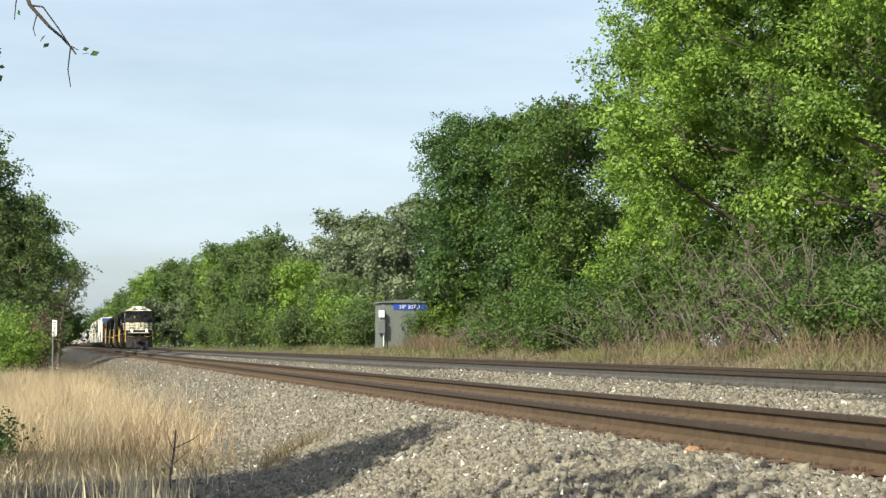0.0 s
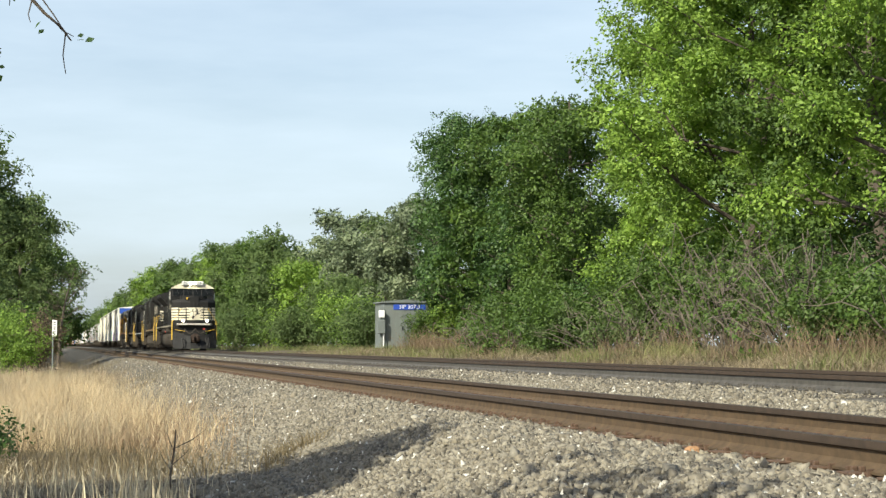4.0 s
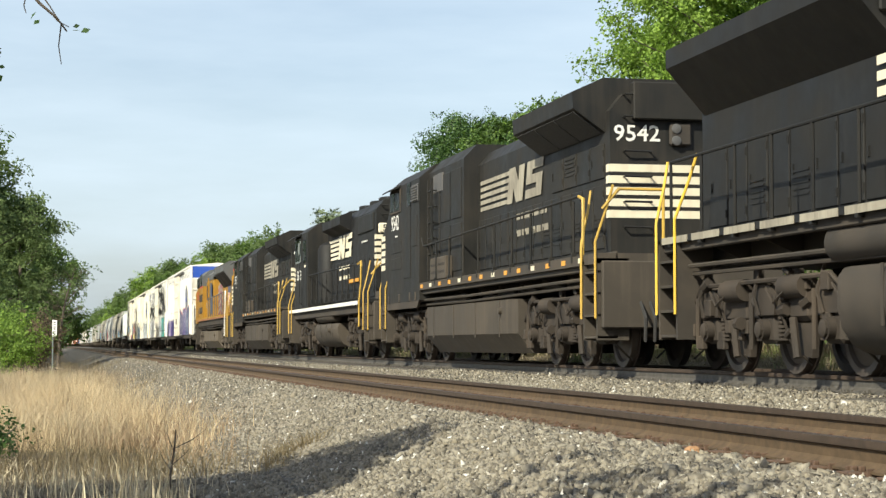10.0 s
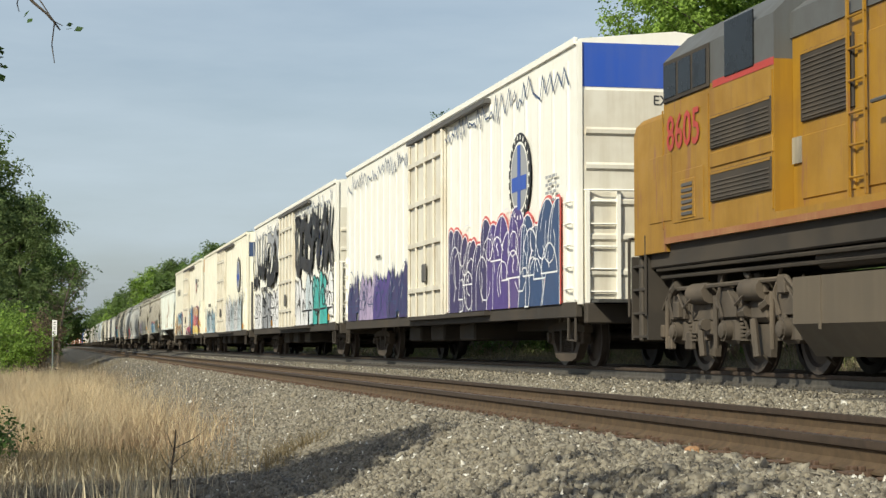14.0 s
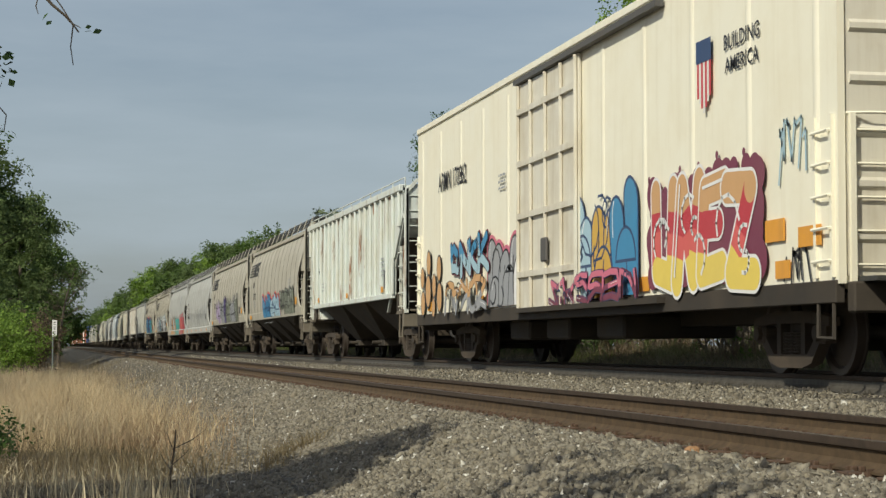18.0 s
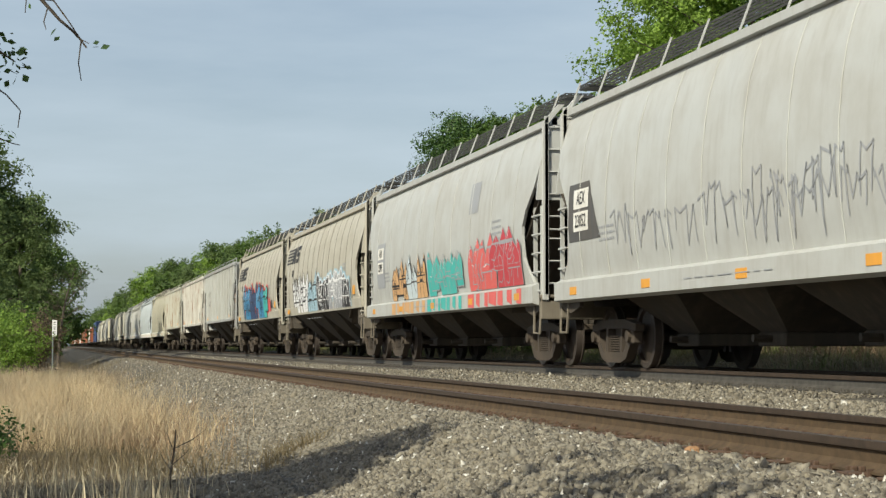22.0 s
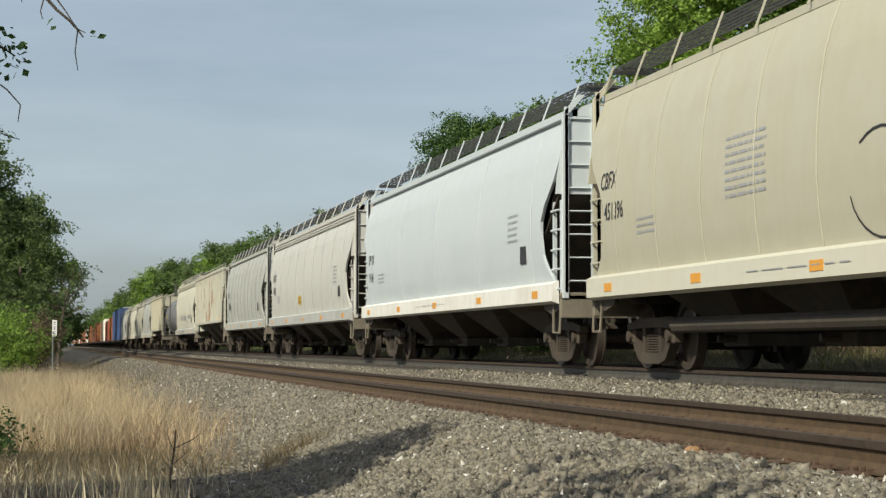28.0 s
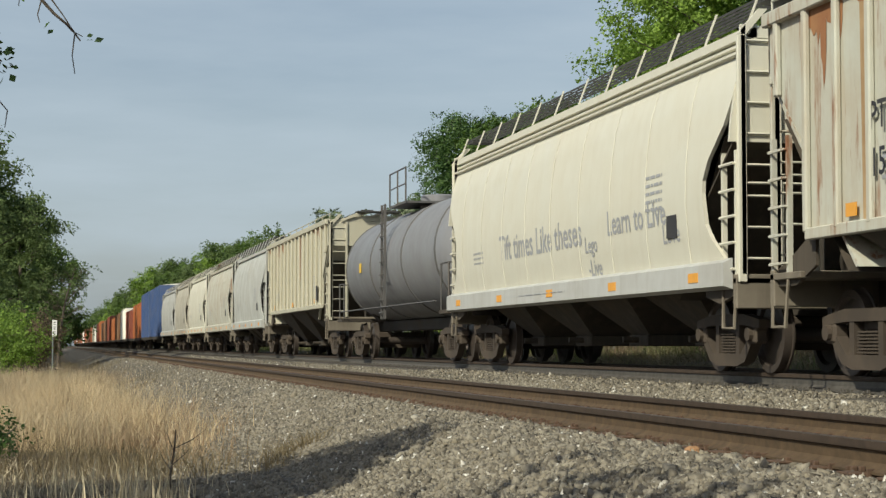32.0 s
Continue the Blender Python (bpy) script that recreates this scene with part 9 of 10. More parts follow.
def tank_car(front, rear, mat, label):
    t, L = vehicle("tank_car", label, "tank car", front, rear, "tank cars of the train")
    zc, R = 2.45, 1.42
    prof = [(-L + 0.5, 0.05), (-L + 0.55, 0.6), (-L + 0.75, 1.08), (-L + 1.05, 1.32), (-L + 1.4, R), (L - 1.4, R), (L - 1.05, 1.32), (L - 0.75, 1.08), (L - 0.55, 0.6), (L - 0.5, 0.05)]
    part("tank", Build().lathe((0, 0, zc), "y", prof, 40), mat, t, "grey cylindrical tank with a dark seam band", smooth=40)
    for y in (-2.2, 2.2, -L + 1.5, L - 1.5):
        part("tank_band", Build().lathe((0, y, zc), "y", [(-0.06, R + 0.002), (-0.05, R + 0.02), (0.05, R + 0.02), (0.06, R + 0.002)], 40), DARKGREY, t)
    part("manway", Build().lathe((0, 0, zc + R - 0.08), "z", [(0, 0.5), (0.3, 0.5), (0.34, 0.44), (0.36, 0.02)], 18), mat, t)
    pf = Build()
    pf.box(-1.1, 1.1, -1.1, 1.1, zc + R - 0.02, zc + R + 0.03)
    for x in (-1.1, 1.1):
        for y in (-1.1, 0, 1.1):
            pf.cyl((x, y, zc + R), (x, y, zc + R + 0.85), 0.022, 5)
        pf.pipe([(x, -1.1, zc + R + 0.85), (x, 1.1, zc + R + 0.85)], 0.022, 5)
        pf.pipe([(x, -1.1, zc + R + 0.45), (x, 1.1, zc + R + 0.45)], 0.018, 5)
    part("platform", pf, DARKGREY, t)
    ladder(t, -R - 0.04, -0.22, 0.22, 1.0, zc + R, DARKGREY, 9, "side_ladder")
    part("centre_sill", Build().box(-0.25, 0.25, -L, L, 0.75, 1.02, 0.01), UNDER, t)
    for s in (-1, 1):
        part("saddle", Build().prism([(-1.2, 1.7), (-0.5, 1.02), (0.5, 1.02), (1.2, 1.7)], "y", s * (L - 2.0), s * (L - 1.5)), UNDER, t)
        part("end_platform", Build().box(-1.45, 1.45, s * L, s * (L - 0.9), 1.02, 1.1), UNDER, t)
        hr = Build()
        hr.pipe([(-1.4, s * (L - 0.1), 1.1), (-1.4, s * (L - 0.1), 2.1), (-1.4, s * (L - 0.9), 2.1), (-1.4, s * (L - 0.9), 1.1)], 0.018, 5)
        hr.pipe([(-1.4, s * (L - 0.1), 2.1), (1.4, s * (L - 0.1), 2.1), (1.4, s * (L - 0.1), 1.1)], 0.018, 5)
        part("end_rail", hr, DARKGREY, t)
        coupler(t, s * L, s)
    sr = Build()
    sr.pipe([(-1.5, -L + 1, 1.3), (-1.5, L - 1, 1.3)], 0.02, 5)
    part("side_rail", sr, DARKGREY, t)
    part("hazard_placard", Build().box(-R - 0.03, -R - 0.01, 3.6, 3.85, 2.3, 2.55), YELLOW, t)
    freight_truck(t, -L + 1.5)
    freight_truck(t, L - 1.5)


def box_car(front, rear, mat, label, high=4.4, top=None, door=None):
    """A boxcar that stays far off: body with ribs, door, roof, ends and trucks."""
    t, L = vehicle("box_car", label, "boxcar", front, rear, "boxcars at the end of the train")
    X = 1.58
    part("body", Build().box(-X, X, -L, L, 1.05, high, 0.02), mat, t)
    part("roof", Build().prism([(-X, high), (0, high + 0.15), (X, high)], "y", -L, L), top or UPGREY, t)
    rb = max(6, int(L * 1.3))
    for e in (-1,):
        for i in range(rb):
            y = -L + 0.3 + (2 * L - 0.6) * i / (rb - 1)
            if abs(y) > 1.6:
                part("side_rib", Build().box(e * X, e * (X + 0.06), y - 0.07, y + 0.07, 1.1, high - 0.1), mat, t)
        part("door", Build().box(e * X, e * (X + 0.08), -1.5, 1.5, 1.1, high - 0.25, 0.01), door or mat, t)
        part("side_sill", Build().box(e * (X - 0.1), e * (X + 0.02), -L, L, 0.85, 1.06), UNDER, t)
    ladder(t, -X - 0.01, -L + 0.1, -L + 0.5, 1.1, high, mat, 7, "side_ladder")
    part("centre_sill", Build().box(-0.4, 0.4, -L - 0.5, L + 0.5, 0.6, 1.05), UNDER, t)
    for s in (-1, 1):
        freight_truck(t, s * (L - 1.8))
    return t


def make_freight():
    fs = flat_side(1.62)
    t, L = reefer(313.1, 336.2, WHITE_R, "white refrigerator car with purple and blue graffiti", band=BLUE)
    drip_line(t, L, 4.52, fs, 3)
    round_emblem(t, -8.1, 3.25, 0.78, fs)
    plumes(t, -10.7, -2.2, 1.0, 2.8, ("purple", "purple", "violet", "navy", "navy"), fs, 31, 7, "white", "coral", lift=0.02, line=0.028, wide=0.85, curls=3, label="purple and blue graffiti with white and red outlines")
    plumes(t, 2.3, L - 0.5, 1.0, 2.35, ("purple", "lilac", "violet", "purple"), fs, 32, 8, "navy", None, tip="spike", lift=0.02, wide=0.9, curls=4, label="spiky purple graffiti")
    bars(t, -10.2, 2.7, 0.7, 0.9, 7, INKS["grey"], fs, 5, off=0.03)
    bars(t, 6.2, 2.55, 0.7, 0.2, 1, INKS["black"], fs, 6, off=0.03)
    write_front(t, "EXCESS", 0.0, ztop_words, 0.22, -L - 0.018, INKS["black"])
    t, L = reefer(338.2, 360.2, WHITE_R, "white refrigerator car covered in black outline graffiti")
    drip_line(t, L, 4.52, fs, 8)
    graffiti(t, -10.6, -2.2, 2.7, 4.55, ("black", "black"), fs, 41, 6, "black", None, shine="black", style="spike", label="large black block letters of graffiti")
    graffiti(t, 2.2, L - 0.4, 2.7, 4.5, ("black", "grey"), fs, 42, 5, "black", None, shine="black", style="spike", label="large black block letters of graffiti")
    plumes(t, -10.8, -2.2, 1.0, 2.6, ("white", "ice", "teal", "white"), fs, 43, 6, "black", None, lift=0.02, line=0.06, label="white and pale green graffiti with black outlines")
    plumes(t, 2.2, L - 0.4, 1.0, 2.5, ("white", "grey", "white"), fs, 44, 6, "black", None, lift=0.02, line=0.06, label="white graffiti with black outlines")
    write(t, "793476", 7.1, 1.98, 0.55, INKS["black"], fs, 0.9, "road_number", off=0.04)
    bars(t, 7.1, 2.5, 2.2, 0.45, 1, INKS["black"], fs, 9, off=0.03)
    round_emblem(t, -7.9, 3.3, 0.78, fs)
    t, L = reefer(363.5, 386.0, CREAM_R, "cream refrigerator car with pale blue graffiti and cooling unit", unit=True)
    round_emblem(t, -8.02, 3.44, 0.78, fs)
    plumes(t, -9.6, -2.1, 1.0, 2.65, ("white", "ice", "white", "ice"), fs, 51, 9, "black", None, tip="spike", lift=0.02, line=0.026, wide=1.0, curls=6, label="pale blue and white graffiti with thin dark outlines")
    plumes(t, 4.0, L - 2.4, 1.0, 2.4, ("sky", "ice", "sky"), fs, 52, 6, "black", None, tip="spike", lift=0.02, line=0.034, curls=3, label="pale blue graffiti with dark outlines")
    tag_line(t, L - 2.2, L - 0.4, 1.1, 2.4, "grey", fs, 53, "thin grey scrawl", 0.02, 14)
    tag_line(t, 2.2, 3.8, 1.1, 2.6, "grey", fs, 54, "thin grey scrawl", 0.02, 12)
    tag_line(t, -10.8, -9.7, 1.9, 2.7, "grey", fs, 55, "thin grey scrawl", 0.016, 10)
    write(t, "194035", 7.1, 2.0, 0.42, INKS["black"], fs, 0.8, "road_number", off=0.04)
    bars(t, 7.2, 2.43, 1.5, 0.4, 1, INKS["black"], fs, 9, off=0.03)
    bars(t, -9.6, 2.9, 0.6, 1.0, 7, INKS["grey"], fs, 15, off=0.03)
    part("notice_panel", Build().box(-1.56, -0.6, -L - 0.012, -L - 0.004, 4.1, 4.7), INKS["navy"], t, "dark blue notice panel")
    t, L = reefer(387.7, 410.2, CREAM_R, "cream refrigerator car with many-coloured graffiti", band=ORANGE, ribs=12)
    graffiti(t, -9.1, -5.4, 1.08, 2.4, ("yellow", "coral", "red", "orange"), fs, 61, 4, "white", "maroon", shine="white", label="red and yellow graffiti on a maroon cloud", word="UNEZ", cloud=True)
    plumes(t, -4.7, -0.3, 1.05, 2.75, ("gold", "sky", "gold", "blue"), fs, 62, 4, "navy", None, lift=0.02, line=0.045, along=False, label="gold and blue graffiti")
    graffiti(t, -4.9, -0.3, 0.98, 1.4, ("maroon", "pink"), fs, 68, 6, "navy", "maroon", label="small dark graffiti below", style="spike")
    plumes(t, -0.1, 4.3, 1.05, 2.3, ("grey", "grey", "white"), fs, 63, 4, "black", "pink", lift=0.02, line=0.04, along=False, label="grey graffiti with pink background")
    graffiti(t, 4.2, 7.6, 1.75, 2.4, ("sky", "blue"), fs, 64, 4, "black", "maroon", label="pale blue graffiti")
    graffiti(t, 4.2, 7.9, 0.98, 1.65, ("grey", "orange"), fs, 65, 5, "black", None, label="grey scribbled graffiti", style="spike")
    blob = Build()
    for i, (y, z, r) in enumerate(((8.8, 1.95, 0.26), (8.75, 1.35, 0.3), (9.3, 1.6, 0.24), (9.35, 1.15, 0.2), (9.85, 2.1, 0.26), (9.9, 1.5, 0.34), (10.45, 1.25, 0.26), (10.5, 1.8, 0.22))):
        blob.slot = 0
        disc(blob, fs, y, z, r * 0.9, r * 1.12, 0.024 + i * 0.0016)
        blob.slot = 1
        disc(blob, fs, y, z, r * 0.75, r * 0.97, 0.0248 + i * 0.0016)
    part("graffiti", blob, [INKS["black"], INKS["orange"]], t, "round orange graffiti blobs with black outlines", smooth=0)
    tag_line(t, -10.6, -9.7, 2.1, 2.8, "sky", fs, 69, "pale blue scrawl", 0.02, 9)
    tag_line(t, -10.7, -9.8, 1.0, 1.4, "black", fs, 70, "black scrawl", 0.02, 9)
    part("orange_panel", Build().box(-1.635, -1.622, -9.9, -9.35, 1.5, 1.75), ORANGE, t, "orange reflective panel")
    part("orange_panel", Build().box(-1.635, -1.622, -10.9, -10.3, 1.4, 1.62), ORANGE, t, "orange reflective panel")
    write(t, "ARMN 170862", 7.6, 3.72, 0.55, INKS["black"], fs, 0.8, "road_number", off=0.004)
    em = Build()
    for i in range(7):
        em.slot = 0 if i % 2 == 0 else 2
        y = -7.15 - 0.5 * i / 7
        low = 3.42 - 0.2 * (1 - abs(i - 3) / 3)
        side_quad(em, fs, [(y, low), (y - 0.5 / 7, low), (y - 0.5 / 7, 3.88), (y, 3.88)], 0.024)
    em.slot = 1
    side_quad(em, fs, [(-7.13, 3.86), (-7.67, 3.86), (-7.67, 4.14), (-7.13, 4.14)], 0.03)
    part("shield_emblem", em, [INKS["crimson"], INKS["navy"], WHITE], t, "small shield emblem", smooth=0)
    write(t, "BUILDING", -8.62, 3.98, 0.26, INKS["black"], fs, 1.0, "slogan", off=0.004)
    write(t, "AMERICA", -8.62, 3.7, 0.26, INKS["black"], fs, 1.0, "slogan", off=0.004)
    bars(t, 3.2, 3.3, 0.6, 0.35, 3, INKS["grey"], fs, 67, off=0.022)

    # hoppers in the order they pass
    ribbed_hopper(412.6, 428.8, HOPRUST, "white ribbed hopper car with rust streaks", seed=2, stain=11, drip=14, text=(("64", 5.6, 2.6, 0.3),))
    def marked(a, b, words, gr, label, mat=HOPTAN):
        t, L = curved_hopper(a, b, mat, label, seams=13, seam=SEAM, slim=True, text=((words, L_of(a, b) - 2.85, 2.3, 0.36),))
        bars(t, L - 2.4, 2.78, 0.42, 0.6, 1, INKS["black"], curved_half, 3, "reporting_mark")
        company_mark(t, L - 0.5, L - 3.6, 3.12, 3.68, INKS["black"], curved_half, 0.25)
        for y0, y1, z0, z1, fills, seed, n, out, glowc, style in gr:
            plumes(t, -L + y0, -L + y1, z0, z1, fills, curved_half, seed, n, out, glowc, tip="round" if style == "block" else "spike", label="coloured graffiti on the lower side", lift=0.02, line=0.04, wide=0.75)
        return t, L
    TAN = "tan curved-side hopper car with graffiti"
    marked(430.5, 447.5, "295972", [(5.7, 11.2, 1.42, 2.3, ("blue", "sky", "sky"), 71, 4, "navy", "coral", "block"), (1.6, 5.6, 1.45, 2.35, ("sage", "sage"), 72, 5, "black", None, "block")], TAN)
    marked(449.0, 466.4, "297249", [(2.7, 13.7, 1.42, 2.75, ("lilac", "grey", "violet", "sage", "grey", "sage"), 73, 10, "black", None, "spike")], TAN)
    t, L = curved_hopper(467.4, 484.2, HOPWHITE, "white curved-side hopper car with faint scrawls", plates=True, seams=11, seam=HOPGREY)
    bx = Build()
    side_quad(bx, curved_half, [(L - 0.9, 1.95), (L - 2.6, 1.95), (L - 2.0, 2.85), (L - 0.9, 2.85)], 0.006)
    part("dark_panel", bx, DARKGREY, t, "dark panel behind the car number", smooth=0)
    for w, z in (("AEX", 2.6), ("23052", 2.25)):
        q = Build()
        side_quad(q, curved_half, [(L - 1.2, z - 0.15), (L - 2.0, z - 0.15), (L - 2.0, z + 0.15), (L - 1.2, z + 0.15)], 0.012)
        part("number_panel", q, WHITE, t, smooth=0)
        write(t, w, L - 1.6, z, 0.28, INKS["black"], curved_half, 0.85, off=0.018)
    tag_line(t, -L + 3, L - 3, 1.6, 2.3, "grey", curved_half, 75, half=0.016, turns=64)
    tag_line(t, -L + 2, 0, 1.5, 2.4, "grey", curved_half, 76, half=0.016, turns=44)
    t, L = curved_hopper(485.4, 502.5, HOPWHITE, "white curved-side hopper car with red, teal and orange graffiti")
    plumes(t, -7.6, -3.4, 1.4, 2.5, ("coral", "red", "red"), curved_half, 81, 4, "grey", None, tip="spike", lift=0.02, wide=0.9, line=0.025, label="red graffiti letters")
    plumes(t, -2.9, 0.6, 1.4, 2.35, ("teal", "teal"), curved_half, 82, 4, "grey", None, tip="spike", lift=0.02, wide=0.9, line=0.025, label="teal graffiti letters")
    plumes(t, 0.8, 5.0, 1.4, 2.4, ("orange", "ice", "orange"), curved_half, 83, 4, "black", None, tip="spike", lift=0.02, line=0.03, label="orange graffiti letters")
    sl = Build()
    for k, (a, c) in enumerate(((-7.7, -3.4), (-2.9, 0.6), (0.8, 4.9))):
        sl.slot = k
        for q in range(7):
            y0, y1 = a + (c - a) * (q + 0.1 * (q % 3)) / 7, a + (c - a) * (q + 0.55 + 0.15 * (q % 4)) / 7
            sl.face([(-1.624, y1, 1.08 + 0.05 * (q % 2)), (-1.624, y0, 1.06), (-1.624, y0, 1.33), (-1.624, y1, 1.33)])
    part("graffiti", sl, [INKS["coral"], INKS["teal"], INKS["orange"]], t, "graffiti colours run over the side sill", smooth=0)
    gp = Build()
    side_quad(gp, curved_half, [(L - 1.5, 1.75), (L - 2.6, 1.75), (L - 2.6, 2.85), (L - 1.5, 2.85)], 0.006)
    side_quad(gp, curved_half, [(-L + 5.2, 2.9), (-L + 4.4, 2.9), (-L + 4.4, 3.5), (-L + 5.2, 3.5)], 0.006)
    part("grey_patch", gp, INKS["grey"], t, "grey painted patches", smooth=0)
    for w, z in (("AEX", 2.6), ("22995", 2.25)):
        q = Build()
        side_quad(q, curved_half, [(L - 1.65, z - 0.14), (L - 2.45, z - 0.14), (L - 2.45, z + 0.14), (L - 1.65, z + 0.14)], 0.012)
        part("number_panel", q, WHITE, t, smooth=0)
        write(t, w, L - 2.05, z, 0.26, INKS["black"], curved_half, 0.85, off=0.018)
    marked(503.6, 520.3, "297584", [(1.8, 8.2, 1.42, 2.5, ("black", "grey", "black"), 91, 5, "white", "sky", "block"), (8.3, 13.9, 1.42, 2.75, ("white", "white", "sky"), 92, 6, "black", None, "spike")], TAN)
    marked(522.0, 537.6, "292278", [(2.4, 3.6, 1.45, 2.3, ("coral", "coral"), 96, 1, "coral", None, "block"), (3.2, 12.3, 1.42, 2.85, ("blue", "navy", "blue", "teal"), 95, 7, "black", "coral", "block")], TAN)
    ribbed_hopper(539.2, 556.2, HOPDIRTY, "grey ribbed hopper car with rust stains", seed=4, stain=8, drip=16, text=(("TP  W", 4.88, 3.0, 0.42), ("462 178", 4.85, 2.47, 0.4)), post=HOPGREY)
    ribbed_hopper(557.5, 574.0, HOPPEEL, "white ribbed hopper car with peeling paint", seed=5, stain=6, drip=36, ribs=18)
    ribbed_hopper(576.0, 593.0, HOPOLD, "old white ribbed hopper car stained with rust", seed=6, stain=8, drip=40, ribs=22)
    t, L = curved_hopper(594.5, 612.0, HOPBEIGE, "beige smooth hopper car with thin black scrawl", text=(("CBFX", 7.6, 2.74, 0.36), ("451396", 7.3, 2.28, 0.36)), sill=HOPCREAM, eave=False)
    sc = Build()
    for yc, zc, ry, rz, turn in ((-L + 7.2, 1.95, 0.75, 0.55, 5.2), (-L + 6.1, 1.95, 0.6, 0.6, 4.6), (-L + 4.9, 1.75, 0.5, 0.3, 5.5)):
        ribbon(sc, curved_half, [(yc + ry * math.cos(0.9 + turn * i / 22), zc + rz * math.sin(0.9 + turn * i / 22)) for i in range(23)], 0.014, 0.008)
    part("graffiti", sc, INKS["black"], t, "thin black looping scrawl", smooth=0)
    pp = Build()
    pp.cyl((-1.1, -6, 0.62), (-1.1, 6, 0.62), 0.11, 10)
    part("discharge_pipe", pp, UNDER_TAN, t)
    bars(t, 2.1, 2.48, 1.3, 0.8, 8, INKS["grey"], curved_half, 98)
    curved_hopper(613.8, 633.0, HOPBLUE, "clean pale blue-white hopper car", text=(("SPWX", 8.1, 2.5, 0.34), ("9164", 8.1, 2.05, 0.34)), sill=WHITE, seams=5)
    t, L = curved_hopper(635.0, 654.5, HOPCLEAN, "light grey hopper car with faint seams", seam=HOPGREY, text=(("SHQX", 8.1, 2.78, 0.4), ("41860", 8.0, 2.3, 0.4)), sill=HOPWHITE, eave="fluted")
    pn = Build()
    side_quad(pn, curved_half, [(1.4, 1.7), (0.6, 1.7), (0.6, 1.98), (1.4, 1.98)], 0.008)
    part("yellow_notice", pn, YELLOW, t, "yellow notice panel", smooth=0)
    bars(t, 1.0, 1.84, 0.7, 0.22, 3, INKS["black"], curved_half, 99, off=0.014)
    t, L = curved_hopper(656.5, 672.8, HOPGREY, "grey hopper car with patched paint", seams=10, seam=SEAM, text=(("490621", 5.7, 2.11, 0.45),))
    q = Build()
    side_quad(q, curved_half, [(7.0, 2.45), (5.6, 2.45), (5.6, 2.9), (7.0, 2.9)], 0.006)
    side_quad(q, curved_half, [(-L + 5.2, 2.6), (-L + 3.9, 2.6), (-L + 3.9, 3.4), (-L + 5.2, 3.4)], 0.006)
    part("paint_patch", q, HOPWHITE, t, "fresh white paint patches", smooth=0)
    write(t, "CAIX", 6.4, 2.66, 0.36, INKS["black"], curved_half, 0.9, off=0.012)
    ribbed_hopper(674.4, 692.0, HOPOLD, "old ribbed hopper car with heavy rust", seed=7, stain=8, drip=64, ribs=22, text=(("PT", 5.84, 2.62, 0.4), ("15", 5.84, 2.15, 0.4)))
    t, L = curved_hopper(693.1, 709.4, HOPCREAM, "cream hopper car with hand-painted words", sill=HOPWHITE, eave="fluted")
    for w, y, z, s in (("Tift times Like theses", 0.85, 2.07, 0.62), ("Learn to Live", -4.5, 2.1, 0.5), ("Lego", -2.3, 1.85, 0.34), ("Love", -6.0, 1.8, 0.36), ("-Live", -2.4, 1.5, 0.36)):
        write(t, w, y, z, s, INKS["grey"], curved_half, 1.0, "painted_words", "hand-painted dark words")
    tank_car(710.0, 725.4, TANKGREY, "grey tank car with a railed top platform")
    ribbed_hopper(727.0, 742.8, HOPBEIGE, "beige ribbed hopper car with rust spots", seed=8, ribs=16, drip=30)
    curved_hopper(744.0, 756.6, HOPGREY, "pale grey hopper car in the line", seams=5)
    curved_hopper(758.0, 771.6, HOPOLD, "rust-stained hopper car in the line", seams=5)
    curved_hopper(773.0, 785.2, HOPCREAM, "cream hopper car in the line", seams=5)
    curved_hopper(786.6, 798.2, HOPTAN, "tan hopper car in the line", seams=5)
    curved_hopper(799.5, 814.3, HOPWHITE, "white hopper car in the line", seams=5)
    # the far end of the train
    box_car(816.0, 846.0, BOXBLUE, "tall dark blue boxcar with a white top", 5.0, WHITE)
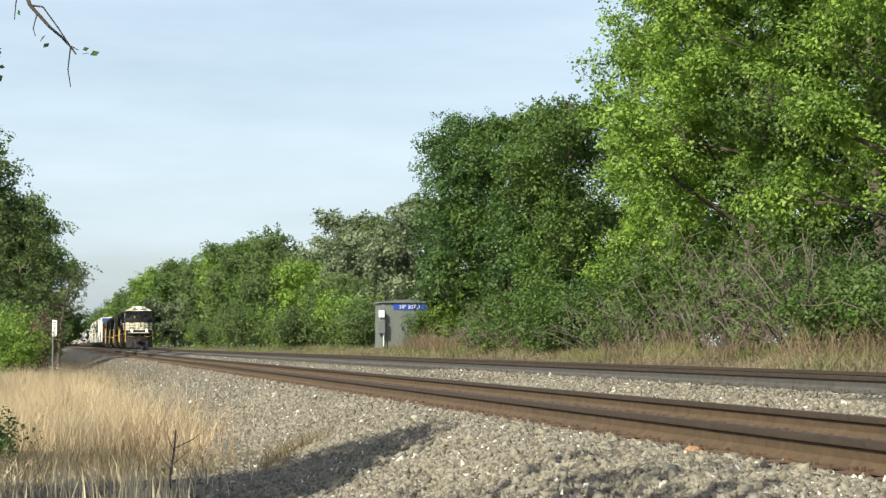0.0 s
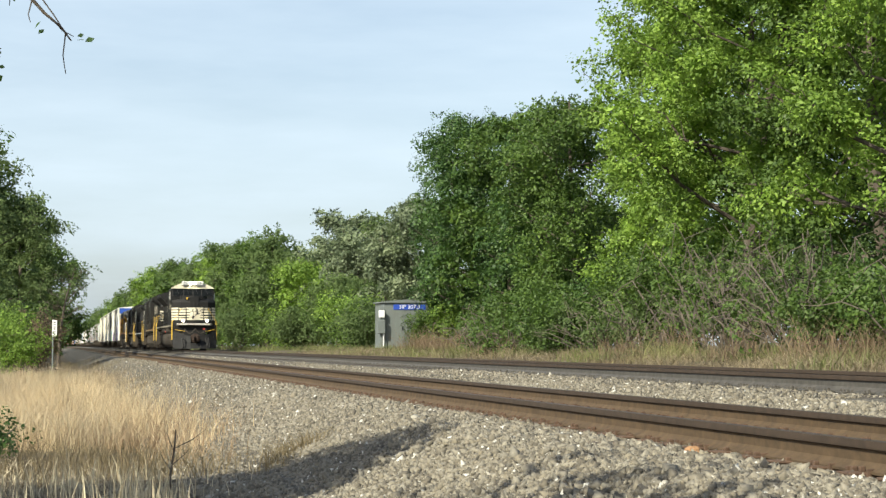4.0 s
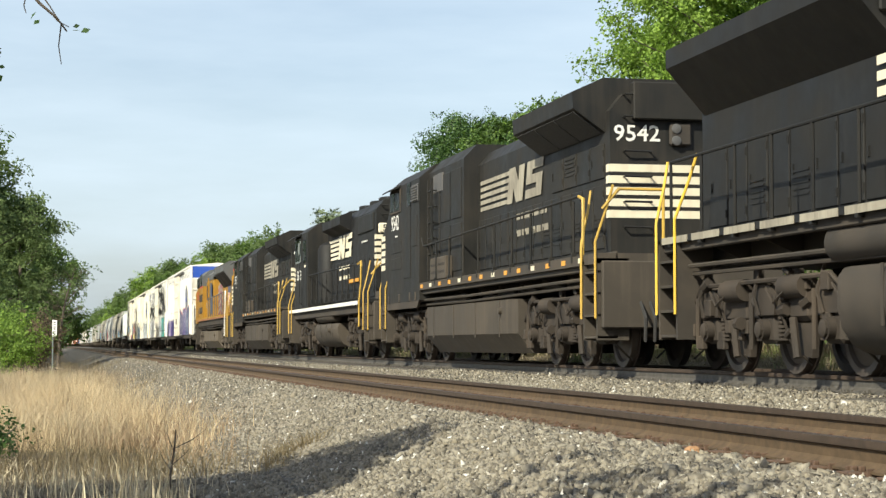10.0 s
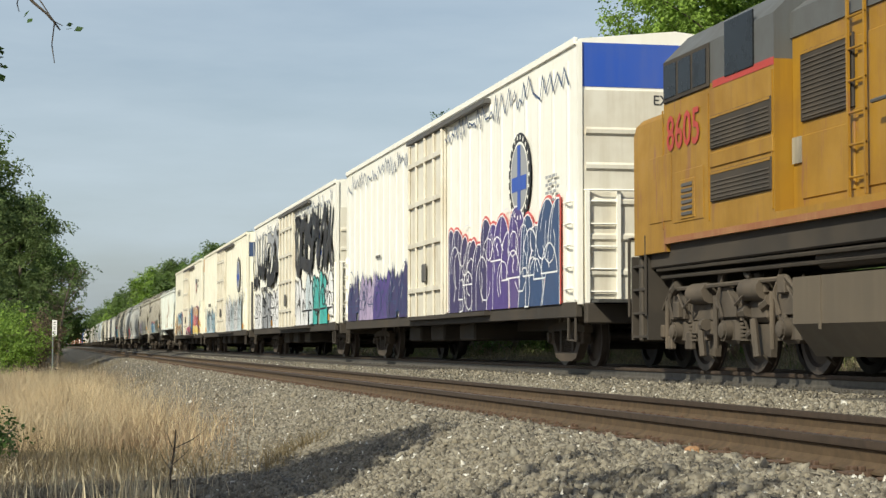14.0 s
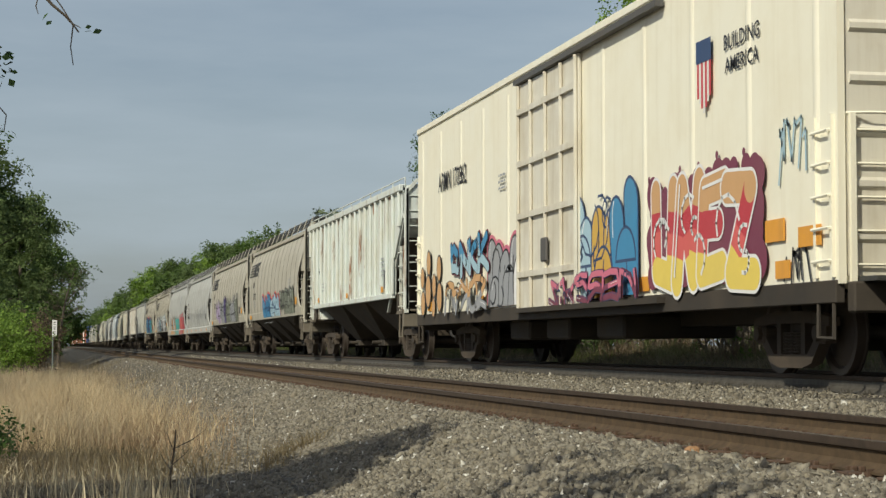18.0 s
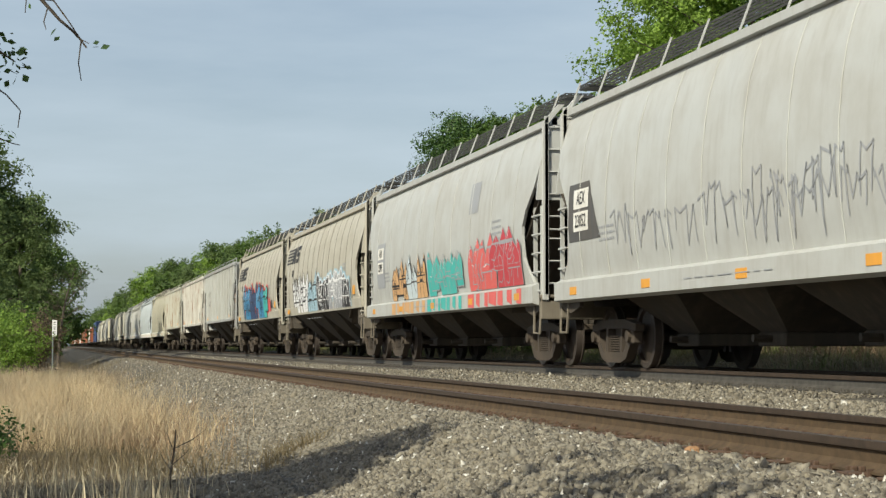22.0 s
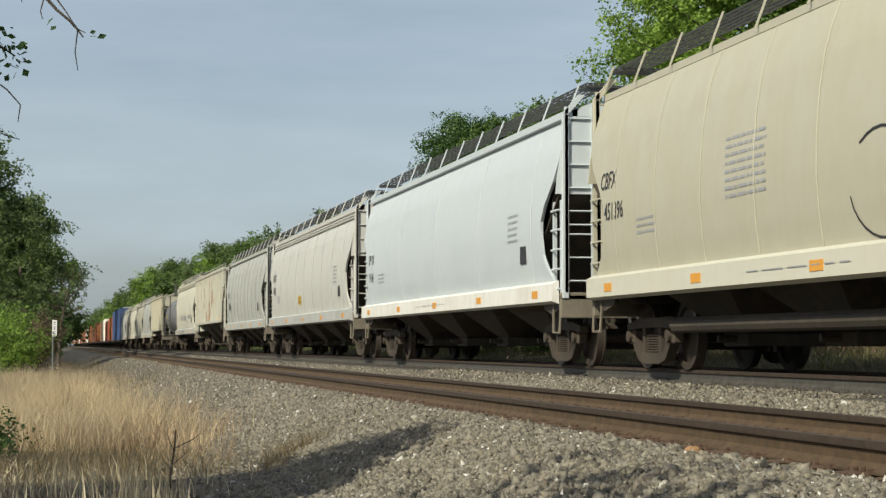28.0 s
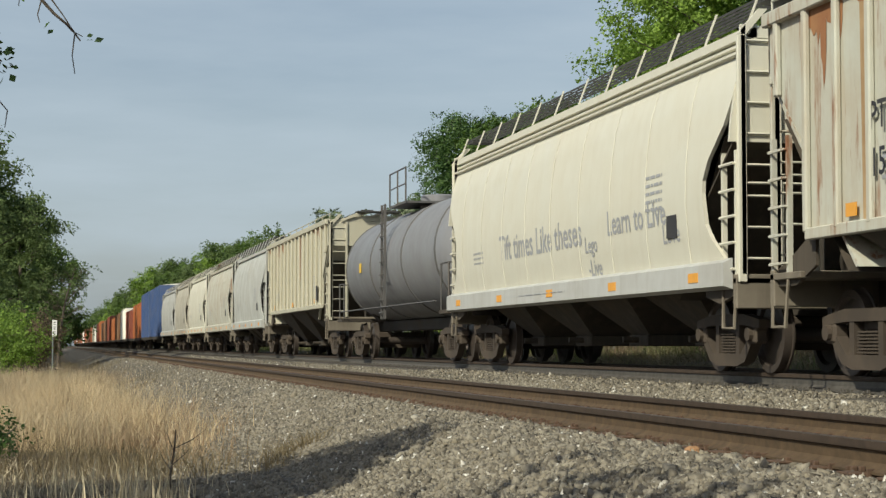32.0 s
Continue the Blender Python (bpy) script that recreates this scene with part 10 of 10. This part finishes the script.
    mats = [(BOXORANGE, "orange boxcar in the line"), (BOXRED, "red-brown boxcar in the line"), (WHITE_R, "white boxcar in the line"), (BOXBROWN, "brown boxcar in the line"), (BOXORANGE, "orange boxcar in the line"), (BOXRED, "red-brown boxcar in the line"), (BOXBROWN, "brown boxcar in the line"), (HOPTAN, "tan boxcar in the line")]
    y = 848.0
    for i in range(32):
        m, lab = mats[(i * 5) % len(mats)] if i > 3 else mats[i]
        ln = (16.5, 18.0, 15.5, 19.0)[i % 4]
        box_car(y, y + ln, m, lab, (4.4, 4.1, 4.6)[i % 3])
        y += ln + 1.5


ztop_words = 4.17


def L_of(a, b):
    return (b - a) / 2


make_freight()


# ---------------------------------------------------------------- motion


def motions():
    for ob, c in RUN:
        walk(ob, [(t, pose(FAR, c - SHIFT - gone(t), 0)) for t in range(0, 33)])
    # the hanging twigs sway in the wind
    k = 7.0 / 3275
    for ob, rows in zip(HANG, (((0, 0, 0), (3, -3, -10), (6, -20, -46), (9, -6, -28), (10.5, -20, -44), (11.5, 2, -20), (12.5, -24, -20), (14, -28, -42), (16.5, 3, -40), (18.5, 5, -38), (19, 10, -32), (20.5, 11, -40), (22, 18, -12), (23, 27, -16), (24, 17, -8), (25.5, 24, -6), (27.5, 10, -34), (30, 29, 0), (31, 7, -36), (32, 7, -24)),
                                   ((0, -45, 0), (12, -45, 0), (14, -40, 0), (17, -30, 5), (19, -20, 10), (20.5, -26, 5), (22, 0, 0), (23, 6, 0), (24, 0, 4), (25.5, 8, 4), (27.5, -16, 0), (28, 0, -10), (30, 2, 0), (31, -30, 0), (32, -22, 0)))):
        walk(ob, [(t, pose(dx * k, 7.0, -dy * k)) for t, dx, dy in rows])
    # every wheelset rolls with the train; alike wheelsets share one set of keys
    rolled = {}
    for ob, y, r in WHEELS:
        key = (round(y, 3), r)
        if key not in rolled:
            rows, t = [], 0.0
            while t <= 32.0:
                rows.append((t, pose(0, y, r) @ Matrix.Rotation(gone(t) / r, 4, "X")))
                t += 1 / 30
            walk(ob, rows)
            rolled[key] = ob
        else:
            src = rolled[key].animation_data
            ob.rotation_mode = "QUATERNION"
            ob.animation_data_create()
            ob.animation_data.action = src.action
            ob.animation_data.action_slot = src.action_slot


motions()
